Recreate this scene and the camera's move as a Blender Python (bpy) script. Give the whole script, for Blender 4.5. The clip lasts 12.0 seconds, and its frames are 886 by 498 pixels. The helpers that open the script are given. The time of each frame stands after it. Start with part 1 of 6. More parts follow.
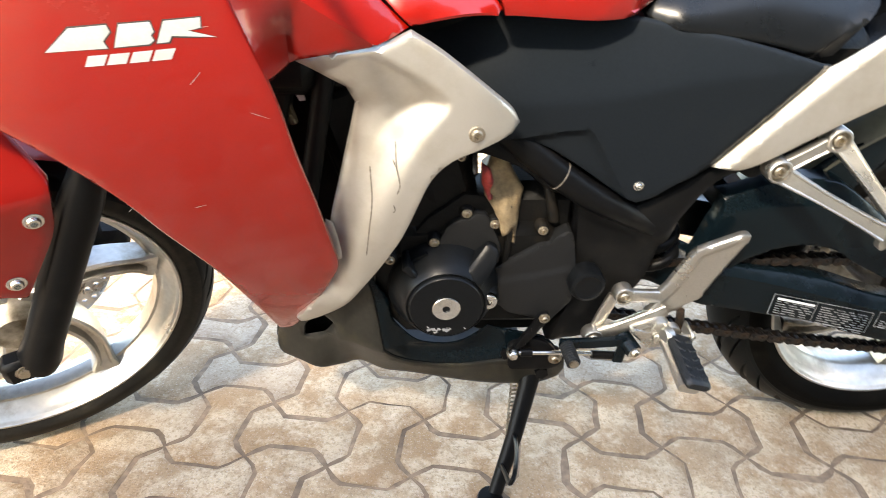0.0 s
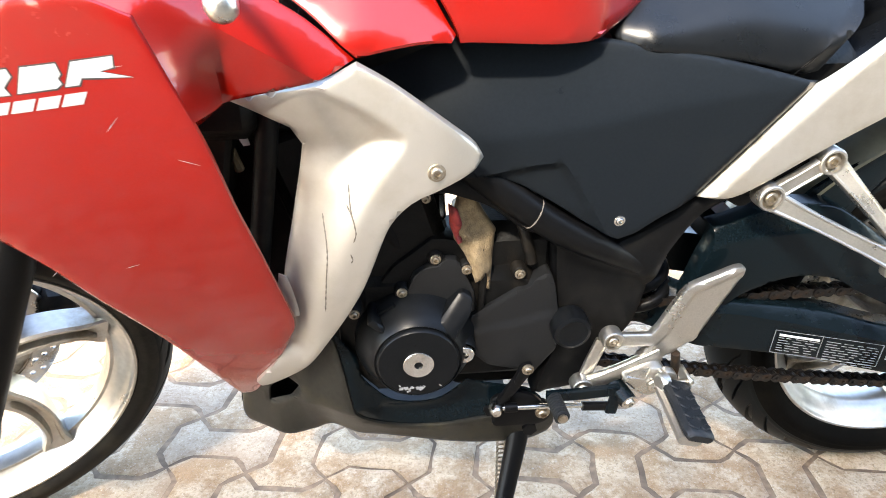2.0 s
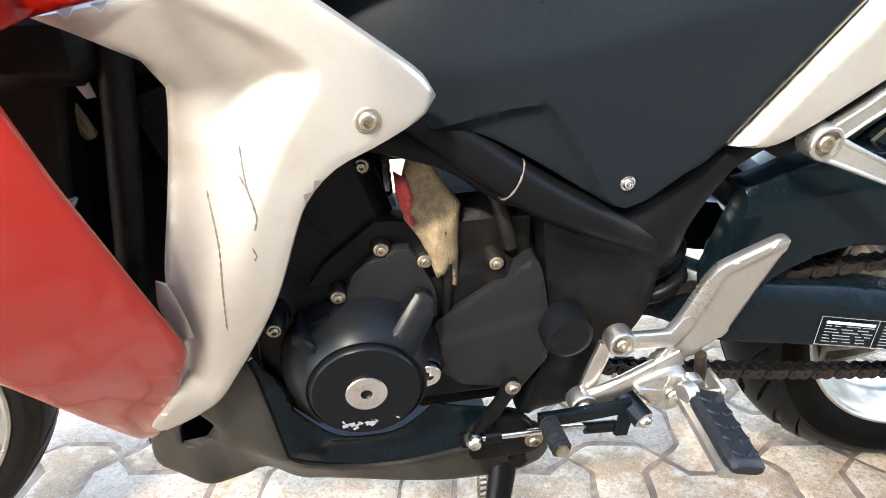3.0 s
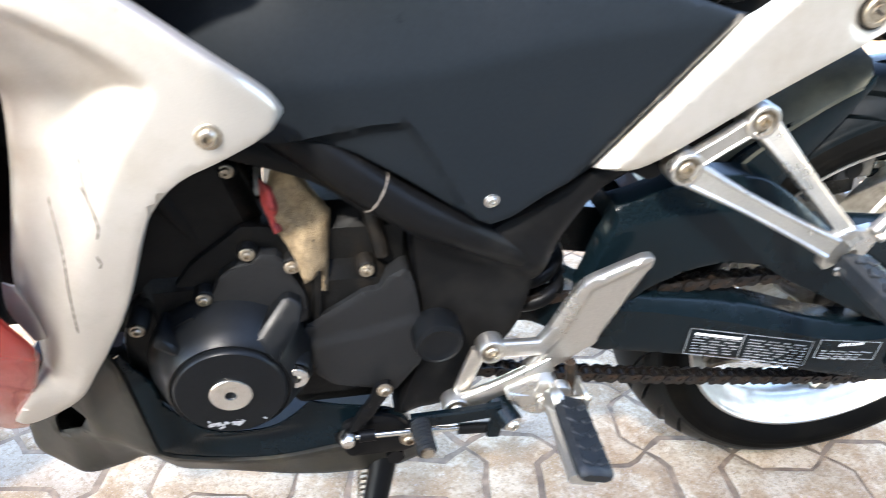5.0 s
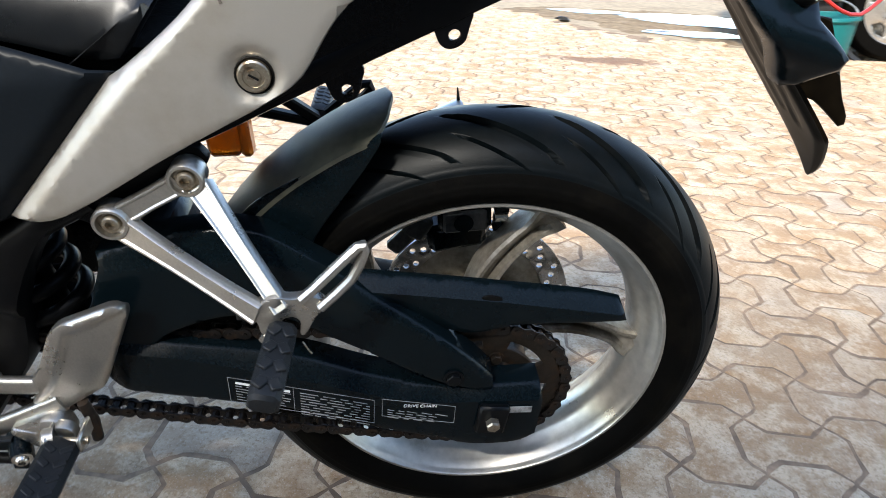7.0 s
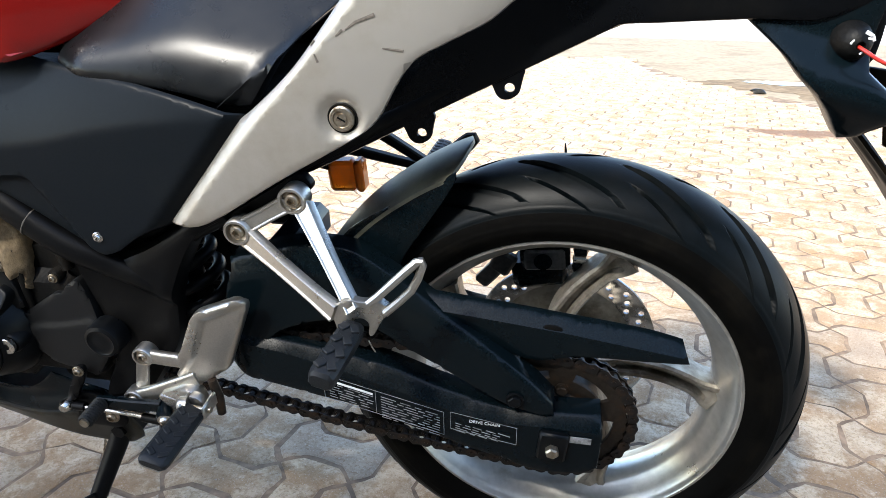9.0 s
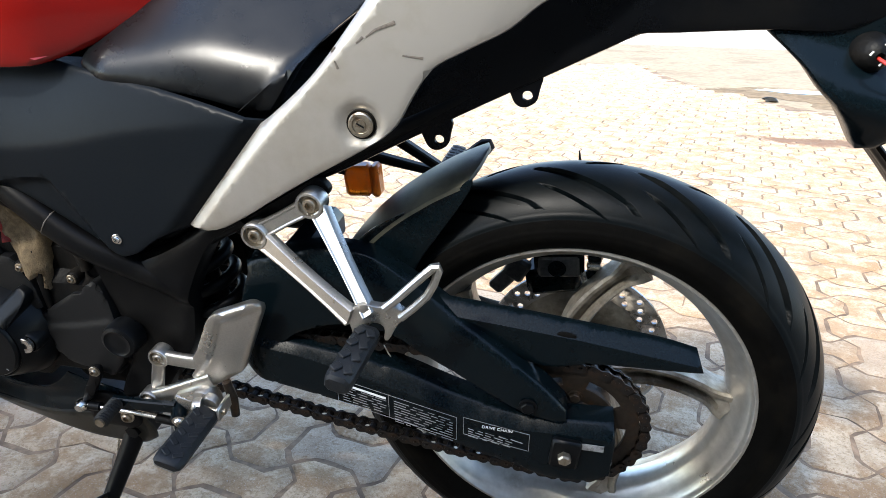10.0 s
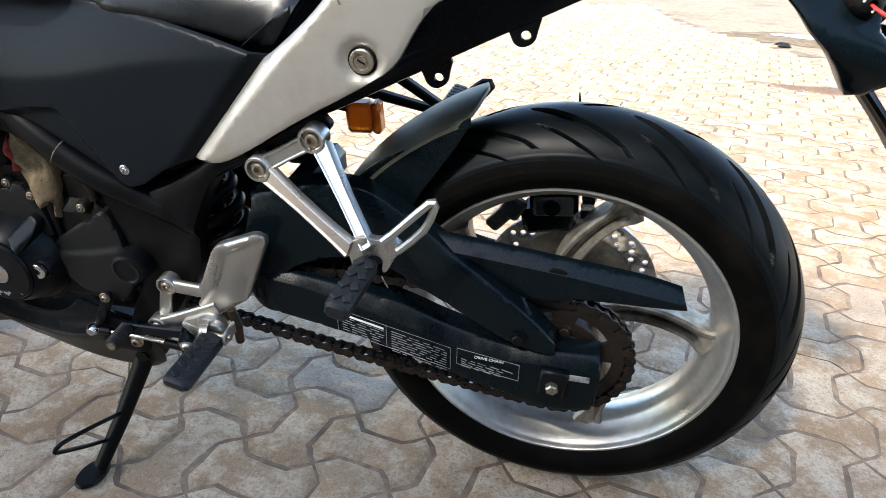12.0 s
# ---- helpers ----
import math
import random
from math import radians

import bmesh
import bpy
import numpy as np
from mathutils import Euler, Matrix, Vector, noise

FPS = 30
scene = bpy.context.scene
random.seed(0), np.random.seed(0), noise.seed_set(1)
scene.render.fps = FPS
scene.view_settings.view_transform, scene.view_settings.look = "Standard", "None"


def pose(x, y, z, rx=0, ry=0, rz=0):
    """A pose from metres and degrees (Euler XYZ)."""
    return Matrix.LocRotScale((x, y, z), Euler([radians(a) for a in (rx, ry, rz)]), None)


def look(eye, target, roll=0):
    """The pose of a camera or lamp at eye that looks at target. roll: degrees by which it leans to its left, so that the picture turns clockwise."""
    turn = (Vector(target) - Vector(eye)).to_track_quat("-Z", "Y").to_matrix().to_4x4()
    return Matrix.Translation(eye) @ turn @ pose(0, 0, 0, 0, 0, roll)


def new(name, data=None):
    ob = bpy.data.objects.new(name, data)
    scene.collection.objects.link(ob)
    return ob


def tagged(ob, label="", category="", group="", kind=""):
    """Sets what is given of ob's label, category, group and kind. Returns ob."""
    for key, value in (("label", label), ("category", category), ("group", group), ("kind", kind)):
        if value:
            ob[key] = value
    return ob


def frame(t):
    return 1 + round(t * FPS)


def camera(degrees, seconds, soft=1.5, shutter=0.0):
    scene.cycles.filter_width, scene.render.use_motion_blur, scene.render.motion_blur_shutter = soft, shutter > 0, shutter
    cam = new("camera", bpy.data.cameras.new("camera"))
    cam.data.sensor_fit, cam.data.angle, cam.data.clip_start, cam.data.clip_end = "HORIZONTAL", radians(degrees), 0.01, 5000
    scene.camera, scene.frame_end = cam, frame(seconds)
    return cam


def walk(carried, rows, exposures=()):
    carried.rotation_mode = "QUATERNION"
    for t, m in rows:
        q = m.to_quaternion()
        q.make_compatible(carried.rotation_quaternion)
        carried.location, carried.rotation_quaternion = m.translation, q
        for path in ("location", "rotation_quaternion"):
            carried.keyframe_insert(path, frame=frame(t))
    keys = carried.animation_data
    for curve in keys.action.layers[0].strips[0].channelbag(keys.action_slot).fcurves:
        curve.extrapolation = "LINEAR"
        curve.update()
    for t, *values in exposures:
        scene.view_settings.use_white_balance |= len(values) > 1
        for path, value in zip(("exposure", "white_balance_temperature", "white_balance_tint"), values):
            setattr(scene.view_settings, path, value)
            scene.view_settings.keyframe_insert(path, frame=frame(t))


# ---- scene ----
cam = camera(66.8, 12.0, soft=0.75, shutter=0.4)
PATH = [
    (0, (0.042, 0.019, 0.831), (-0.018, 1.81, -0.056), 2.2),
    (0.5, (0.059, 0.008, 0.818), (0.058, 1.807, -0.055), -0.1),
    (1, (0.061, 0.018, 0.821), (0.028, 1.845, 0.008), -0.5),
    (1.5, (0.064, 0.036, 0.82), (0.039, 1.879, 0.043), 0.0),
    (2, (0.073, 0.089, 0.805), (0.024, 1.935, 0.037), -0.4),
    (2.5, (0.08, 0.215, 0.753), (0.072, 2.058, -0.022), -1.8),
    (2.7, (0.086, 0.262, 0.727), (0.104, 2.105, -0.05), -2.3),
    (4.3, (0.092, 0.306, 0.704), (0.158, 2.097, -0.183), -2.2),
    (4.5, (0.1, 0.302, 0.71), (0.204, 2.093, -0.174), -0.9),
    (5, (0.171, 0.287, 0.752), (0.323, 2.078, -0.125), 1.5),
    (5.5, (0.342, 0.226, 0.79), (0.388, 2.044, -0.044), 0.1),
    (6, (0.486, 0.215, 0.806), (0.54, 2.042, -0.006), 2.4),
    (6.5, (0.597, 0.258, 0.816), (0.693, 2.052, -0.063), 3.0),
    (7, (0.732, 0.311, 0.817), (0.726, 2.099, -0.079), 3.2),
    (7.5, (0.828, 0.282, 0.807), (0.292, 2.069, 0.089), -1.0),
    (7.7, (0.838, 0.275, 0.808), (0.263, 2.047, 0.079), -1.3),
    (9.3, (0.876, 0.229, 0.817), (0.311, 2.006, 0.093), 0.9),
    (9.5, (0.874, 0.229, 0.817), (0.303, 2.004, 0.094), 1.0),
    (10, (0.867, 0.226, 0.819), (0.28, 2.001, 0.107), 1.0),
    (10.5, (0.865, 0.222, 0.818), (0.279, 1.991, 0.093), 1.3),
    (11, (0.862, 0.215, 0.817), (0.284, 1.957, 0.023), 1.7),
    (11.5, (0.861, 0.211, 0.815), (0.289, 1.928, -0.037), 2.5),
    (12, (0.883, 0.202, 0.823), (0.313, 1.911, -0.046), 2.2),
]
walk(cam, [(t, look(eye, target, roll)) for t, eye, target, roll in PATH],
     [(0, 3.48, 8500, 10), (1.5, 3.55, 8000, 10), (2.5, 3.92, 7700, 10), (4.5, 4.02, 7500, 10), (5, 4.02, 7000, 10), (5.5, 4.02, 6450, 10), (6, 3.56, 6650, 10), (6.5, 2.72, 6900, 8), (7, 2.26, 7000, 8),
      (7.5, 2.34, 6950, 8), (9.5, 2.46, 6950, 8), (12, 2.46, 7000, 8)])

# ---- world, sun, shade ----
world = bpy.data.worlds.new("world")
scene.world = world
world.use_nodes = True
wn = world.node_tree.nodes
sky = wn.new("ShaderNodeTexSky")
sky.sky_type, sky.sun_disc = "NISHITA", False
SUN_EL, SUN_AZ = radians(43), radians(198)     # azimuth from +y, clockwise
sky.sun_elevation, sky.sun_rotation = SUN_EL, SUN_AZ
sky.air_density, sky.dust_density, sky.ozone_density = 0.85, 0.7, 1.4
wn["Background"].inputs["Strength"].default_value = 0.15
world.node_tree.links.new(sky.outputs[0], wn["Background"].inputs["Color"])

sun_data = bpy.data.lights.new("sun", "SUN")
sun_data.energy, sun_data.angle, sun_data.color = 1.85, radians(6), (1.0, 0.985, 0.965)
sun = new("sun", sun_data)
SUN_DIR = Vector((math.sin(SUN_AZ) * math.cos(SUN_EL), math.cos(SUN_AZ) * math.cos(SUN_EL), math.sin(SUN_EL)))
sun.matrix_world = look(SUN_DIR * 20, (0, 0, 0))

# ---- materials ----
def rgb(c):
    return (c[0], c[1], c[2], 1.0)


def material(name, base, rough=0.5, metal=0.0, vary=0.12, scale=40.0, grime=None, grime_scale=6.0, grime_at=0.58,
             bump=0.0, bump_scale=300.0, coat=0.0, rough_vary=0.1, spec=0.5, island=0.0, per_object=0.0):
    """A surface with fine grain, larger stains and an uneven gloss."""
    m = bpy.data.materials.new(name)
    m.use_nodes = True
    n, l = m.node_tree.nodes, m.node_tree.links
    b = n["Principled BSDF"]
    b.inputs["Metallic"].default_value = metal
    b.inputs["Coat Weight"].default_value = coat
    b.inputs["Coat Roughness"].default_value = 0.04
    b.inputs["Specular IOR Level"].default_value = spec
    co = n.new("ShaderNodeTexCoord")
    fine, big = n.new("ShaderNodeTexNoise"), n.new("ShaderNodeTexNoise")
    fine.inputs["Scale"].default_value, fine.inputs["Detail"].default_value = scale, 6.0
    big.inputs["Scale"].default_value, big.inputs["Detail"].default_value = grime_scale, 8.0
    big.inputs["Roughness"].default_value = 0.65
    for t in (fine, big):
        l.new(co.outputs["Object"], t.inputs["Vector"])
    ramp = n.new("ShaderNodeMapRange")
    ramp.inputs["From Min"].default_value, ramp.inputs["From Max"].default_value = 0.3, 0.7
    ramp.inputs["To Min"].default_value, ramp.inputs["To Max"].default_value = 1.0 - vary, 1.0 + vary
    l.new(fine.outputs["Fac"], ramp.inputs["Value"])
    tint = n.new("ShaderNodeVectorMath")
    tint.operation = "SCALE"
    tint.inputs[0].default_value = base
    l.new(ramp.outputs[0], tint.inputs["Scale"])
    colour = tint.outputs[0]
    if per_object:
        info = n.new("ShaderNodeObjectInfo")
        r2 = n.new("ShaderNodeMapRange")
        r2.inputs["To Min"].default_value, r2.inputs["To Max"].default_value = 1.0 - per_object, 1.0 + per_object
        l.new(info.outputs["Random"], r2.inputs["Value"])
        t2 = n.new("ShaderNodeVectorMath")
        t2.operation = "SCALE"
        l.new(colour, t2.inputs[0])
        l.new(r2.outputs[0], t2.inputs["Scale"])
        colour = t2.outputs[0]
    if grime:
        mask = n.new("ShaderNodeMapRange")
        mask.inputs["From Min"].default_value, mask.inputs["From Max"].default_value = grime_at - 0.05, grime_at + 0.12
        l.new(big.outputs["Fac"], mask.inputs["Value"])
        mix = n.new("ShaderNodeMix")
        mix.data_type = "RGBA"
        l.new(mask.outputs[0], mix.inputs["Factor"])
        l.new(colour, mix.inputs["A"])
        mix.inputs["B"].default_value = rgb(grime)
        colour = mix.outputs["Result"]
    l.new(colour, b.inputs["Base Color"])
    rr = n.new("ShaderNodeMapRange")
    rr.inputs["From Min"].default_value, rr.inputs["From Max"].default_value = 0.3, 0.75
    rr.inputs["To Min"].default_value = max(0.02, rough - rough_vary)
    rr.inputs["To Max"].default_value = min(1.0, rough + rough_vary)
    l.new(big.outputs["Fac"], rr.inputs["Value"])
    l.new(rr.outputs[0], b.inputs["Roughness"])
    if bump:
        nb = n.new("ShaderNodeTexNoise")
        nb.inputs["Scale"].default_value, nb.inputs["Detail"].default_value = bump_scale, 4.0
        l.new(co.outputs["Object"], nb.inputs["Vector"])
        bp = n.new("ShaderNodeBump")
        bp.inputs["Strength"].default_value, bp.inputs["Distance"].default_value = bump, 0.002
        l.new(nb.outputs["Fac"], bp.inputs["Height"])
        l.new(bp.outputs["Normal"], b.inputs["Normal"])
    return m


RED = material("red_paint", (0.208, 0.0050, 0.0027), 0.22, 0.1, 0.05, 900, (0.185, 0.012, 0.0075), 4, 0.64, coat=0.45, rough_vary=0.08, spec=0.36)
SILVER = material("silver_paint", (0.478, 0.450, 0.405), 0.47, 0.85, 0.05, 1500, (0.39, 0.350, 0.29), 5, 0.60, rough_vary=0.08, coat=0.12)
PLASTIC = material("black_plastic", (0.0020, 0.0024, 0.0031), 0.28, 0.0, 0.3, 500, (0.0042, 0.0042, 0.0042), 7, 0.60, bump=0.03, bump_scale=1400, spec=0.1)
# Panel and gloss black hold a blue sky sheen in their base colours.
PANEL = material("satin_panel_plastic", (0.0062, 0.0082, 0.0104), 0.36, 0.0, 0.12, 300, (0.0080, 0.0098, 0.0115), 5, 0.58, spec=0.075)
GLOSSY = material("gloss_black_plastic", (0.0018, 0.0044, 0.0060), 0.26, 0.0, 0.2, 300, (0.0048, 0.0068, 0.0075), 8, 0.62, bump=0.03, bump_scale=900, spec=0.15)
DUSTY = material("dusty_black_plastic", (0.0115, 0.0108, 0.0085), 0.42, 0.0, 0.35, 120, (0.046, 0.038, 0.021), 8, 0.57, bump=0.08, bump_scale=700, spec=0.28)
FRAMEBLK = material("frame_black", (0.0030, 0.0031, 0.0034), 0.38, 0.0, 0.2, 300, (0.0095, 0.0090, 0.0082), 8, 0.60, bump=0.08, bump_scale=900, spec=0.105)
ENGINE = material("engine_black", (0.0040, 0.0046, 0.0053), 0.34, 0.15, 0.2, 250, (0.0115, 0.0108, 0.0098), 14, 0.64, bump=0.05, bump_scale=800, spec=0.145)
COVER = material("satin_cover", (0.0074, 0.0078, 0.0084), 0.42, 0.0, 0.15, 300, (0.0110, 0.0108, 0.0102), 10, 0.60, bump=0.05, bump_scale=900, spec=0.22)
# Near-black for hidden parts and for the shade in gaps between them.
CAVITY = material("engine_and_gap_dark", (0.0025, 0.0025, 0.0024), 0.55, 0.2, 0.4, 60, (0.012, 0.009, 0.0062), 20, 0.58, bump=0.3, bump_scale=200, spec=0.2)
CAST = material("cast_aluminium", (0.50, 0.475, 0.43), 0.33, 0.95, 0.08, 500, (0.36, 0.33, 0.28), 16, 0.60, bump=0.10, bump_scale=1500)
WHEEL = material("wheel_silver", (0.50, 0.485, 0.45), 0.37, 0.9, 0.10, 90, (0.24, 0.20, 0.15), 9, 0.60, bump=0.05, bump_scale=300, rough_vary=0.12)
DIRTY_WHEEL = material("dirty_wheel_silver", (0.34, 0.31, 0.26), 0.42, 0.7, 0.2, 120, (0.10, 0.08, 0.055), 12, 0.52, bump=0.12, bump_scale=500)
# Blue in the tread colour stands in for sky sheen on the crown.
RUBBER = material("tyre_rubber", (0.0015, 0.0027, 0.0034), 0.44, 0.0, 0.3, 160, (0.0042, 0.0048, 0.0048), 9, 0.56, bump=0.06, bump_scale=500, spec=0.120)
SIDEWALL = material("sidewall_rubber", (0.0019, 0.0018, 0.0016), 0.68, 0.0, 0.3, 160, (0.0068, 0.0058, 0.0042), 9, 0.56, bump=0.08, bump_scale=500, spec=0.04)
# Front sidewall, paler for its dust and for the light on it.
LIT_DUSTYWALL = material("lit_dusty_sidewall_rubber", (0.0095, 0.0085, 0.0070), 0.6, 0.0, 0.3, 160, (0.030, 0.025, 0.017), 9, 0.54, bump=0.08, bump_scale=500, spec=0.15)
PEGRUB = material("peg_rubber", (0.008, 0.0095, 0.011), 0.5, 0.0, 0.25, 300, (0.035, 0.033, 0.03), 20, 0.56, bump=0.2, bump_scale=900, spec=0.3)
CHROME = material("bright_steel", (0.62, 0.60, 0.56), 0.22, 1.0, 0.06, 300, (0.3, 0.25, 0.18), 40, 0.66, rough_vary=0.08)
BOLT = material("bolt_steel", (0.36, 0.31, 0.24), 0.35, 0.9, 0.1, 300, (0.14, 0.09, 0.05), 90, 0.56)
DISC = material("brake_disc_steel", (0.42, 0.41, 0.40), 0.30, 1.0, 0.08, 300, (0.25, 0.2, 0.15), 20, 0.64)
CHAIN = material("greasy_chain", (0.018, 0.016, 0.015), 0.36, 0.6, 0.3, 500, (0.055, 0.030, 0.016), 60, 0.58)
RUSTY = material("rusty_sprocket", (0.026, 0.020, 0.015), 0.5, 0.6, 0.3, 150, (0.062, 0.032, 0.015), 30, 0.56, bump=0.2, bump_scale=600)
SEATM = material("seat_vinyl", (0.0035, 0.0042, 0.0050), 0.30, 0.0, 0.2, 400, (0.008, 0.008, 0.0078), 9, 0.62, bump=0.06, bump_scale=1500, spec=0.27)
AMBER = material("amber_lens", (0.80, 0.20, 0.015), 0.32, 0.0, 0.15, 120, (0.50, 0.15, 0.03), 30, 0.52, coat=0.4)
ab = AMBER.node_tree.nodes["Principled BSDF"]
ab.inputs["Transmission Weight"].default_value, ab.inputs["IOR"].default_value = 0.35, 1.3
CLEARISH = material("smoky_lens", (0.42, 0.36, 0.31), 0.35, 0.0, 0.08, 120, coat=0.3)
RAG = material("rag_cloth", (0.155, 0.112, 0.062), 0.9, 0.0, 0.3, 150, (0.085, 0.055, 0.028), 30, 0.56, bump=0.6, bump_scale=600)
REDRAG = material("red_cloth", (0.30, 0.03, 0.025), 0.85, 0.0, 0.3, 150, (0.12, 0.02, 0.02), 40, 0.55, bump=0.5, bump_scale=700)
HUGGER = material("dusty_hugger_plastic", (0.048, 0.048, 0.036), 0.48, 0.0, 0.3, 80, (0.115, 0.108, 0.078), 7, 0.53, bump=0.15, bump_scale=700, spec=0.45)
# Brown is part dust, part ground bounce put into the colour.
FLAPM = material("brown_black_plastic", (0.0042, 0.0030, 0.0016), 0.42, 0.0, 0.3, 60, (0.022, 0.0145, 0.0068), 6, 0.55, bump=0.05, bump_scale=400, spec=0.06)
WHITE = material("white_print", (0.72, 0.72, 0.71), 0.45, 0.0, 0.05, 300, (0.5, 0.47, 0.44), 30, 0.64)
EMBLEM = material("silver_print", (0.40, 0.395, 0.385), 0.40, 0.2, 0.06, 300, (0.30, 0.27, 0.25), 30, 0.62)
GREYPRINT = material("grey_print", (0.26, 0.26, 0.26), 0.5, 0.0, 0.3, 900, (0.06, 0.06, 0.06), 60, 0.56)
SCRATCH = material("scraped_plastic", (0.10, 0.085, 0.07), 0.7, 0.0, 0.4, 300)
BLADE = material("red_wire", (0.5, 0.03, 0.02), 0.4, 0.0, 0.1, 200)
# Bucket teal is darkened in place of the shade it stands in.
TEAL_SHADED = material("shaded_teal_plastic", (0.0018, 0.105, 0.105), 0.45, 0.0, 0.06, 30, (0.006, 0.09, 0.09), 9, 0.6, spec=0.3)
TEAL_DARK = material("dark_teal_plastic", (0.001, 0.04, 0.042), 0.5, 0.0, 0.15, 30, (0.012, 0.035, 0.033), 14, 0.55)
WIRE = material("galvanised_wire", (0.5, 0.5, 0.49), 0.4, 0.9, 0.1, 100)
# Car paint and trim are darkened too, for the shade on them.
CARPAINT = material("car_silver_paint", (0.34, 0.32, 0.28), 0.3, 0.6, 0.04, 300, (0.26, 0.235, 0.20), 3, 0.6, coat=0.6)
CARDARK = material("car_dark_trim", (0.010, 0.010, 0.010), 0.6, 0.0, 0.2, 60, (0.03, 0.026, 0.022), 5, 0.60)
# Paint of the added unseen wall, dark so black parts reflect little.
WALLM = material("shade_wall_paint", (0.055, 0.057, 0.055), 0.8, 0.0, 0.08, 30, (0.042, 0.042, 0.040), 1.2, 0.58, bump=0.3, bump_scale=120)


def paver_material(island):
    """Cement pavers: chalky cement under ochre dust, with grit and darker stains."""
    m = bpy.data.materials.new("cement_paver")
    m.use_nodes = True
    n, l = m.node_tree.nodes, m.node_tree.links
    b = n["Principled BSDF"]
    b.inputs["Roughness"].default_value = 0.82
    b.inputs["Specular IOR Level"].default_value = 0.3
    geo = n.new("ShaderNodeNewGeometry")

    def tex(scale, detail, rough):
        t = n.new("ShaderNodeTexNoise")
        t.inputs["Scale"].default_value, t.inputs["Detail"].default_value, t.inputs["Roughness"].default_value = scale, detail, rough
        l.new(geo.outputs["Position"], t.inputs["Vector"])
        return t.outputs["Fac"]

    def band(value, lo, hi, a=0.0, z=1.0):
        r = n.new("ShaderNodeMapRange")
        for key, v in (("From Min", lo), ("From Max", hi), ("To Min", a), ("To Max", z)):
            r.inputs[key].default_value = v
        l.new(value, r.inputs["Value"])
        return r.outputs[0]

    def mix(fac, a, c):
        x = n.new("ShaderNodeMix")
        x.data_type = "RGBA"
        l.new(fac, x.inputs["Factor"])
        for key, v in (("A", a), ("B", c)):
            if isinstance(v, tuple):
                x.inputs[key].default_value = rgb(v)
            else:
                l.new(v, x.inputs[key])
        return x.outputs["Result"]

    patches, stains, grit, speck, lime = tex(9, 9, 0.74), tex(2.3, 6, 0.6), tex(150, 6, 0.75), tex(380, 2, 0.5), tex(9.5, 9, 0.78)
    c = mix(band(patches, 0.45, 0.56), (0.385, 0.232, 0.120), (0.64, 0.492, 0.340))
    c = mix(band(stains, 0.50, 0.66, 0.0, 0.6), c, (0.37, 0.235, 0.140))
    if island:
        rnd = n.new("ShaderNodeNewGeometry").outputs["Random Per Island"]
    else:
        rnd = n.new("ShaderNodeObjectInfo").outputs["Random"]
    c = mix(band(rnd, 0.0, 1.0, 0.0, 0.35), c, (0.57, 0.435, 0.295))
    c = mix(band(tex(55, 7, 0.72), 0.50, 0.62, 0.0, 0.6), c, (0.38, 0.245, 0.14))
    c = mix(band(lime, 0.53, 0.62, 0.0, 0.55), c, (0.76, 0.635, 0.480))
    c = mix(band(rnd, 0.86, 0.95, 0.0, 0.45), c, (0.42, 0.36, 0.30))
    c = mix(band(grit, 0.52, 0.62, 0.0, 0.70), c, (0.27, 0.165, 0.088))
    c = mix(band(speck, 0.62, 0.70, 0.0, 0.65), c, (0.66, 0.58, 0.50))
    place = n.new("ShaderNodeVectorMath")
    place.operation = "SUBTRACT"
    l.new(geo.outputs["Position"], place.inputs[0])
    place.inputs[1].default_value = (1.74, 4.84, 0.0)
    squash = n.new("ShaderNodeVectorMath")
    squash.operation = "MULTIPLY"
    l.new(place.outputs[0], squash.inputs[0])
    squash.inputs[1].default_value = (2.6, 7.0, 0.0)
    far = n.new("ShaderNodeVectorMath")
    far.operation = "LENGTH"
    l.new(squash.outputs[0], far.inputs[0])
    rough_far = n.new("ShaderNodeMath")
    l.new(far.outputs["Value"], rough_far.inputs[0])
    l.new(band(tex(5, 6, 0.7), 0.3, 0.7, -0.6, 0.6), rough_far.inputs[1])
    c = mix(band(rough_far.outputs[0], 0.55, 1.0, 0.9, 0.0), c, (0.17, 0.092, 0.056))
    l.new(c, b.inputs["Base Color"])
    bp = n.new("ShaderNodeBump")
    bp.inputs["Strength"].default_value, bp.inputs["Distance"].default_value = 1.0, 0.008
    add = n.new("ShaderNodeMath")
    l.new(grit, add.inputs[0])
    l.new(patches, add.inputs[1])
    l.new(add.outputs[0], bp.inputs["Height"])
    l.new(bp.outputs["Normal"], b.inputs["Normal"])
    return m


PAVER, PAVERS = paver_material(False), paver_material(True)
JOINT = material("joint_dirt", (0.215, 0.142, 0.088), 0.95, 0.0, 0.35, 70, (0.10, 0.066, 0.042), 7, 0.52, bump=0.9, bump_scale=110)
EARTH = material("dusty_earth", (0.275, 0.212, 0.135), 0.95, 0.0, 0.25, 14, (0.185, 0.136, 0.085), 1.3, 0.56, bump=0.7, bump_scale=40)
FAR_GROUND = material("pale_far_ground", (0.62, 0.585, 0.52), 0.9, 0.0, 0.12, 20, (0.52, 0.475, 0.40), 0.6, 0.55, bump=0.3, bump_scale=60)
WET = material("wet_earth", (0.20, 0.145, 0.09), 0.9, 0.0, 0.3, 20, (0.13, 0.092, 0.058), 3, 0.55, bump=0.5, bump_scale=40, spec=0.1)
WATER = material("puddle_water", (0.05, 0.045, 0.04), 0.10, 0.0, 0.2, 3, rough_vary=0.05)


from mathutils.geometry import delaunay_2d_cdt


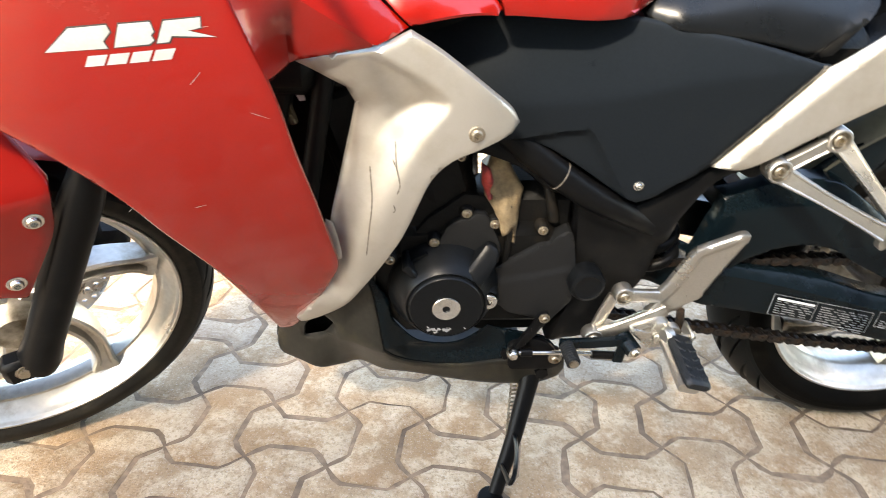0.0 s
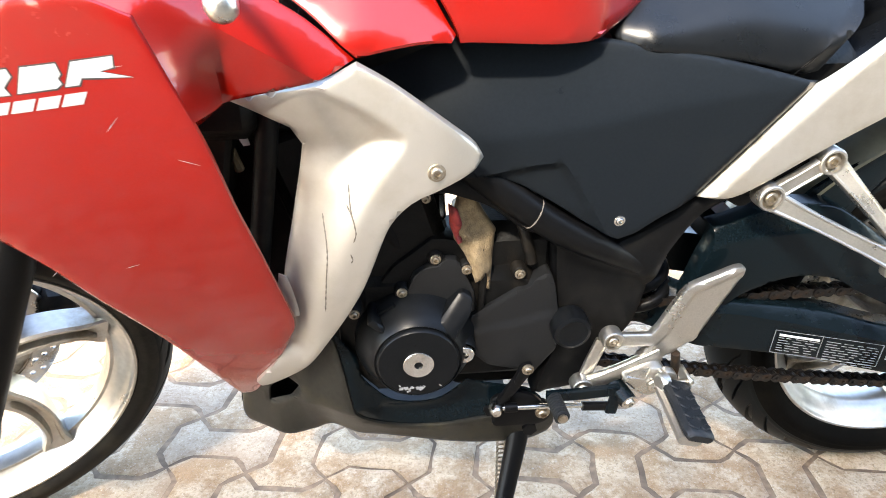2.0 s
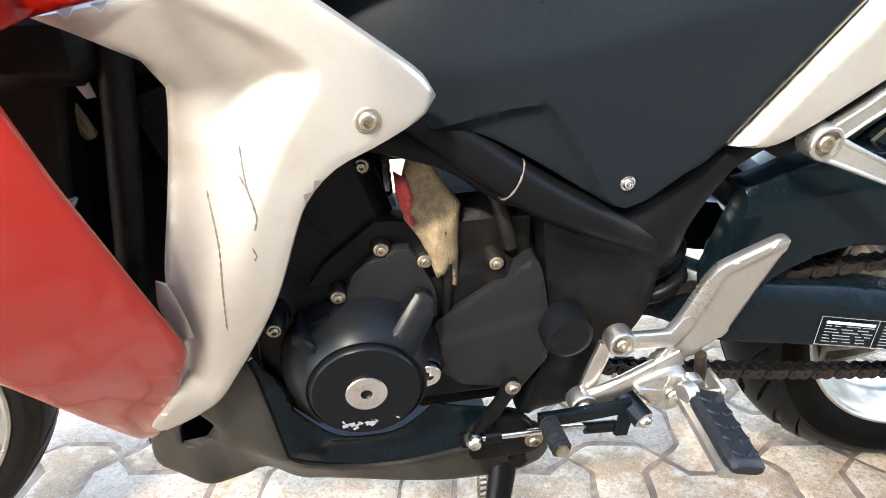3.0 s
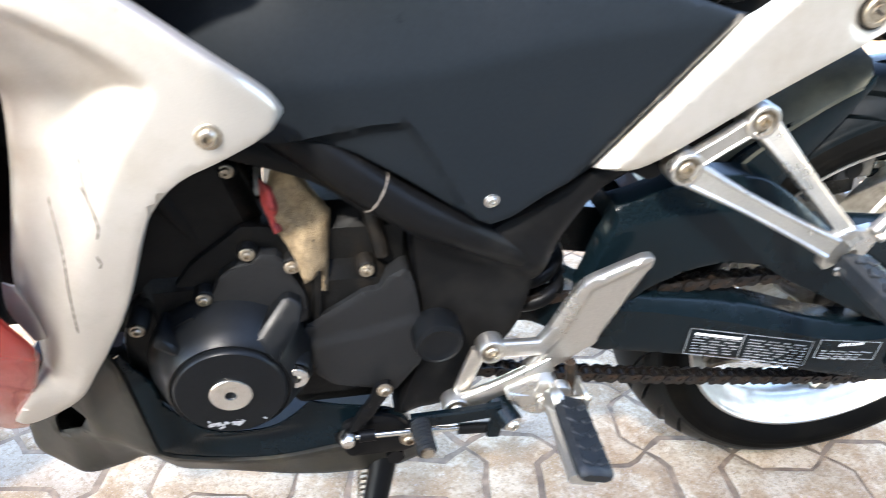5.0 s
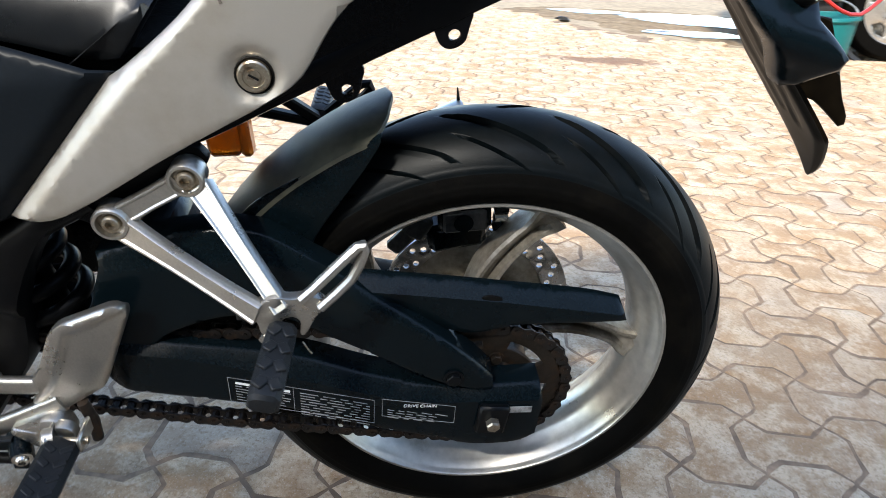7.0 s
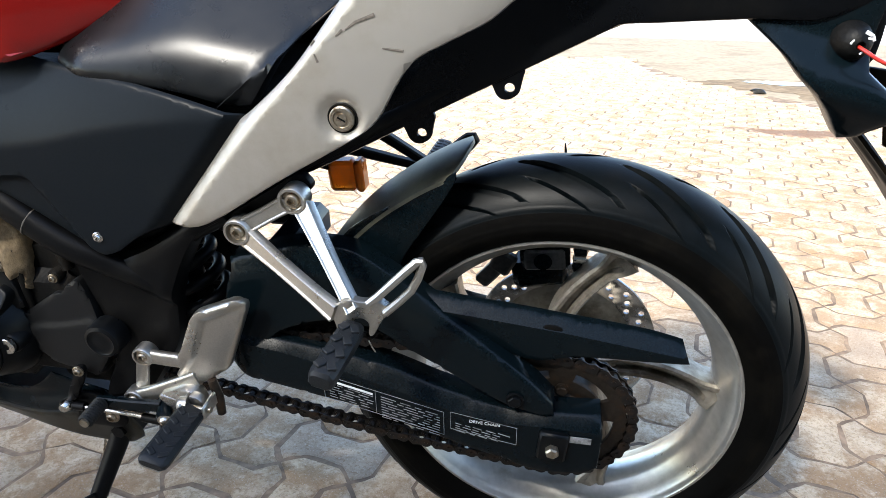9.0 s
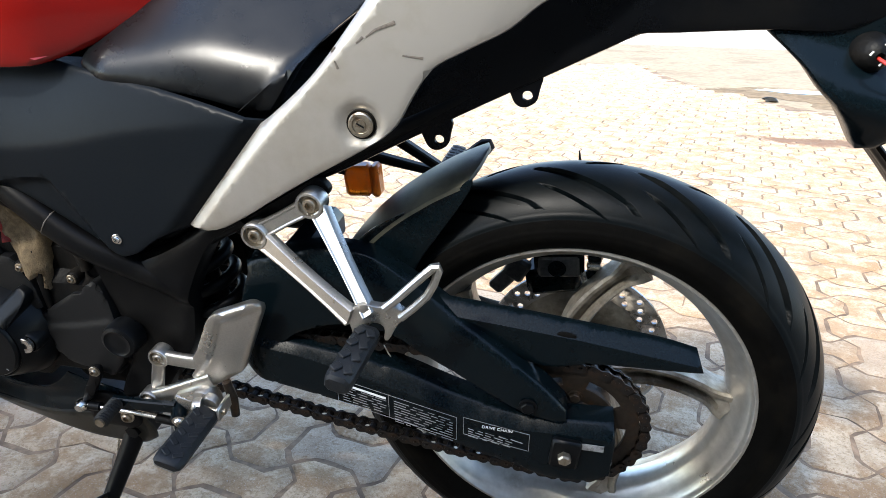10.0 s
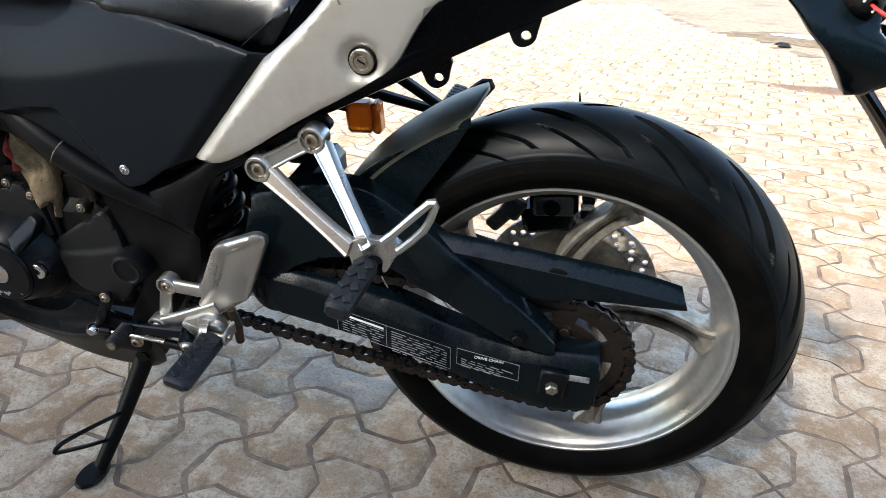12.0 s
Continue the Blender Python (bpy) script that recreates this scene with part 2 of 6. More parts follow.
# ---- geometry: every builder returns (vertices, faces) ----
def join(*geos):
    V, F = [], []
    for v, f in geos:
        k = len(V)
        V += [tuple(p) for p in v]
        F += [tuple(i + k for i in q) for q in f]
    return V, F


def moved(geo, m):
    return [tuple(m @ Vector(p)) for p in geo[0]], geo[1]


def mirrored(geo):
    return [(x, -y, z) for x, y, z in geo[0]], [tuple(reversed(f)) for f in geo[1]]


def mesh_of(name, geo, mat, sharp=38):
    me = bpy.data.meshes.new(name)
    me.from_pydata([tuple(v) for v in geo[0]], [], geo[1])
    me.update()
    bm = bmesh.new()
    bm.from_mesh(me)
    bmesh.ops.recalc_face_normals(bm, faces=bm.faces)
    bm.to_mesh(me)
    bm.free()
    me.polygons.foreach_set("use_smooth", [True] * len(me.polygons))
    me.set_sharp_from_angle(angle=radians(sharp))
    me.materials.append(mat)
    return me


def part(name, geo, mat, parent, label="", sharp=38):
    ob = new(name, mesh_of(name, geo, mat, sharp))
    ob.parent = parent
    if label:
        tagged(ob, label)
    return ob


def thing(name, geo, mat, label, category, group="", kind="", sharp=38):
    return tagged(new(name, mesh_of(name, geo, mat, sharp)), label, category, group, kind)


def outline(pts, step=0.010, corner=33):
    """A closed line through the points: smooth where it bends gently, sharp at corners."""
    P = [Vector(p) for p in pts]
    n, out = len(P), []
    chord = [(P[(i + 1) % n] - P[i]) for i in range(n)]
    hard = [chord[i - 1].angle(chord[i], 0.0) > radians(corner) for i in range(n)]
    tan = [(chord[i - 1].normalized() + chord[i].normalized()).normalized() for i in range(n)]
    for i in range(n):
        j, c = (i + 1) % n, chord[i]
        L = c.length
        a = c if hard[i] else tan[i] * min(L, 1.6 * chord[i - 1].length)
        b = c if hard[j] else tan[j] * min(L, 1.6 * chord[j].length)
        k = max(1, int(round(L / step)))
        for s in range(k):
            t = s / k
            h1, h2, h3, h4 = 2 * t**3 - 3 * t**2 + 1, t**3 - 2 * t**2 + t, -2 * t**3 + 3 * t**2, t**3 - t**2
            out.append(P[i] * h1 + a * h2 + P[j] * h3 + b * h4)
    return out


def fillet(pts, r=0.006):
    """Cuts every corner of a closed polygon twice, for cast and moulded outlines."""
    for _ in range(2):
        out = []
        for i, p in enumerate(pts):
            p = Vector(p)
            for q in (Vector(pts[i - 1]), Vector(pts[(i + 1) % len(pts)])):
                d = q - p
                out.append(p + d.normalized() * min(r, d.length * 0.3))
        pts = out
        r *= 0.4
    return pts


def inside(p, poly):
    x, y, c = p[0], p[1], False
    for i in range(len(poly)):
        a, b = poly[i - 1], poly[i]
        if (a[1] > y) != (b[1] > y) and x < (b[0] - a[0]) * (y - a[1]) / (b[1] - a[1]) + a[0]:
            c = not c
    return c


def shell(line, yf, thick=0.004, edge=0.005, res=0.02, holes=(), creases=()):
    """A moulded panel: a closed line in the x-z plane, bent by y = yf(x, z), with rolled edges and a thickness."""
    from_lines = [list(line)] + [list(h) for h in holes]
    pts, edges, segs = [], [], []
    for ln in from_lines:
        k = len(pts)
        pts += [Vector(p) for p in ln]
        edges += [(k + i, k + (i + 1) % len(ln)) for i in range(len(ln))]
        segs += [(ln[i], ln[(i + 1) % len(ln)]) for i in range(len(ln))]
    A = np.array([s[0][:2] for s in segs], float)
    D = np.array([s[1][:2] for s in segs], float) - A
    DD = np.maximum((D * D).sum(1), 1e-12)

    def dist(p):
        q = np.array(p[:2]) - A
        t = np.clip((q * D).sum(1) / DD, 0, 1)
        return float(np.sqrt((((q - D * t[:, None])) ** 2).sum(1).min()))

    def ok(p):
        return inside(p, from_lines[0]) and not any(inside(p, h) for h in from_lines[1:])

    extra = []
    for ln in from_lines:
        for i in range(len(ln)):
            t = Vector(ln[(i + 1) % len(ln)]) - Vector(ln[i - 1])
            if t.length < 1e-9:
                continue
            nrm = Vector((-t.y, t.x)).normalized()
            for d in (0.3 * edge, edge):
                for s in (1, -1):
                    p = Vector(ln[i]) + nrm * (d * s)
                    if ok(p) and dist(p) > d * 0.85:
                        extra.append(p)
    lo, hi = A.min(0), A.max(0)
    x = lo[0] + res * 0.5
    row = 0
    while x < hi[0]:
        z = lo[1] + res * (0.5 if row % 2 else 0.25)
        while z < hi[1]:
            p = Vector((x, z))
            if ok(p) and dist(p) > edge * 1.4:
                extra.append(p)
            z += res
        x += res * 0.87
        row += 1
    ridge = []
    for ln in creases:
        for a, b in zip(ln, ln[1:]):
            a, b = Vector(a), Vector(b)
            k = max(1, int((b - a).length / 0.006))
            ridge += [a.lerp(b, s / k) for s in range(k)]
        ridge.append(Vector(ln[-1]))
        ridge.append(None)
    run = []
    for p in ridge:
        if p is None or not ok(p) or dist(p) < edge * 0.6:
            run = []
            continue
        pts.append(p)
        if run:
            edges.append((len(pts) - 2, len(pts) - 1))
        run.append(p)
    if creases:
        R_ = np.array([p[:] for p in ridge if p is not None])
        extra = [p for p in extra if ((R_ - np.array(p[:])) ** 2).sum(1).min() > (0.0022) ** 2]
    kept, cells = [], set()
    for p in extra:
        c = (round(p.x / (0.2 * edge + 0.0003)), round(p.y / (0.2 * edge + 0.0003)))
        if c not in cells:
            cells.add(c)
            kept.append(p)
    vs, _, fs, *_ = delaunay_2d_cdt(pts + kept, edges, [], 0, 1e-6)
    fs = [f for f in fs if ok(sum((vs[i] for i in f), Vector((0, 0))) / len(f))]
    used = sorted({i for f in fs for i in f})
    at = {i: k for k, i in enumerate(used)}
    fs = [[at[i] for i in f] for f in fs]
    vs = [vs[i] for i in used]
    front, rear = [], []
    for p in vs:
        d = dist(p)
        e = edge - math.sqrt(max(0.0, edge * edge - (edge - d) ** 2)) if d < edge else 0.0
        y = yf(p.x, p.y)
        front.append((p.x, y + e, p.y))
        rear.append((p.x, max(y + thick, y + e + 0.0005), p.y))
    k = len(vs)
    F = [tuple(f) for f in fs] + [tuple(i + k for i in reversed(f)) for f in fs]
    count = {}
    for f in fs:
        for i in range(len(f)):
            a, b = f[i], f[(i + 1) % len(f)]
            count[(a, b)] = count.get((a, b), 0) + 1
    for a, b in count:
        if (b, a) not in count:
            F.append((b, a, a + k, b + k))
    return front + rear, F


def plate(line, y0, thick, edge=0.003, res=0.05, holes=()):
    return shell(line, lambda x, z: y0, thick, edge, res, holes)


def ring2d(cx, cz, r, n=24, a0=0.0):
    return [Vector((cx + r * math.cos(a0 + 2 * math.pi * i / n), cz + r * math.sin(a0 + 2 * math.pi * i / n))) for i in range(n)]


def frame_of(d):
    d = Vector(d).normalized()
    u = d.orthogonal().normalized()
    return d, u, d.cross(u)


def lathe(profile, centre, axis=(0, -1, 0), n=28, closed=False, a0=0.0, a1=2 * math.pi):
    """profile: (radius, height along the axis)."""
    d, u, v = frame_of(axis)
    c, V, F, k = Vector(centre), [], [], len(profile)
    full = abs(a1 - a0 - 2 * math.pi) < 1e-6
    m = n if full else n + 1
    for i in range(m):
        a = a0 + (a1 - a0) * i / n
        w = u * math.cos(a) + v * math.sin(a)
        V += [tuple(c + w * r + d * h) for r, h in profile]
    for i in range(n):
        j = (i + 1) % m
        for s in range(k if closed else k - 1):
            t = (s + 1) % k
            F.append((i * k + s, j * k + s, j * k + t, i * k + t))
    return V, F


def sweep(path, radius, n=12, caps=True, flat=1.0, up=None):
    """A tube along a path; radius: one number or one for each point; flat: the section's height over its width."""
    P = [Vector(p) for p in path]
    R = radius if isinstance(radius, (list, tuple)) else [radius] * len(P)
    V, F = [], []
    prev = Vector(up) if up else None
    for i, p in enumerate(P):
        t = ((P[i + 1] if i + 1 < len(P) else p) - (P[i - 1] if i else p)).normalized()
        u = (prev - t * prev.dot(t)) if prev is not None else t.orthogonal()
        u = u.normalized() if u.length > 1e-6 else t.orthogonal().normalized()
        if not up:
            prev = u
        w = t.cross(u)
        V += [tuple(p + (u * math.cos(2 * math.pi * s / n) * flat + w * math.sin(2 * math.pi * s / n)) * R[i]) for s in range(n)]
    for i in range(len(P) - 1):
        for s in range(n):
            t = (s + 1) % n
            F.append((i * n + s, i * n + t, (i + 1) * n + t, (i + 1) * n + s))
    if caps:
        F += [tuple(range(n)), tuple((len(P) - 1) * n + s for s in reversed(range(n)))]
    return V, F


def loft(path, section, up=(0, -1, 0), scale=None):
    """A section (side, up) carried along a path; scale: one factor pair for each point."""
    P = [Vector(p) for p in path]
    n, V, F = len(section), [], []
    for i, p in enumerate(P):
        t = ((P[i + 1] if i + 1 < len(P) else p) - (P[i - 1] if i else p)).normalized()
        u = (Vector(up) - t * Vector(up).dot(t)).normalized()
        w = t.cross(u)
        a, b = scale[i] if scale else (1, 1)
        V += [tuple(p + w * (s[0] * a) + u * (s[1] * b)) for s in section]
    for i in range(len(P) - 1):
        for s in range(n):
            t = (s + 1) % n
            F.append((i * n + s, i * n + t, (i + 1) * n + t, (i + 1) * n + s))
    F += [tuple(range(n)), tuple((len(P) - 1) * n + s for s in reversed(range(n)))]
    return V, F


def rect(w, h, b):
    """A rectangular section with cut corners."""
    w, h = w / 2, h / 2
    return [(-w + b, -h), (w - b, -h), (w, -h + b), (w, h - b), (w - b, h), (-w + b, h), (-w, h - b), (-w, -h + b)]


def curve3(pts, step=0.01):
    """A smooth open line through the points."""
    P = [Vector(p) for p in pts]
    n, out = len(P), []
    for i in range(n - 1):
        a, b, c, d = P[max(i - 1, 0)], P[i], P[i + 1], P[min(i + 2, n - 1)]
        k = max(2, int((c - b).length / step))
        for s in range(k):
            t = s / k
            out.append(0.5 * ((2 * b) + (c - a) * t + (2 * a - 5 * b + 4 * c - d) * t * t + (3 * b - a - 3 * c + d) * t**3))
    return out + [P[-1]]


def box(centre, size, bev=0.002, m=None):
    x, y, z = (s / 2 for s in size)
    V, idx = [], {}
    for sx in (-1, 1):
        for sy in (-1, 1):
            for sz in (-1, 1):
                for ax in range(3):
                    p = [sx * x, sy * y, sz * z]
                    for o in range(3):
                        if o != ax:
                            p[o] -= (sx, sy, sz)[o] * bev
                    idx[(sx, sy, sz, ax)] = len(V)
                    V.append(Vector(p))
    F = []
    for ax in range(3):
        o1, o2 = [o for o in range(3) if o != ax]
        for s in (-1, 1):
            q = []
            for a, b in ((-1, -1), (1, -1), (1, 1), (-1, 1)):
                k = [0, 0, 0]
                k[ax], k[o1], k[o2] = s, a, b
                q.append(idx[(*k, ax)])
            F.append(tuple(q))
        for a in (-1, 1):
            for b in (-1, 1):
                q = []
                for s, o in ((-1, o1), (1, o1), (1, o2), (-1, o2)):
                    k = [0, 0, 0]
                    k[ax], k[o1], k[o2] = s, a, b
                    q.append(idx[(*k, o)])
                F.append(tuple(q))
    for sx in (-1, 1):
        for sy in (-1, 1):
            for sz in (-1, 1):
                F.append(tuple(idx[(sx, sy, sz, ax)] for ax in range(3)))
    mm = m if m is not None else Matrix.Identity(4)
    return [tuple(Vector(centre) + mm.to_3x3() @ p) for p in V], F


def bolt(c, r=0.008, axis=(0, -1, 0), n=18):
    """A button-head socket bolt on its washer."""
    return lathe([(1.45 * r, -0.3 * r), (1.45 * r, 0.1 * r), (1.35 * r, 0.18 * r), (1.02 * r, 0.2 * r), (1.0 * r, 0.55 * r), (0.8 * r, 0.8 * r),
                  (0.5 * r, 0.85 * r), (0.45 * r, 0.25 * r), (0.0, 0.25 * r)], c, axis, n)


def hexhead(c, r=0.008, axis=(0, -1, 0), h=0.006):
    return join(lathe([(1.3 * r, -0.001), (1.3 * r, 0.0015), (1.0 * r, 0.0016)], c, axis, 18),
                lathe([(r, 0.0), (r, h * 0.85), (r * 0.86, h), (0.0, h)], c, axis, 6))


def smoothstep(a, b, x):
    t = min(1.0, max(0.0, (x - a) / (b - a)))
    return t * t * (3 - 2 * t)


def line_dist(p, line):
    """Signed distance to an open line: positive on its left."""
    best, sign, q = 1e9, 1, Vector(p)
    for a, b in zip(line, line[1:]):
        a, b = Vector(a), Vector(b)
        d = b - a
        t = min(1.0, max(0.0, (q - a).dot(d) / d.dot(d)))
        r = q - a - d * t
        if r.length < best:
            best = r.length
            sign = 1 if d.x * (q - a).y - d.y * (q - a).x > 0 else -1
    return best * sign

# ---- ground ----
GROT, GP = radians(-4.7), 0.1435
GX, GY = Vector((math.cos(GROT), math.sin(GROT))), Vector((-math.sin(GROT), math.cos(GROT)))
G0 = Vector((0.273, 0.966))


def sheet(x0, y0, x1, y1, z, n=1):
    V = [(x0 + (x1 - x0) * i / n, y0 + (y1 - y0) * j / n, z) for j in range(n + 1) for i in range(n + 1)]
    return V, [(j * (n + 1) + i, j * (n + 1) + i + 1, (j + 1) * (n + 1) + i + 1, (j + 1) * (n + 1) + i) for j in range(n) for i in range(n)]


ground = thing("ground", sheet(-300, -300, 300, 300, -0.020, 2), EARTH, "dusty bare earth of the yard, dry and pale", "ground", kind="structure")
paving = tagged(new("pavement"), "interlocking bone-shaped cement pavers, chalky and stained with ochre dust", "paving", kind="structure")
thing("paving_bed", ([(x, y, -0.0040) for x, y in ((-4.5, -3.0), (6.5, -3.0), (6.5, 5.1), (3.2, 5.4), (2.1, 6.05), (1.2, 7.1), (0.5, 9.1), (-4.5, 9.3))], [tuple(range(8))]), JOINT, "dark earth in the joints between the pavers", "ground", kind="structure")


def bone(vertical, gap=0.0026):
    """The outline of one paver about its cell's middle: two ends swell, two sides are waisted."""
    d, h = 0.032, GP / 2
    pts = []
    corners = [(-h, -h), (h, -h), (h, h), (-h, h)]
    for k in range(4):
        a, b = Vector(corners[k]), Vector(corners[(k + 1) % 4])
        t = (b - a).normalized()
        nrm = Vector((t.y, -t.x))
        s = d if (k % 2 == 0) == vertical else -d
        for f, o in ((0.0, 0.0), (0.13, 0.62), (0.23, 1.0), (0.5, 1.0), (0.77, 1.0), (0.87, 0.62)):
            pts.append(a + (b - a) * f + nrm * (s * o))
    out = []
    for i, p in enumerate(pts):
        t = (pts[(i + 1) % len(pts)] - pts[i - 1]).normalized()
        out.append(p - Vector((t.y, -t.x)) * gap)
    return out


def paver_geo(vertical, rnd):
    line = bone(vertical)
    V, F, n = [], [], len(line)
    tilt = (rnd.uniform(-0.012, 0.012), rnd.uniform(-0.012, 0.012))
    lift = rnd.uniform(-0.0012, 0.0012)
    jig = [rnd.uniform(-0.0020, 0.0022) for _ in line]
    worn = [rnd.uniform(0.7, 1.5) for _ in line]
    for inset, z in ((0.0, -0.016), (0.0006, -0.0034), (0.0085, 0.0)):
        for i, p in enumerate(line):
            t = (line[(i + 1) % n] - line[i - 1]).normalized()
            q = p - Vector((t.y, -t.x)) * (inset * worn[i] + jig[i])
            V.append((q.x, q.y, z + lift + (q.x * tilt[0] + q.y * tilt[1] if z > -0.01 else 0.0)))
    for r in range(2):
        for i in range(n):
            j = (i + 1) % n
            F.append((r * n + i, r * n + j, (r + 1) * n + j, (r + 1) * n + i))
    F.append(tuple(2 * n + i for i in range(n)))
    return V, F


def paver_cells():
    for i in range(-40, 52):
        for j in range(-32, 60):
            c = G0 + GX * (GP * (i + 0.5)) + GY * (GP * (j + 0.5))
            edge = min(9.4, 5.3 + 3.9 * math.exp(-1.05 * (c.x - 0.5))) + 0.2 * math.sin(c.x * 5.3) + 0.12 * math.sin(c.x * 17 + c.y * 3)
            if -4.3 < c.x < 6.3 and -2.8 < c.y < edge:
                yield i, j, c


# ---- unseen wall, added behind the camera to keep sun off the near ground ----
thing("shade_wall_south", box((5.30, -3.0, 2.52), (15.3, 0.24, 5.04), 0.01, Matrix.Rotation(radians(7), 4, "Z")), WALLM, "unseen wall added to shade the near ground", "wall", kind="structure")

# ---- the motorcycle ----
LEAN_POSE = pose(0.7779, 1.1066, 0.0, 7.9, 0, 7.4)     # x: towards its tail, -y: its near side, z: up along its frame
bike = tagged(new("motorcycle"), "red and silver sports motorcycle leaning on its side stand", "motorcycle")
bike.matrix_world = LEAN_POSE


def y_red(x, z):
    return -0.245 + 0.68 * max(0, 0.78 - z) ** 2 + 0.35 * max(0, -1.05 - x) ** 2


SIL_CREASE = [(-0.876, 0.741), (-0.826, 0.711), (-0.802, 0.695), (-0.796, 0.686), (-0.798, 0.676), (-0.807, 0.662), (-0.820, 0.643), (-0.838, 0.6115), (-0.849, 0.5835), (-0.872, 0.503), (-0.905, 0.425), (-0.955, 0.340)]



COWL_INNER = [(-0.945, 0.712), (-0.911, 0.693), (-0.902, 0.672), (-0.907, 0.647), (-0.920, 0.590), (-0.938, 0.508), (-0.936, 0.47), (-0.945, 0.42)]


def y_silver(x, z):
    """A flat outer band, and inside its crease a facet that dives under and a scoop that rolls out again."""
    base = -0.188 - 0.05 * max(0, x + 0.86) + 5.0 * max(0, x + 0.775) ** 2 + 0.93 * max(0, 0.6 - z) ** 2
    s = -line_dist((x, z), SIL_CREASE)
    if s <= 0:
        return base
    dive = 0.20 * max(0.0, 0.748 - z) + 0.16 * max(0.0, s)
    roll = 0.003 + 0.022 * smoothstep(0.43, 0.675, z)
    k = smoothstep(0.630, 0.690, z)
    e = abs(line_dist((x, z), COWL_INNER))
    lip = 8.0 * max(0.0, 0.050 - e) ** 2 * smoothstep(0.705, 0.60, z)
    return base + (dive * k + roll * (1 - k)) * smoothstep(0.0, 0.012 + 0.038 * smoothstep(0.715, 0.645, z), s) + lip


# fairing
RED_LINE = [(-1.011, 0.815), (-0.992, 0.762), (-0.975, 0.715), (-0.958, 0.638), (-0.945, 0.581), (-0.927, 0.476), (-0.929, 0.457), (-0.977, 0.341),
            (-1.004, 0.286), (-1.018, 0.270), (-1.030, 0.278), (-1.044, 0.353), (-1.079, 0.459), (-1.125, 0.537), (-1.150, 0.577), (-1.202, 0.631), (-1.250, 0.665), (-1.36, 0.72),
            (-1.42, 0.76), (-1.30, 0.795), (-1.138, 0.823), (-1.092, 0.829), (-1.045, 0.829)]
side_fairing = part("side_fairing", shell(outline(RED_LINE), y_red, 0.004, 0.004, 0.014), RED, bike, "glossy red painted side fairing with fine scratches")
part("far_side_fairing", mirrored(shell(outline(RED_LINE, 0.03), y_red, 0.004, 0.006, 0.05)), RED, bike)

UP_CREASE = [(-1.45, 0.86), (-1.2, 0.862), (-1.05, 0.846), (-1.0, 0.824), (-0.94, 0.785), (-0.876, 0.744), (-0.83, 0.725)]


RIDGE = [(-1.42, 0.76), (-1.30, 0.795), (-1.138, 0.823), (-1.045, 0.829), (-1.011, 0.815), (-0.992, 0.762), (-0.975, 0.715)]


def y_upper(x, z):
    d = line_dist((x, z), UP_CREASE)
    base = -0.205 + 0.14 * max(0, x + 0.98) + 0.2 * max(0, -1.1 - x) ** 2
    v = base + (0.55 * d + 2.2 * d * d if d > 0 else 0.30 * min(-d, 0.08))
    r = abs(line_dist((x, z), RIDGE))
    k = max(0.0, 1.0 - r / (0.014 + 0.031 * smoothstep(0.735, 0.80, z)))
    side = -line_dist((x, z), RIDGE)
    if side > 0:
        return y_red(x, z) + 0.0055 + min(0.010, 1.2 * side)
    return v * (1 - k) + (y_red(x, z) + 0.0055) * k



UPPER_LINE = [(-1.42, 0.750), (-1.30, 0.780), (-1.138, 0.808), (-1.092, 0.814), (-1.050, 0.814), (-1.024, 0.802), (-1.006, 0.758), (-0.982, 0.718), (-0.969, 0.7245), (-0.876, 0.7455),
              (-0.845, 0.759), (-0.889, 0.797), (-0.929, 0.823), (-1.0, 0.868), (-1.06, 0.92), (-1.2, 0.97), (-1.42, 0.93)]
part("upper_fairing", shell(outline(UPPER_LINE), y_upper, 0.004, 0.003, 0.007, creases=[UP_CREASE, RIDGE]), RED, bike, "glossy red upper fairing")
part("far_upper_fairing", mirrored(shell(outline(UPPER_LINE, 0.03), y_upper, 0.004, 0.004, 0.04)), RED, bike)

# Rear part of the outline is slid along camera rays to fit the view.
SIL_LINE = [(-0.970, 0.724), (-0.876, 0.742), (-0.843, 0.759), (-0.8145, 0.7425), (-0.756, 0.699), (-0.729, 0.675), (-0.721, 0.661), (-0.729, 0.650), (-0.766, 0.6315),
            (-0.7945, 0.617), (-0.817, 0.5925), (-0.852, 0.5025), (-0.898, 0.416), (-0.924, 0.373), (-0.965, 0.338), (-0.990, 0.320), (-0.995, 0.335),
            (-0.945, 0.42), (-0.936, 0.47), (-0.938, 0.508), (-0.920, 0.590), (-0.907, 0.647), (-0.902, 0.672), (-0.911, 0.693), (-0.945, 0.712)]
cowl = part("side_cowl", shell(outline(SIL_LINE), y_silver, 0.014, 0.004, 0.005, creases=[SIL_CREASE[:-1]]), SILVER, bike, "silver painted air-scoop cowl with dark scrape marks")
part("screw", bolt((-0.770, y_silver(-0.770, 0.6525) - 0.0005, 0.6525), 0.0064), BOLT, cowl)
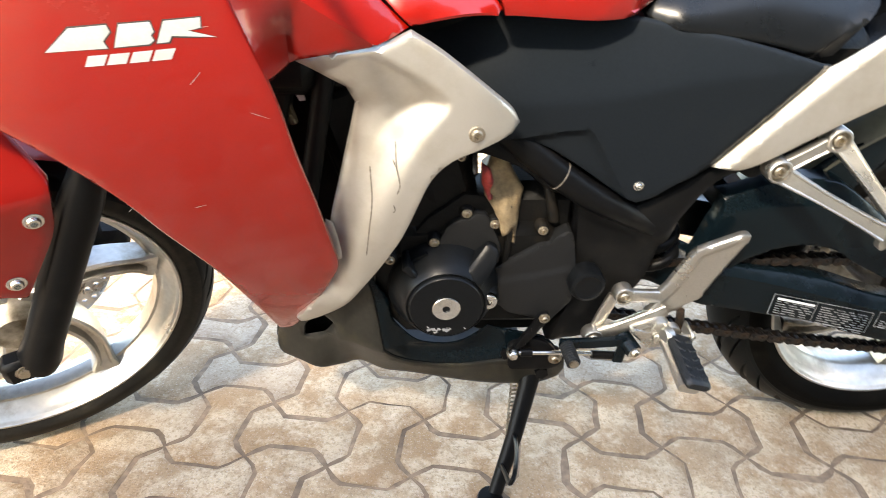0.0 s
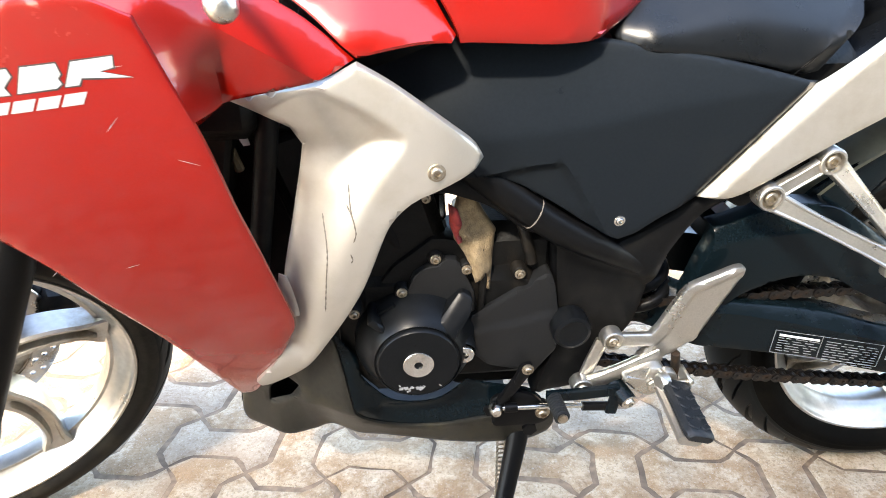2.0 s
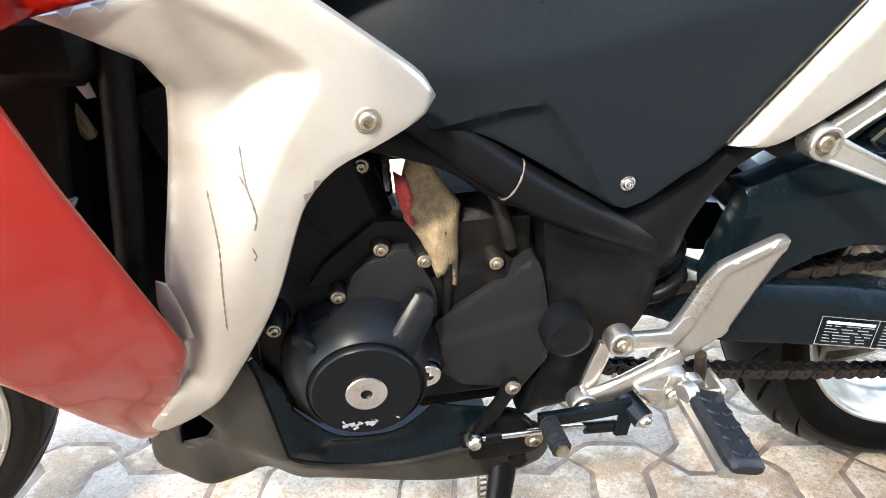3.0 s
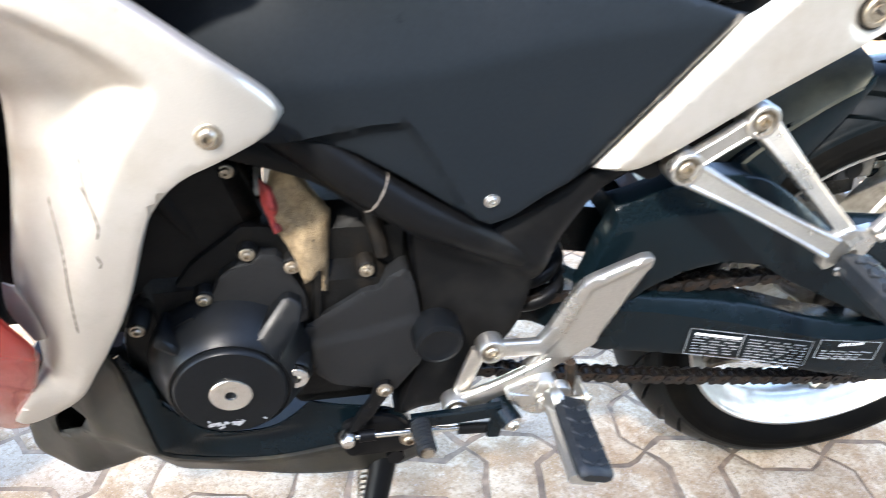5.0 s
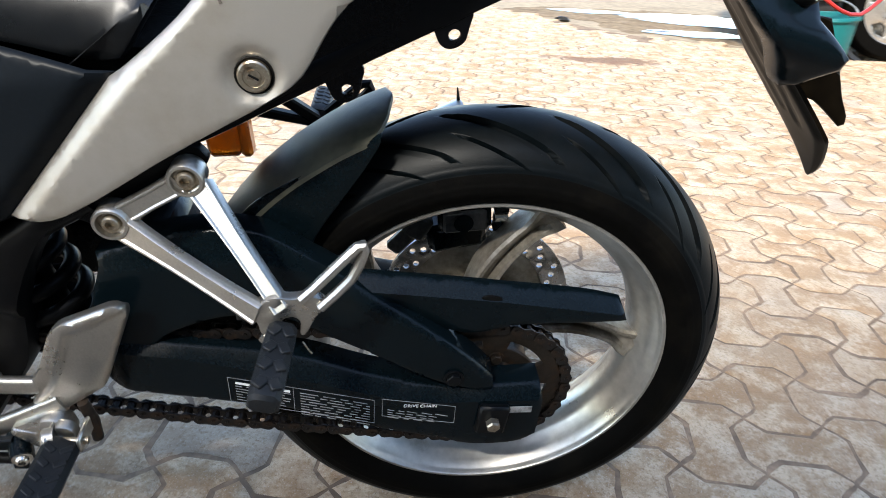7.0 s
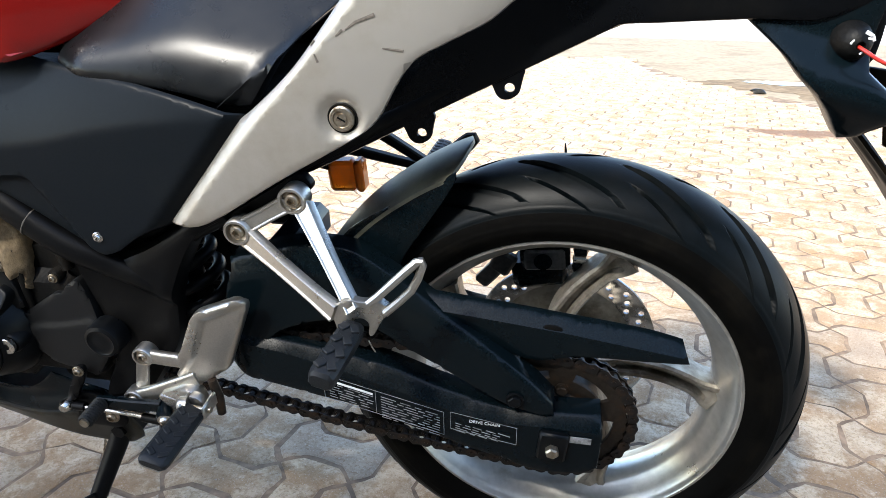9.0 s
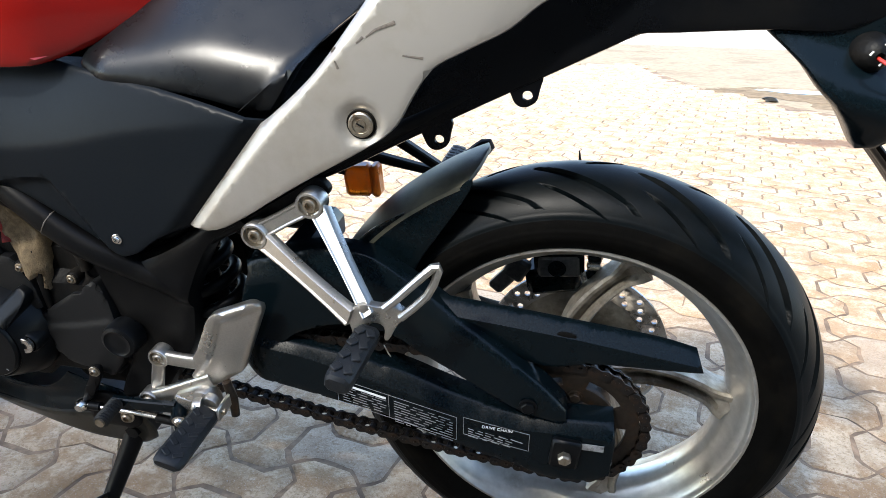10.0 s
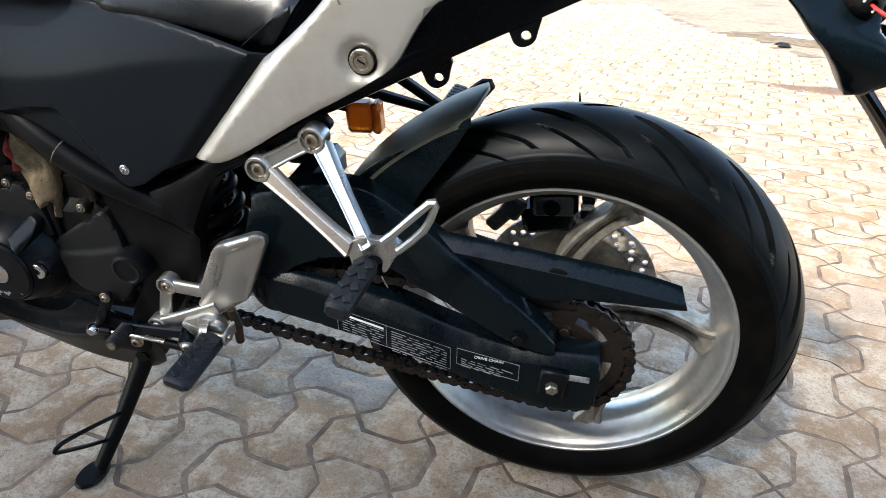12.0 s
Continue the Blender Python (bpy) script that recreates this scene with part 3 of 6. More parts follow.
for nm, pts in (("scrape", [(-0.858, 0.635), (-0.857, 0.61), (-0.853, 0.585), (-0.856, 0.575)]), ("scrape", [(-0.861, 0.615), (-0.855, 0.60), (-0.853, 0.588)]),
                ("scrape", [(-0.887, 0.600), (-0.885, 0.56), (-0.889, 0.52), (-0.893, 0.48)]), ("scrape", [(-0.860, 0.560), (-0.858, 0.553), (-0.862, 0.545)])):
    path = [(x, y_silver(x, z) - 0.0004, z) for x, z in (tuple(p) for p in outline(pts, 0.004)[:int(len(outline(pts, 0.004)) * 0.55)])]
    wid = [0.0003 + 0.0006 * abs(math.sin(i * 1.7)) for i in range(len(path))]
    part(nm, sweep(path, wid, 5, flat=0.3, up=(0, -1, 0)), SCRATCH, cowl)

# emblem in plain slanted shapes
def decal(line, off=0.0006):
    return shell([Vector(p) for p in line], lambda x, z: y_red(x, z) - off, 0.0004, 0.0001, 0.012)


EMB = [
    [(-1.173, 0.749), (-1.147, 0.772), (-1.113, 0.7765), (-1.111, 0.7705), (-1.119, 0.7615), (-1.116, 0.7555)],
    [(-1.110, 0.7565), (-1.102, 0.7775), (-1.075, 0.7805), (-1.073, 0.772), (-1.076, 0.7685), (-1.074, 0.764), (-1.079, 0.7605)],
    [(-1.072, 0.7615), (-1.063, 0.7815), (-1.031, 0.7855), (-1.032, 0.7765), (-1.043, 0.7735), (-1.019, 0.7685), (-1.048, 0.7685), (-1.058, 0.7685), (-1.061, 0.763)]]
def grown(line, d):
    out = []
    for i, p in enumerate(line):
        a, b = (Vector(p) - Vector(line[i - 1])).normalized(), (Vector(line[(i + 1) % len(line)]) - Vector(p)).normalized()
        n_ = Vector((-a.y - b.y, a.x + b.x))
        out.append(Vector(p) + n_.normalized() * d)
    return out


for e in EMB:
    part("emblem_edge", decal(grown(e, 0.0016), 0.0003), CARDARK, side_fairing, "dark edge of the emblem")
for e in EMB:
    part("emblem", decal(e), EMBLEM, side_fairing, "silver emblem shape")
EMB2 = [[(-1.141 + 0.0205 * i, 0.7372 + 0.0026 * i), (-1.1355 + 0.0205 * i, 0.7475 + 0.0026 * i), (-1.118 + 0.0205 * i, 0.7497 + 0.0026 * i), (-1.1235 + 0.0205 * i, 0.7394 + 0.0026 * i)] for i in range(4)]
for e in EMB2:
    part("emblem", decal(e), EMBLEM, side_fairing, "small silver emblem shape")
rnd = random.Random(5)
for _ in range(5):
    x, z = rnd.uniform(-1.15, -0.99), rnd.uniform(0.50, 0.80)
    L, a = rnd.uniform(0.006, 0.02), rnd.uniform(-0.5, 0.9)
    pth = [(x + L * t * math.cos(a), y_red(x + L * t * math.cos(a), z + L * t * math.sin(a)) - 0.0003, z + L * t * math.sin(a)) for t in (0, 0.4, 1.0)]
    part("paint_scratch", sweep(pth, [0.0001, 0.00025, 0.0001], 5, flat=0.4, up=(0, -1, 0)), GREYPRINT, side_fairing)

# Dark sheets and a box added as shade inside the scoop.
part("scoop_gap_filler", join(plate(fillet([(-0.90, 0.60), (-0.74, 0.62), (-0.74, 0.80), (-0.90, 0.80)], 0.01), -0.095, 0.01, 0.002, 0.05), plate(fillet([(-1.06, 0.40), (-0.86, 0.40), (-0.84, 0.74), (-1.06, 0.76)], 0.01), -0.055, 0.01, 0.002, 0.05), box((-0.99, -0.10, 0.70), (0.09, 0.09, 0.06), 0.015)), CAVITY, bike)

# clutch lever's ball end
lever = part("clutch_lever", join(lathe([(0.0, -0.0135), (0.006, -0.012), (0.0105, -0.008), (0.0125, 0.0), (0.0105, 0.008), (0.006, 0.012), (0.0, 0.0135)], (-0.931, -0.30, 0.833), (0.3, -0.6, -0.7), 20),
             sweep(curve3([(-0.931, -0.30, 0.838), (-0.945, -0.285, 0.88), (-1.0, -0.24, 0.93), (-1.06, -0.18, 0.95)]), 0.007, 10)), CAST, bike, "bright alloy clutch lever with a ball end")

# tank
def y_tank(x, z):
    return -0.150 + 0.02 * smoothstep(-0.66, -0.58, x) + 0.9 * max(0, x + 0.600) + 0.6 * max(0, z - 0.77) ** 2 + 0.5 * max(0, z - 0.84)


def y_tcover(x, z):
    return -0.172 + 0.20 * max(0, x + 0.84) + 0.75 * max(0, z - 0.772) + 1.5 * max(0, z - 0.80) ** 2


part("tank_cover", shell(outline([(-0.843, 0.7595), (-0.812, 0.7645), (-0.783, 0.768), (-0.752, 0.768), (-0.7475, 0.775), (-0.757, 0.79), (-0.775, 0.822), (-0.81, 0.885), (-0.94, 0.91), (-1.0, 0.872), (-0.928, 0.8245), (-0.888, 0.7985)]), y_tcover, 0.004, 0.004, 0.014), RED, bike, "glossy red tank side cover")
TANK_LINE = [(-0.743, 0.7665), (-0.608, 0.7625), (-0.580, 0.770), (-0.540, 0.786), (-0.47, 0.818), (-0.42, 0.87), (-0.62, 0.94), (-0.76, 0.95), (-0.806, 0.885), (-0.772, 0.822), (-0.7535, 0.79)]
part("fuel_tank", shell(outline(TANK_LINE), y_tank, 0.004, 0.006, 0.02), RED, bike, "glossy red fuel tank")
part("far_tank", mirrored(shell(outline(TANK_LINE, 0.03), y_tank, 0.004, 0.006, 0.04)), RED, bike)
part("tank_core", box((-0.74, 0, 0.84), (0.36, 0.2, 0.16), 0.03), CAVITY, bike)

# seat
SEAM = [(-0.385, 0.715), (-0.370, 0.727), (-0.337, 0.753), (-0.302, 0.780), (-0.261, 0.813), (-0.215, 0.850)]


def y_seat(x, z):
    low = 0.752 - 0.16 * max(0.0, x + 0.568)
    f = smoothstep(-0.57, -0.40, x)
    H, deep = 0.036 + 0.054 * f, 0.058 + 0.030 * f
    u = max(0.0, (z - low) / H)
    roll = deep * (1 - math.sqrt(1 - u * u)) if u < 0.75 else deep * (0.3386 + 1.134 * (u - 0.75))
    right = -line_dist((x, z), SEAM)
    return -0.122 + 0.020 * smoothstep(-0.53, -0.58, x) + min(0.125, roll) * smoothstep(0.006, -0.004, right) + 0.006 * smoothstep(-0.002, 0.006, right)


SEAT_LINE = [(-0.566, 0.749), (-0.573, 0.760), (-0.566, 0.785), (-0.54, 0.806), (-0.48, 0.836), (-0.40, 0.862), (-0.30, 0.886), (-0.20, 0.90), (-0.225, 0.845), (-0.288, 0.793), (-0.343, 0.721), (-0.359, 0.7185), (-0.425, 0.733), (-0.509, 0.744)]
seat = part("seat", shell(outline(SEAT_LINE), y_seat, 0.02, 0.006, 0.007, creases=[SEAM]), SEATM, bike, "black vinyl rider's seat with a stitched seam")
part("seam", sweep([(p.x, y_seat(p.x - 0.004, p.y) - 0.0004, p.y) for p in outline(SEAM, 0.006)[:int(0.46 * len(outline(SEAM, 0.006)))]], 0.0006, 5), FRAMEBLK, seat, "stitched seam")
part("far_seat", mirrored(shell(outline(SEAT_LINE, 0.04), y_seat, 0.02, 0.010, 0.05)), SEATM, bike)
part("seat_base", box((-0.44, 0, 0.705), (0.34, 0.19, 0.08), 0.02), CAVITY, bike)

# black side panel
PAN_LINE = [(-0.850, 0.752), (-0.799, 0.768), (-0.751, 0.772), (-0.689, 0.770), (-0.627, 0.767), (-0.585, 0.760), (-0.496, 0.747), (-0.414, 0.731), (-0.345, 0.714), (-0.352, 0.680),
            (-0.400, 0.632), (-0.452, 0.582), (-0.494, 0.567), (-0.533, 0.541), (-0.551, 0.535), (-0.570, 0.542), (-0.639, 0.588), (-0.682, 0.612), (-0.712, 0.618), (-0.75, 0.62), (-0.79, 0.65), (-0.825, 0.70)]
PAN_CREASE = [(-0.86, 0.660), (-0.715, 0.664), (-0.63, 0.671), (-0.58, 0.679), (-0.52, 0.693), (-0.437, 0.706), (-0.388, 0.710), (-0.33, 0.712)]


PAN_LOW = [(-0.72, 0.622), (-0.657, 0.634), (-0.625, 0.636), (-0.607, 0.610), (-0.563, 0.540)]


PAN_SMOOTH = [(p.x, p.z) for p in curve3([(x, 0, z) for x, z in PAN_CREASE], 0.02)]


def y_panel(x, z):
    d = line_dist((x, z), PAN_SMOOTH)
    v = -0.140 + 0.018 * smoothstep(-0.70, -0.85, x)
    v += 0.34 * max(0, d) + 0.8 * max(0, d) ** 2
    low = line_dist((x, z), PAN_LOW)
    tail = -line_dist((x, z), [(-0.50, 0.535), (-0.4605, 0.582), (-0.408, 0.644), (-0.352, 0.711), (-0.30, 0.75)])
    return v + 0.007 * smoothstep(0.0, -0.008, low) + 0.9 * max(0.0, tail + 0.014)


side_panel = part("side_panel", shell(outline(PAN_LINE), y_panel, 0.004, 0.004, 0.007, creases=[PAN_LOW]), PANEL, bike, "satin black plastic side panel")
part("screw", bolt((-0.553, -0.1405, 0.561), 0.0046), CHROME, side_panel)
part("far_side_panel", mirrored(shell(outline(PAN_LINE, 0.03), lambda x, z: -0.13, 0.004, 0.006, 0.05)), PLASTIC, bike)

# tail
TAIL_LINE = [(-0.4605, 0.582), (-0.408, 0.644), (-0.352, 0.711), (-0.341, 0.7185), (-0.288, 0.764), (-0.237, 0.824), (-0.19, 0.885), (0.02, 0.895), (-0.02, 0.86), (-0.062, 0.838), (-0.089, 0.816), (-0.130, 0.795), (-0.162, 0.777),
             (-0.177, 0.757), (-0.199, 0.720), (-0.214, 0.706), (-0.236, 0.692), (-0.316, 0.645), (-0.390, 0.598), (-0.421, 0.583)]
TAIL_EDGE = [(-0.475, 0.542), (-0.449, 0.573), (-0.397, 0.637), (-0.338, 0.703), (-0.280, 0.762), (-0.226, 0.820), (-0.179, 0.876)]


def y_tail(x, z):
    d = line_dist((x, z), TAIL_EDGE)
    return -0.140 + (0.65 * d if d > 0 else 0.0) + 0.10 * max(0, -d - 0.09)


def y_tail_dish(x, z):
    r = math.hypot(x + 0.237, z - 0.719)
    return y_tail(x, z) + 0.006 * smoothstep(0.026, 0.016, r)


tail_panel = part("tail_panel", shell(outline(TAIL_LINE), y_tail_dish, 0.004, 0.004, 0.006, creases=[TAIL_EDGE]), SILVER, bike, "silver painted tail panel with scuffs")
part("lock_recess", lathe([(0.0158, -0.003), (0.0158, 0.0006), (0.0150, 0.0010), (0.0125, -0.001), (0.0, -0.001)], (-0.237, -0.135, 0.719), (0, -1, 0), 28), CAVITY, tail_panel, "dark fastener recess")
part("tail_lock", lathe([(0.0132, -0.002), (0.0132, 0.003), (0.0118, 0.0042), (0.009, 0.0042), (0.0085, 0.0028), (0.006, 0.0028), (0.0055, 0.004), (0.0, 0.004)], (-0.237, -0.1355, 0.719), (0, -1, 0), 24), BOLT, tail_panel, "round steel fastener")
part("lock_slot", box((-0.237, -0.1400, 0.719), (0.009, 0.0008, 0.0018), 0.0002, Matrix.Rotation(0.5, 4, "Y")), CAVITY, tail_panel)
for pts in ([(-0.225, 0.806), (-0.215, 0.813), (-0.196, 0.820)], [(-0.262, 0.790), (-0.258, 0.795)], [(-0.258, 0.783), (-0.255, 0.775)], [(-0.19, 0.790), (-0.17, 0.788)], [(-0.235, 0.80), (-0.228, 0.806)]):
    part("scuff", sweep([(x, y_tail(x, z) - 0.0004, z) for x, z in pts], [0.0008 + 0.0006 * i for i in range(len(pts))], 5, flat=0.4, up=(0, -1, 0)), SCRATCH, tail_panel)

UNDER_LINE = [(-0.43, 0.572), (-0.38, 0.60), (-0.30, 0.68), (-0.19, 0.76), (-0.10, 0.86), (0.05, 0.90), (0.27, 0.90), (0.25, 0.83), (0.205, 0.812), (0.145, 0.812), (0.06, 0.8085), (0.034, 0.8075), (0.026, 0.8062), (0.018, 0.802), (-0.027, 0.779), (-0.137, 0.723), (-0.198, 0.691), (-0.292, 0.642), (-0.334, 0.625)]
tail_unit = part("tail_underside", shell(outline(UNDER_LINE), lambda x, z: -0.098 + 0.09 * max(0, x - 0.05), 0.004, 0.004, 0.03), PLASTIC, bike, "black plastic tail underside with mounting ears")
part("far_tail_underside", mirrored(shell(outline(UNDER_LINE, 0.04), lambda x, z: -0.098 + 0.09 * max(0, x - 0.05), 0.004, 0.004, 0.05)), PLASTIC, bike)
part("undertray", loft([(-0.33, 0, 0.635), (-0.198, 0, 0.702), (-0.027, 0, 0.790), (0.03, 0, 0.816), (0.15, 0, 0.822), (0.24, 0, 0.80)], rect(0.15, 0.006, 0.001), (0, 0, 1)), PLASTIC, tail_unit)
for cx, cz in ((-0.165, 0.693), (-0.074, 0.744)):
    ear = [(cx - 0.022, cz + 0.012), (cx - 0.012, cz - 0.010), (cx - 0.002, cz - 0.013), (cx + 0.010, cz - 0.006), (cx + 0.013, cz + 0.010), (cx + 0.016, cz + 0.020), (cx + 0.004, cz + 0.03), (cx - 0.02, cz + 0.02)]
    part("mounting_ear", plate(fillet(ear, 0.003), -0.096, 0.006, 0.001, 0.03, [ring2d(cx, cz, 0.0052, 12)]), PLASTIC, tail_unit)

# rear mudguard tongue and the number-plate holder beside it
FLAP_RUN = curve3([(0.150, 0, 0.812), (0.198, 0, 0.767), (0.252, 0, 0.709), (0.308, 0, 0.648), (0.345, 0, 0.602), (0.369, 0, 0.567)], 0.004)


def seg_dist(p, a, b):
    p, a, b = Vector(p), Vector(a), Vector(b)
    t = min(1.0, max(0.0, (p - a).dot(b - a) / (b - a).dot(b - a)))
    return (p - a.lerp(b, t)).length


def flap_geo():
    """A tongue that hangs behind the wheel: rolled edges, three pressed channels, a rounded tip."""
    V, F, n, m = [], [], len(FLAP_RUN) - 1, 36
    back = Vector((0.74, 0, 0.67))
    for lay in (0, 1):
        for p in FLAP_RUN:
            up = (p.z - 0.567) / 0.245
            full = 0.006 + 0.076 * min(1.0, max(0.0, up) / 0.33) ** 0.85
            for j in range(m + 1):
                v = -1 + 2 * j / m
                y = v * (min(full, 0.008 + 0.85 * max(0.0, 0.780 - p.z)) if v > 0 else min(full, 0.068 + 0.08 * max(0.0, 0.72 - p.z)))
                slot = min(seg_dist((y, p.z), (-0.010, 0.765), (-0.011, 0.658)), seg_dist((y, p.z), (-0.050, 0.765), (-0.033, 0.648)), seg_dist((y, p.z), (0.030, 0.765), (0.012, 0.652)))
                q = p + back * (0.019 * max(0.0, v) ** 2 + 0.004 * smoothstep(0.8, 1.0, -v) + 0.0011 * smoothstep(0.0085, 0.0055, slot) + 0.004 * lay)
                V.append((q.x, y, q.z))
    k = (n + 1) * (m + 1)
    for i in range(n):
        for j in range(m):
            a = i * (m + 1) + j
            F += [(a, a + m + 1, a + m + 2, a + 1), (a + k, a + 1 + k, a + m + 2 + k, a + m + 1 + k)]
        for j in (0, m):
            a = i * (m + 1) + j
            F.append((a, a + m + 1, a + m + 1 + k, a + k))
    for j in range(m):
        for i in (0, n):
            a = i * (m + 1) + j
            F.append((a, a + 1, a + 1 + k, a + k))
    return V, F


part("mud_flap", flap_geo(), FLAPM, tail_unit, "brown-black mudguard tongue with pressed channels")
part("flap_prong", shell(outline([(0.295, 0.745), (0.325, 0.69), (0.333, 0.660), (0.347, 0.652), (0.358, 0.649), (0.377, 0.636), (0.396, 0.621), (0.402, 0.624), (0.400, 0.635), (0.389, 0.653), (0.371, 0.691), (0.345, 0.74)]), lambda x, z: 0.018 - 0.2 * (x - 0.36), 0.006, 0.003, 0.01), FLAPM, tail_unit)


def y_holder(x, z):
    """The side falls plumb past the lamp socket, flares out to a shoulder and turns in below it."""
    lift = z + 0.25 * (x - 0.23)
    return -0.080 - 0.034 * smoothstep(0.800, 0.752, lift) + 0.026 * smoothstep(0.752, 0.708, lift)


holder = part("plate_holder", shell(outline([(0.138, 0.813), (0.176, 0.781), (0.190, 0.764), (0.210, 0.745), (0.228, 0.723), (0.242, 0.703), (0.258, 0.704), (0.280, 0.727), (0.281, 0.740), (0.264, 0.757), (0.250, 0.769), (0.253, 0.80), (0.262, 0.86), (0.27, 0.90), (0.15, 0.90)]), y_holder, 0.03, 0.007, 0.007), GLOSSY, tail_unit, "satin black number-plate holder with a flared shoulder")
part("holder_back", shell(outline([(0.262, 0.80), (0.258, 0.765), (0.268, 0.752), (0.277, 0.765), (0.279, 0.81), (0.272, 0.84)]), lambda x, z: -0.030, 0.05, 0.006, 0.02), CAVITY, tail_unit)
socket = part("lamp_socket", lathe([(0.0185, -0.006), (0.018, 0.001), (0.0162, 0.005), (0.0150, 0.010), (0.0122, 0.015), (0.008, 0.0185), (0.004, 0.020), (0.0035, 0.016), (0.0, 0.016)], (0.231, -0.083, 0.794), (0.1, -1, 0.0), 28), CAVITY, tail_unit, "empty indicator socket with flaking paint")
part("loose_wire", sweep(curve3([(0.232, -0.099, 0.793), (0.239, -0.109, 0.789), (0.252, -0.114, 0.782), (0.275, -0.108, 0.778), (0.30, -0.095, 0.79)]), 0.0017, 8), BLADE, tail_unit, "loose red wire")
for dx, dz, up, w, turn in ((0.006, 0.010, 0.0150, 0.0065, 0.5), (0.011, 0.006, 0.0135, 0.006, 1.1), (0.007, 0.006, 0.0170, 0.004, 0.2), (-0.007, 0.003, 0.0178, 0.0045, -0.9), (0.002, -0.006, 0.0182, 0.0035, -1.0)):
    part("paint_flake", box((0.231 + dx + 0.1 * up, -0.084 - up, 0.794 + dz), (w, 0.0010, 0.5 * w), 0.0003, Matrix.Rotation(turn, 4, "Y")), WHITE, socket, "flake of pale paint")

# frame spar and pivot plate
SPAR_LINE = [(-0.82, 0.645), (-0.713, 0.609), (-0.651, 0.567), (-0.575, 0.534), (-0.543, 0.524), (-0.512, 0.538), (-0.458, 0.570), (-0.405, 0.600), (-0.396, 0.584), (-0.434, 0.560), (-0.466, 0.514), (-0.484, 0.470),
             (-0.489, 0.440), (-0.500, 0.390), (-0.530, 0.345), (-0.572, 0.284), (-0.600, 0.280), (-0.631, 0.286), (-0.627, 0.305), (-0.606, 0.362), (-0.606, 0.412), (-0.614, 0.465), (-0.622, 0.528),
             (-0.659, 0.542), (-0.704, 0.575), (-0.82, 0.615)]


def y_spar(x, z):
    d = line_dist((x, z), [(-0.82, 0.630), (-0.70, 0.592), (-0.60, 0.528), (-0.55, 0.505), (-0.485, 0.470)])
    return -0.128 + 0.014 * smoothstep(-0.004, -0.020, d) * smoothstep(-0.63, -0.60, x) + 0.004 * smoothstep(0.01, 0.03, d)


spar = part("frame_spar", shell(outline(SPAR_LINE), y_spar, 0.035, 0.012, 0.008), FRAMEBLK, bike, "satin black steel frame spar and pivot plate")
SPAR_PATH = curve3([(-0.85, -0.105, 0.718), (-0.74, -0.114, 0.635), (-0.682, -0.122, 0.592), (-0.650, -0.125, 0.568), (-0.61, -0.126, 0.541), (-0.569, -0.123, 0.519), (-0.536, -0.119, 0.500), (-0.500, -0.114, 0.480)], 0.012)
part("spar_tube", sweep(SPAR_PATH, [0.019 - 0.006 * smoothstep(-0.61, -0.50, p.x) for p in SPAR_PATH], 20), FRAMEBLK, spar, "round satin black spar tube")
part("seat_rail_tube", sweep(curve3([(-0.40, -0.104, 0.590), (-0.445, -0.107, 0.566), (-0.49, -0.108, 0.535), (-0.55, -0.105, 0.505)], 0.012), 0.0155, 16), FRAMEBLK, spar)
part("weld_joint", sweep([(-0.651 + 0.0195 * math.cos(a) * 0.49, -0.1245 + 0.0195 * math.sin(a), 0.568 + 0.0195 * math.cos(a) * 0.87) for a in [2 * math.pi * i / 28 for i in range(29)]], [0.0006 + 0.0003 * (i % 3) for i in range(29)], 6), SCRATCH, spar, "pale weld ring")
part("pivot_cap", lathe([(0.0255, -0.02), (0.0255, 0.000), (0.0235, 0.006), (0.019, 0.008), (0.017, 0.0065), (0.010, 0.0065), (0.0, 0.007)], (-0.592, -0.138, 0.404), (0, -1, 0), 30), ENGINE, spar, "round black pivot cap")
part("far_frame_spar", mirrored(shell(outline(SPAR_LINE, 0.03), lambda x, z: -0.128, 0.035, 0.012, 0.04)), FRAMEBLK, bike)
part("rear_subframe", sweep([(-0.46, -0.105, 0.56), (-0.33, -0.095, 0.64), (-0.10, -0.085, 0.76), (0.08, -0.08, 0.84)], 0.012, 10), FRAMEBLK, bike)

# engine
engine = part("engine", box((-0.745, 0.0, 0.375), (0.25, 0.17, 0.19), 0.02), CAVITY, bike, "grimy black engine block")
# Scaled about one camera viewpoint, so its outlines fit that view.
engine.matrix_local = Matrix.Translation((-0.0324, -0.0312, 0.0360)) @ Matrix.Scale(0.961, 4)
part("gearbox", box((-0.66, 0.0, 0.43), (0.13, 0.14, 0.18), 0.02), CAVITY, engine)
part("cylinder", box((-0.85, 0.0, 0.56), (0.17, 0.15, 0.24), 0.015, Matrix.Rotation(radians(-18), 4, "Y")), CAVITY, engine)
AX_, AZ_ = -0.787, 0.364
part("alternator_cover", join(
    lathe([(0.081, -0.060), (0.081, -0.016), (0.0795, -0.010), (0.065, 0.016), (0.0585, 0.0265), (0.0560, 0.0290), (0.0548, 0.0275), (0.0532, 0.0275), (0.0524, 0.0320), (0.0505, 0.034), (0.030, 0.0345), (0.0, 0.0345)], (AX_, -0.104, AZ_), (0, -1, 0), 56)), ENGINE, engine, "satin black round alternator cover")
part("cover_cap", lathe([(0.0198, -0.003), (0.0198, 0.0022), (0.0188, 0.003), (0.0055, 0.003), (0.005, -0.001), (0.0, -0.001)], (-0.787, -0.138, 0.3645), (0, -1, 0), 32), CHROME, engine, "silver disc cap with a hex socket")
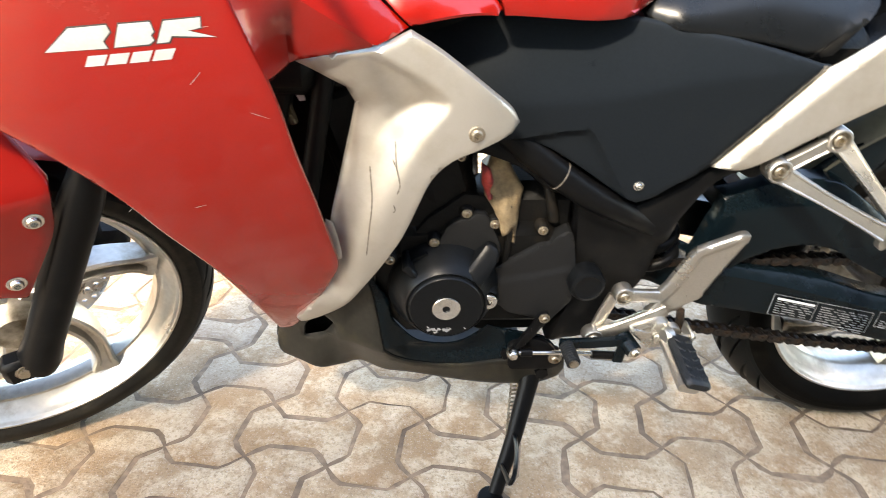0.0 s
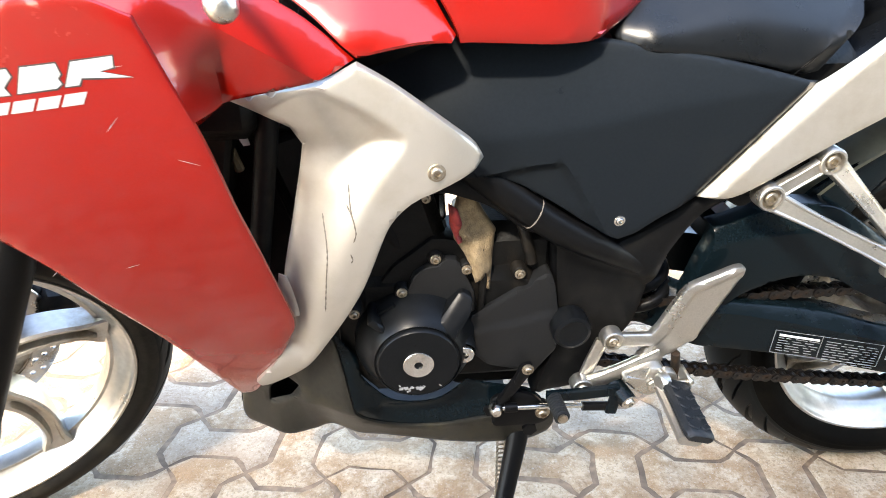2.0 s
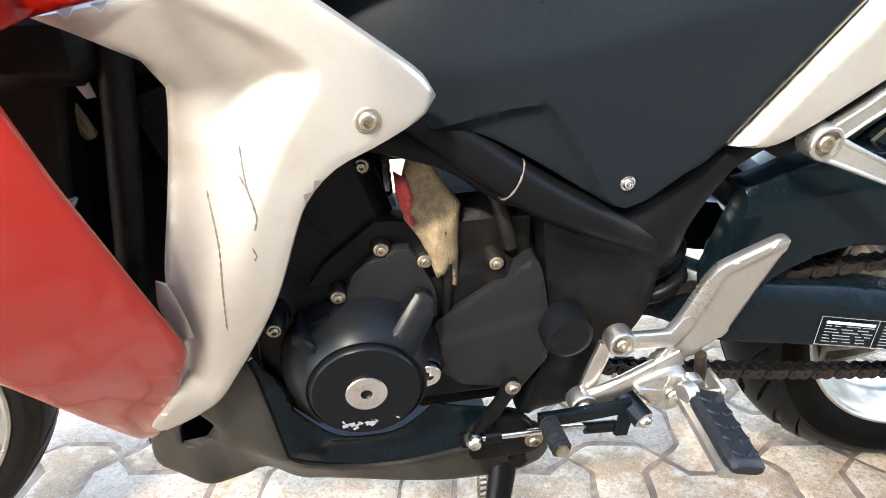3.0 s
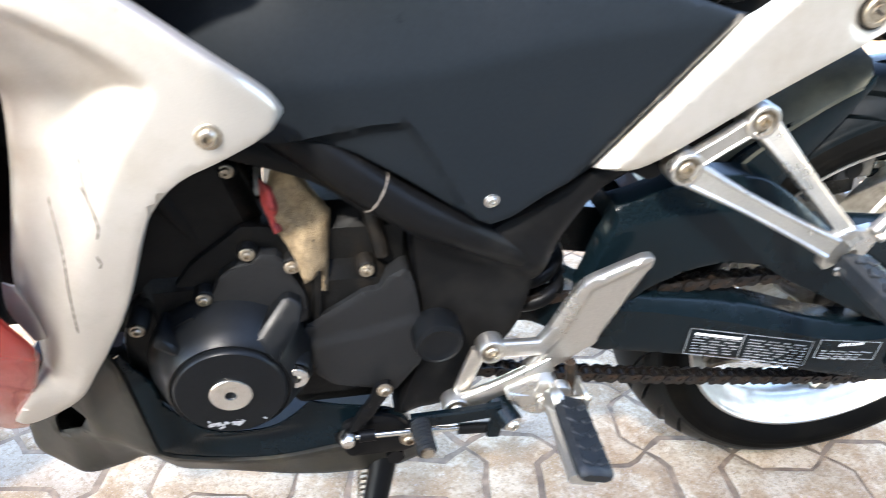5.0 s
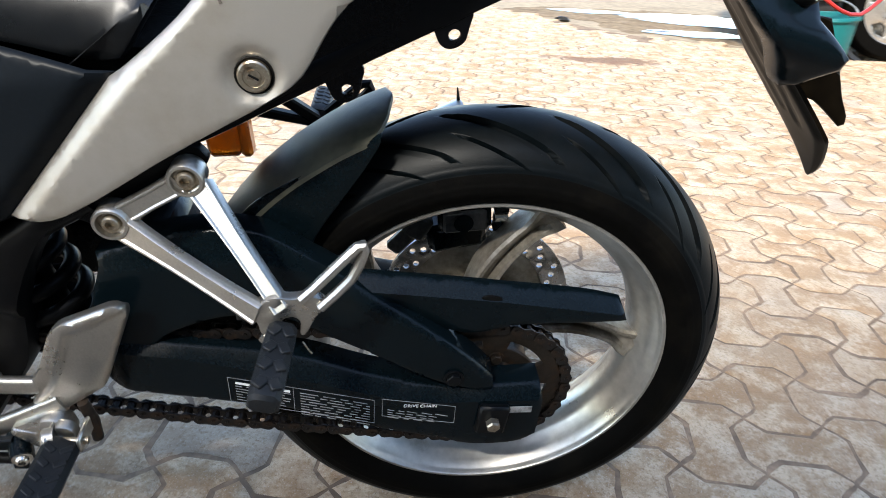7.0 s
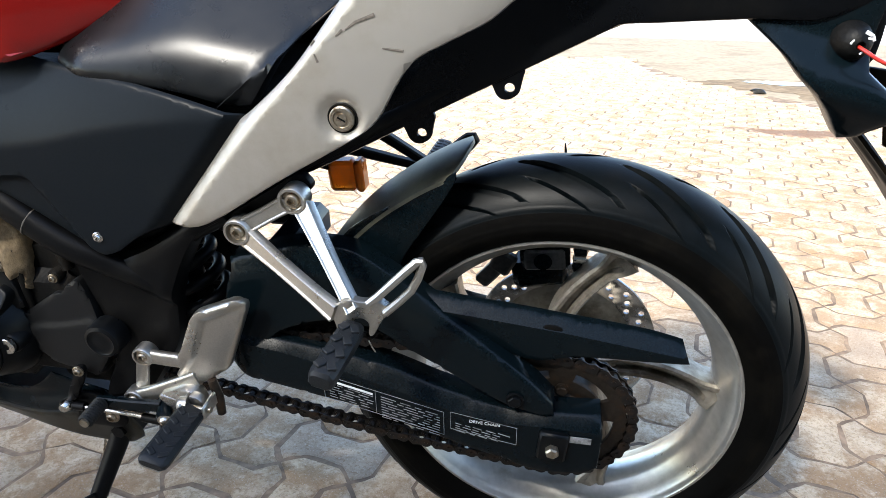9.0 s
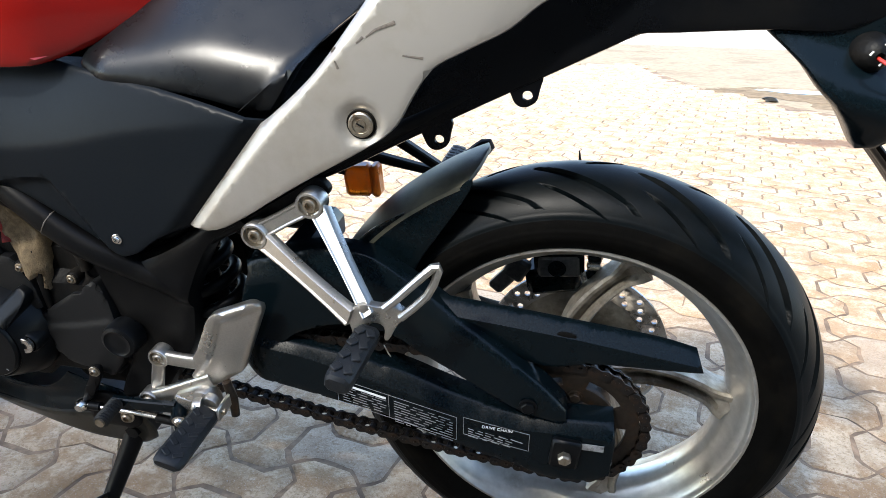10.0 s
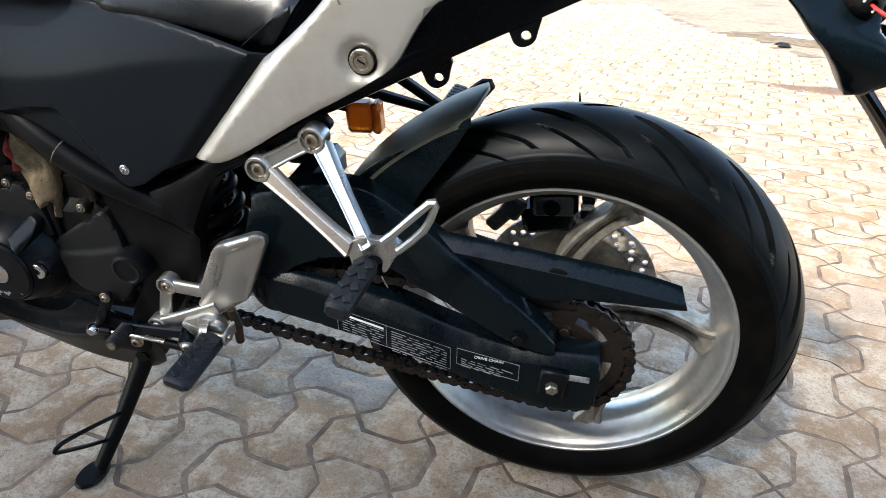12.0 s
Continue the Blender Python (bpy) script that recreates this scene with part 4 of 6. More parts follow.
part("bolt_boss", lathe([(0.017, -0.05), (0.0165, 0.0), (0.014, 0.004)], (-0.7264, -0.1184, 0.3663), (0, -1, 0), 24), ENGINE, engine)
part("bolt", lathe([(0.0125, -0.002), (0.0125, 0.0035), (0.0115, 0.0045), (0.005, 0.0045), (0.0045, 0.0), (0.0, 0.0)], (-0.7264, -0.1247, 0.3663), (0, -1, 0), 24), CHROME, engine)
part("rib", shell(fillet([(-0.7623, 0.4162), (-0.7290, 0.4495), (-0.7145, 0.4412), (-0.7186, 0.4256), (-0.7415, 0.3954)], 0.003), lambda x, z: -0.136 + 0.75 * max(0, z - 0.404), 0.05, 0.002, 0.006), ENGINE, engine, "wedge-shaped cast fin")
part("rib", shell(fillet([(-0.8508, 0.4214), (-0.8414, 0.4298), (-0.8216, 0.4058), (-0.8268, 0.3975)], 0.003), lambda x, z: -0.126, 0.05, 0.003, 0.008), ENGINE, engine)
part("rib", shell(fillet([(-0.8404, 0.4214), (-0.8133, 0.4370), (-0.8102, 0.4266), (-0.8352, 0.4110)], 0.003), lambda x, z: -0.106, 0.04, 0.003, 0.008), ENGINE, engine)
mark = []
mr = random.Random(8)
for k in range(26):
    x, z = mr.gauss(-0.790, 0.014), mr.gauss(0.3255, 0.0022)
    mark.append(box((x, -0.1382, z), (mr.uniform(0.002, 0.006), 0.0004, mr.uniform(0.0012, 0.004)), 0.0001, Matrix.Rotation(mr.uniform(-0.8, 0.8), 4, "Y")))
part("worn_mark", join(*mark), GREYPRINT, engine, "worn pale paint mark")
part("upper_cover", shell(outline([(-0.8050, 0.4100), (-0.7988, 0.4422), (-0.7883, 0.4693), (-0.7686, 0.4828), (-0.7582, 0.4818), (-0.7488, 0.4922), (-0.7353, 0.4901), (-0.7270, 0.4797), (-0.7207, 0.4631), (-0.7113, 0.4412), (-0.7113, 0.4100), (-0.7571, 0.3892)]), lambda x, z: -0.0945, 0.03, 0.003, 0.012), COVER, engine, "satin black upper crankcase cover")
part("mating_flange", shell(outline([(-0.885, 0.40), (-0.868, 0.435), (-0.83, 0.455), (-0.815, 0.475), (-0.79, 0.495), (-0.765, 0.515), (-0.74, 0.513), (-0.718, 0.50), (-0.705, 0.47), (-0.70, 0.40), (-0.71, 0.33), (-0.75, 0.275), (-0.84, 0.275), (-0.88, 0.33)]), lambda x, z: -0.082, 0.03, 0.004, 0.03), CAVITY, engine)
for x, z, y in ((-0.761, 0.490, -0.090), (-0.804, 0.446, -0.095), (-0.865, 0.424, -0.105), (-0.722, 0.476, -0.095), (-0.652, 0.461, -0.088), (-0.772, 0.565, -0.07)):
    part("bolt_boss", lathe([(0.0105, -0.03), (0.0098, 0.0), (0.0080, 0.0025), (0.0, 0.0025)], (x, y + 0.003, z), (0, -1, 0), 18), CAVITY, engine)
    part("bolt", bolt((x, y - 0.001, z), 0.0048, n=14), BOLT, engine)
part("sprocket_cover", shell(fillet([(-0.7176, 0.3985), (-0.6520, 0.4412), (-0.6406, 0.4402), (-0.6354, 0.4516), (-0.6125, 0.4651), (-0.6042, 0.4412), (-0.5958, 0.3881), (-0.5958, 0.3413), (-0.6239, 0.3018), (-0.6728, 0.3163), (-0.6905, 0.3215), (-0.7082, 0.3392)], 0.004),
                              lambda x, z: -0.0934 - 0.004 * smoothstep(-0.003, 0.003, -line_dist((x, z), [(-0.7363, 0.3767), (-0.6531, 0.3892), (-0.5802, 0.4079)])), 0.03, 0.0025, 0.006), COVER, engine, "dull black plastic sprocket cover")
TILT = Matrix.Rotation(radians(-35), 4, "X")
housing = part("chrome_housing", join(box((-0.765, -0.060, 0.555), (0.036, 0.020, 0.046), 0.003, TILT), box((-0.792, -0.058, 0.556), (0.010, 0.016, 0.044), 0.002, TILT @ Matrix.Rotation(radians(18), 4, "Y"))), CHROME, bike, "bright chromed housing above the engine")
# Dark plate stands in for the reflection in the chrome's middle.
part("dark_reflection_plate", box((-0.765, -0.0705, 0.5545), (0.022, 0.006, 0.030), 0.002, TILT), GLOSSY, housing)
part("hose", sweep(curve3([(-0.86, -0.06, 0.60), (-0.835, -0.065, 0.55), (-0.80, -0.06, 0.49), (-0.785, -0.05, 0.45)]), 0.014, 14), FRAMEBLK, engine, "black rubber hose")
part("hose", sweep(curve3([(-0.66, -0.05, 0.55), (-0.645, -0.07, 0.51), (-0.635, -0.075, 0.47)]), 0.008, 10), CAVITY, engine)
part("drain_tube", sweep(curve3([(-0.703, -0.085, 0.50), (-0.700, -0.090, 0.45), (-0.703, -0.085, 0.40)]), 0.005, 10), CAVITY, engine)
# Dark sheet added as shade under the engine, two slits left open.
part("case_gap_filler", plate(fillet([(-0.735, 0.37), (-0.60, 0.37), (-0.60, 0.24), (-0.735, 0.24)], 0.01), -0.040, 0.02, 0.002, 0.03, [fillet([(-0.668, 0.312), (-0.660, 0.312), (-0.666, 0.286), (-0.674, 0.286)], 0.001), fillet([(-0.648, 0.314), (-0.638, 0.316), (-0.648, 0.290), (-0.656, 0.288)], 0.001)]), CAVITY, engine)
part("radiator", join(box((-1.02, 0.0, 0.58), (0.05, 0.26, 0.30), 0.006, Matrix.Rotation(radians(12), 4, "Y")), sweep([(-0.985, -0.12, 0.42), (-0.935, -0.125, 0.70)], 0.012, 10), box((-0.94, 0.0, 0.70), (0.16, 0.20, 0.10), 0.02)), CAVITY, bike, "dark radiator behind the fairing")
part("fan_shroud", join(plate(fillet([(-1.025, 0.591), (-0.990, 0.583), (-0.998, 0.571), (-1.023, 0.575)], 0.002), -0.128, 0.006, 0.001, 0.02), plate(fillet([(-1.024, 0.566), (-1.007, 0.564), (-1.017, 0.549), (-1.026, 0.553)], 0.002), -0.128, 0.006, 0.001, 0.02)), GREYPRINT, bike, "pale grey fan shroud behind the fairing")
part("warning_tag", shell(outline([(-0.984, 0.689), (-0.976, 0.690), (-0.965, 0.672), (-0.961, 0.656), (-0.968, 0.655), (-0.975, 0.670)], 0.004), lambda x, z: -0.112, 0.002, 0.0006, 0.008), WHITE, bike, "curled white paper tag")
part("wire_loom", join(sweep(curve3([(-1.03, -0.10, 0.70), (-1.0, -0.105, 0.683), (-0.988, -0.105, 0.66), (-0.98, -0.09, 0.62)]), 0.006, 8), sweep(curve3([(-1.03, -0.095, 0.685), (-1.005, -0.10, 0.672), (-0.995, -0.10, 0.65), (-1.0, -0.09, 0.60)]), 0.005, 8)), RAG, bike, "tan wiring loom")
part("scoop_lip", shell(outline([(-0.942, 0.522), (-0.934, 0.518), (-0.926, 0.490), (-0.924, 0.464), (-0.934, 0.462), (-0.945, 0.497)], 0.006), lambda x, z: -0.158, 0.003, 0.0015, 0.01), SILVER, cowl, "silver inner lip of the scoop")
# Dark sheet added as shade behind the side panel and rail.
part("rail_gap_filler", plate(fillet([(-0.64, 0.50), (-0.50, 0.50), (-0.40, 0.58), (-0.34, 0.64), (-0.34, 0.70), (-0.64, 0.70)], 0.01), -0.088, 0.01, 0.002, 0.05), CAVITY, bike)
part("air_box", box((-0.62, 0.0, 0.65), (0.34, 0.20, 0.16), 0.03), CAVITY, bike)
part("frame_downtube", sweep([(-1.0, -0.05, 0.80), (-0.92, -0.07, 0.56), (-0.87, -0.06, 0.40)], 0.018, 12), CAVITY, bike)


def rag_geo():
    line = outline([(-0.734, 0.590), (-0.719, 0.588), (-0.704, 0.560), (-0.689, 0.535), (-0.692, 0.506), (-0.694, 0.483), (-0.696, 0.459), (-0.701, 0.464), (-0.701, 0.483), (-0.716, 0.476), (-0.722, 0.494), (-0.729, 0.512), (-0.741, 0.528), (-0.743, 0.560)], 0.008)

    def y(x, z):
        n = noise.noise(Vector((x * 40, z * 22, 3.0))) * 0.012 + noise.noise(Vector((x * 110, z * 60, 8.0))) * 0.004
        return -0.106 + n - 0.012 * math.cos((x + 0.72) * 60) - 0.25 * max(0.0, 0.530 - z)
    return shell(line, y, 0.012, 0.006, 0.005)


rag = part("rag", rag_geo(), RAG, bike, "dirty torn tan rag stuffed in above the engine", sharp=80)
part("rag_lining", shell(outline([(-0.748, 0.574), (-0.738, 0.571), (-0.732, 0.550), (-0.731, 0.528), (-0.738, 0.530), (-0.746, 0.546)], 0.006), lambda x, z: -0.118 + 0.006 * math.sin(x * 300) + 0.004 * math.sin(z * 200), 0.006, 0.003, 0.005), REDRAG, rag, "torn red lining", sharp=80)

# belly pan
BELLY_LINE = [(-1.028, 0.262), (-1.046, 0.215), (-1.050, 0.182), (-1.048, 0.172), (-1.040, 0.168), (-1.0, 0.178), (-0.964, 0.182), (-0.90, 0.184), (-0.84, 0.194), (-0.745, 0.191), (-0.665, 0.184), (-0.625, 0.187), (-0.600, 0.205), (-0.594, 0.228), (-0.600, 0.257), (-0.69, 0.255), (-0.772, 0.238), (-0.820, 0.238),
              (-0.846, 0.248), (-0.868, 0.275), (-0.876, 0.313), (-0.881, 0.348), (-0.892, 0.398), (-0.905, 0.413), (-0.93, 0.38), (-0.965, 0.335), (-0.990, 0.310)]
BELLY_RIM = [(-0.60, 0.262), (-0.69, 0.255), (-0.772, 0.238), (-0.820, 0.238), (-0.846, 0.248), (-0.868, 0.275), (-0.876, 0.313), (-0.881, 0.348), (-0.894, 0.400), (-0.90, 0.42)]


def y_belly(x, z):
    """A V-shaped nose, flat flanks that curl under, and a lip that turns in above."""
    v = -0.006 - 0.84 * max(0.0, min(x, -0.935) + 1.048) - 0.036 * smoothstep(-0.945, -0.86, x)
    v += (0.70 - 0.42 * smoothstep(-0.93, -0.70, x)) * max(0, 0.282 - z) * smoothstep(-0.99, -0.90, x)
    return v + 0.018 * smoothstep(0.004, -0.032, line_dist((x, z), BELLY_RIM))


belly = part("belly_pan", shell(outline(BELLY_LINE), y_belly, 0.004, 0.005, 0.009, [fillet([(-0.994, 0.264), (-0.964, 0.305), (-0.946, 0.299), (-0.962, 0.268), (-0.997, 0.238)], 0.003)]), DUSTY, bike, "dusty black plastic belly pan")
# Lip takes the blue-tinted gloss colour in place of reflected sky.
part("pan_lip", shell(outline([(-0.606, 0.252), (-0.612, 0.270), (-0.632, 0.288), (-0.691, 0.303), (-0.72, 0.313), (-0.745, 0.290), (-0.775, 0.276), (-0.815, 0.281), (-0.838, 0.298), (-0.861, 0.335), (-0.866, 0.367), (-0.890, 0.404), (-0.900, 0.394), (-0.893, 0.348), (-0.888, 0.313), (-0.881, 0.268), (-0.854, 0.235), (-0.820, 0.225), (-0.772, 0.224), (-0.69, 0.240), (-0.612, 0.244)]), lambda x, z: y_belly(x, z) + 0.0048, 0.003, 0.0015, 0.005), GLOSSY, belly, "glossy black inward lip of the pan, sky sheen put in as blue")
# Dark block added behind the pan's hole in place of shade.
part("hole_filler", box((-0.968, 0.002, 0.256), (0.102, 0.036, 0.136), 0.006), CAVITY, belly)
part("far_belly_pan", moved(mirrored(shell(outline(BELLY_LINE, 0.03), y_belly, 0.004, 0.006, 0.04)), Matrix.Translation((0, 0, 0.02))), DUSTY, bike)
part("belly_floor", loft([(-1.0, 0, 0.212), (-0.9, 0, 0.195), (-0.64, 0, 0.185)], rect(0.12, 0.004, 0.001), (0, 0, 1), [(0.45, 1), (1, 1), (1.0, 1)]), DUSTY, belly)
part("pan_bracket", plate(fillet([(-0.690, 0.29), (-0.655, 0.30), (-0.63, 0.29), (-0.605, 0.262), (-0.603, 0.245), (-0.62, 0.235), (-0.685, 0.236)], 0.006), -0.130, 0.006, 0.002, 0.02), FRAMEBLK, belly)

# swingarm
SWING_LINE = [(-0.52, 0.435), (-0.414, 0.421), (-0.358, 0.411), (-0.219, 0.386), (-0.138, 0.364), (-0.068, 0.352), (0.0, 0.353), (0.052, 0.354), (0.0555, 0.336), (0.054, 0.279), (0.034, 0.267), (-0.022, 0.264), (-0.062, 0.275), (-0.12, 0.289), (-0.190, 0.306), (-0.24, 0.321), (-0.305, 0.330), (-0.384, 0.345), (-0.43, 0.352), (-0.52, 0.362)]


SWING_CREASE = [(0.06, 0.337), (-0.01, 0.339), (-0.068, 0.336), (-0.122, 0.342), (-0.255, 0.375), (-0.356, 0.398), (-0.53, 0.422)]


def y_swing(x, z):
    d = -line_dist((x, z), SWING_CREASE)
    return -0.118 - 0.018 * smoothstep(-0.35, -0.02, x) + (0.9 * d if d > 0 else 0.0) + 0.05 * smoothstep(-0.40, -0.48, x)


swing = part("swingarm", shell(outline(SWING_LINE), y_swing, 0.030, 0.003, 0.012, creases=[SWING_CREASE]), GLOSSY, bike, "black box-section swingarm with printed labels")
part("far_swingarm", mirrored(shell(outline(SWING_LINE, 0.04), lambda x, z: -0.118, 0.03, 0.004, 0.05)), GLOSSY, bike)
BRACE_LINE = [(-0.412, 0.523), (-0.386, 0.530), (-0.35, 0.542), (-0.30, 0.549), (-0.255, 0.545), (-0.235, 0.536), (-0.205, 0.517), (-0.152, 0.481), (-0.09, 0.443), (-0.035, 0.401), (-0.006, 0.371), (-0.004, 0.354), (-0.014, 0.352), (-0.041, 0.357), (-0.070, 0.365), (-0.144, 0.398),
              (-0.192, 0.420), (-0.222, 0.438), (-0.252, 0.446), (-0.296, 0.447), (-0.336, 0.434), (-0.362, 0.420), (-0.376, 0.404), (-0.395, 0.392), (-0.430, 0.385), (-0.437, 0.410), (-0.428, 0.445), (-0.418, 0.485), (-0.410, 0.508)]


BRACE_CREASE = [(-0.46, 0.485), (-0.36, 0.506), (-0.25, 0.510), (-0.165, 0.473), (-0.09, 0.433), (-0.04, 0.394), (-0.002, 0.356)]
BRACE_CREASE = [(p.x, p.z) for p in curve3([(x, 0, z) for x, z in BRACE_CREASE], 0.015)]


def y_brace(x, z):
    d = line_dist((x, z), BRACE_CREASE)
    return -0.110 - 0.022 * smoothstep(-0.22, -0.03, x) + (0.35 + 0.45 * smoothstep(-0.22, -0.15, x)) * smoothstep(-0.004, 0.012, d) * max(d, 0.0)


brace = part("swingarm_brace", shell(outline(BRACE_LINE), y_brace, 0.030, 0.003, 0.007), GLOSSY, swing, "black triangular swingarm brace")
part("bolt", hexhead((-0.052, -0.133, 0.374), 0.0085), ENGINE, brace)
part("swingarm_crossbox", box((-0.372, 0.0, 0.492), (0.05, 0.19, 0.05), 0.012), GLOSSY, bike)
part("axle_nut", join(lathe([(0.019, -0.028), (0.019, -0.024), (0.0145, -0.022), (0.0145, -0.010), (0.012, -0.008), (0.009, -0.007), (0.0085, 0.008), (0.0065, 0.010), (0.0, 0.010)], (-0.003, -0.143, 0.311), (0, -1, 0), 6),
                       lathe([(0.021, -0.030), (0.021, -0.026), (0.012, -0.0255)], (-0.003, -0.143, 0.311), (0, -1, 0), 24)), BOLT, swing, "rusty axle nut")
part("axle_block", box((-0.003, -0.138, 0.312), (0.036, 0.012, 0.044), 0.003, Matrix.Rotation(radians(5), 4, "Y")), ENGINE, swing, "grimy chain adjuster block")
part("adjuster_mark", box((0.030, -0.1375, 0.325), (0.026, 0.001, 0.010), 0.0003), GREYPRINT, swing, "pale adjuster scale plate")

# printed labels on the swingarm
def label_bar(x, z, w, h, mat, off=0.0012):
    return part("printed_line", box((x, -0.1195 - 0.018 * smoothstep(-0.35, -0.02, x) - off, z), (w, 0.0005, h), 0.0001, Matrix.Rotation(radians(11), 4, "Y") @ Matrix.Rotation(radians(-4), 4, "Z")), mat, swing)


rnd = random.Random(11)
for i in range(9):
    z0 = 0.3660 - 0.0042 * i
    for c, (xa, xb) in enumerate(((-0.297, -0.233), (-0.227, -0.145))):
        x = xa + 0.004
        while x < xb - 0.004 and not (i > 6 and c == 0):
            w = min(rnd.uniform(0.006, 0.022), xb - x)
            sl = -0.187 * (x + w / 2 + 0.300)
            if c == 0 and i == 0:
                w, mat = xb - x, WHITE
                sl = -0.187 * (x + w / 2 + 0.300)
            else:
                mat = GREYPRINT
            label_bar(x + w / 2, z0 + sl - 0.002, w, 0.0034 if mat is WHITE else 0.0010, mat)
            x += w + rnd.uniform(0.002, 0.008)
for i in range(4):
    x = -0.125
    while x < -0.066:
        w = rnd.uniform(0.006, 0.016)
        label_bar(x + w / 2, 0.3275 - 0.0040 * i - 0.12 * (x + w / 2 + 0.130), w, 0.0010, GREYPRINT)
        x += w + rnd.uniform(0.002, 0.006)
for a, b in (((-0.131, 0.344), (-0.0475, 0.3335)), ((-0.131, 0.3165), (-0.0475, 0.306)), ((-0.131, 0.344), (-0.131, 0.3165)), ((-0.0475, 0.3335), (-0.0475, 0.306)),
             ((-0.300, 0.3715), (-0.140, 0.3415)), ((-0.300, 0.334), (-0.140, 0.304)), ((-0.300, 0.3715), (-0.300, 0.334)), ((-0.140, 0.3415), (-0.140, 0.304)), ((-0.230, 0.3585), (-0.230, 0.321))):
    p = [(x, -0.1205 - 0.018 * smoothstep(-0.35, -0.02, x), z) for x, z in (a, b)]
    part("label_border", sweep(p, 0.00035, 4), GREYPRINT, swing)
fc = bpy.data.curves.new("lettering", "FONT")
fc.body, fc.size, fc.align_x, fc.extrude = "DRIVE CHAIN", 0.0064, "CENTER", 0.0002
tmp = bpy.data.objects.new("lettering", fc)
scene.collection.objects.link(tmp)
bpy.context.view_layer.update()
tm = bpy.data.meshes.new_from_object(tmp.evaluated_get(bpy.context.evaluated_depsgraph_get()))
bpy.data.objects.remove(tmp)
tm.materials.clear()
tm.materials.append(WHITE)
lettering = new("lettering", tm)
lettering.parent = swing
lettering.matrix_local = Matrix.Translation((-0.088, -0.1365, 0.3320)) @ Matrix.Rotation(radians(7), 4, "Y") @ Matrix.Rotation(radians(90), 4, "X") @ Matrix.Rotation(radians(4), 4, "Y")

# chain guard and hugger
GUARD_CREASE = [(-0.19, 0.480), (-0.10, 0.471), (0.0, 0.460), (0.15, 0.438)]


def y_guard(x, z):
    u = line_dist((x, z), GUARD_CREASE)
    return -0.106 + (1.15 * u if u > 0 else 0.0)


part("chain_guard", shell(outline([(-0.19, 0.494), (-0.117, 0.487), (-0.004, 0.4745), (0.10, 0.4605), (0.137, 0.453), (0.146, 0.430), (0.098, 0.4285), (0.020, 0.426), (-0.039, 0.416), (-0.10, 0.442), (-0.19, 0.470)]), y_guard, 0.006, 0.003, 0.006, creases=[GUARD_CREASE]), GLOSSY, swing, "black plastic chain guard")
# Dark oval plate laid on the guard for a hole's shade.
part("clip_hole_patch", plate(fillet([(-0.026, 0.4650), (-0.019, 0.4690), (-0.006, 0.4675), (0.000, 0.4630), (-0.006, 0.4610), (-0.018, 0.4620)], 0.002), y_guard(-0.012, 0.465) - 0.0035, 0.002, 0.0005, 0.01), CAVITY, swing)


def hugger_geo():
    """A mudguard arched over the tyre, crowned across, its rear tip rounded."""
    V, F, n, m = [], [], 40, 22
    for lay in (0.0, 0.0045):
        for i in range(n + 1):
            t = i / n
            a = radians(109.8 + 51.7 * t)
            w = 0.062 * math.sqrt(max(0.0, 1 - (1 - min(1.0, t / 0.12)) ** 2)) if t < 0.12 else 0.062
            for j in range(m + 1):
                v = -1 + 2 * j / m
                y = max(w, 0.004) * v
                r = 0.358 + 0.010 * t - 0.015 * (abs(y) / 0.062) ** 2.2 + 0.004 * (1 - min(1.0, t / 0.3)) - lay
                V.append((math.cos(a) * r, y - 0.004, 0.314 + math.sin(a) * r))
    k = (n + 1) * (m + 1)
    for i in range(n):
        for j in range(m):
            a = i * (m + 1) + j
            F += [(a, a + 1, a + m + 2, a + m + 1), (a + k, a + m + 1 + k, a + m + 2 + k, a + 1 + k)]
        for j in (0, m):
            a, b = i * (m + 1) + j, (i + 1) * (m + 1) + j
            F.append((a, b, b + k, a + k))
    for j in range(m):
        for i in (0, n):
            a = i * (m + 1) + j
            F.append((a, a + 1, a + 1 + k, a + k))
    return V, F


hugger = part("hugger", hugger_geo(), HUGGER, bike, "dusty dark grey rear hugger mudguard with a rounded tip")
# Side wall is blacker than the dusty top in place of its shade.
part("hugger_skirt", shell(outline([(-0.36, 0.456), (-0.317, 0.488), (-0.267, 0.554), (-0.217, 0.587), (-0.168, 0.617), (-0.134, 0.637), (-0.134, 0.628), (-0.150, 0.598), (-0.169, 0.569), (-0.20, 0.52), (-0.22, 0.47), (-0.28, 0.44)]), lambda x, z: -0.0655, 0.005, 0.003, 0.02), GLOSSY, hugger, "inner side of the hugger, blackened for the shade on it")
# Dark sheet added as shade in the gap ahead of the tyre.
part("hugger_gap_filler", plate(fillet([(-0.405, 0.44), (-0.30, 0.458), (-0.30, 0.355), (-0.405, 0.372)], 0.008), -0.050, 0.006, 0.002, 0.03), CAVITY, hugger)
part("far_hugger_skirt", mirrored(shell(outline([(-0.36, 0.45), (-0.317, 0.48), (-0.267, 0.547), (-0.217, 0.580), (-0.148, 0.618), (-0.20, 0.52), (-0.22, 0.47), (-0.28, 0.44)]), lambda x, z: -0.0575, 0.005, 0.003, 0.03)), GLOSSY, hugger)

# rear shock
sh0, sh1 = Vector((-0.525, -0.055, 0.60)), Vector((-0.472, -0.058, 0.40))
d = (sh1 - sh0)
dd, du, dv = frame_of(d)
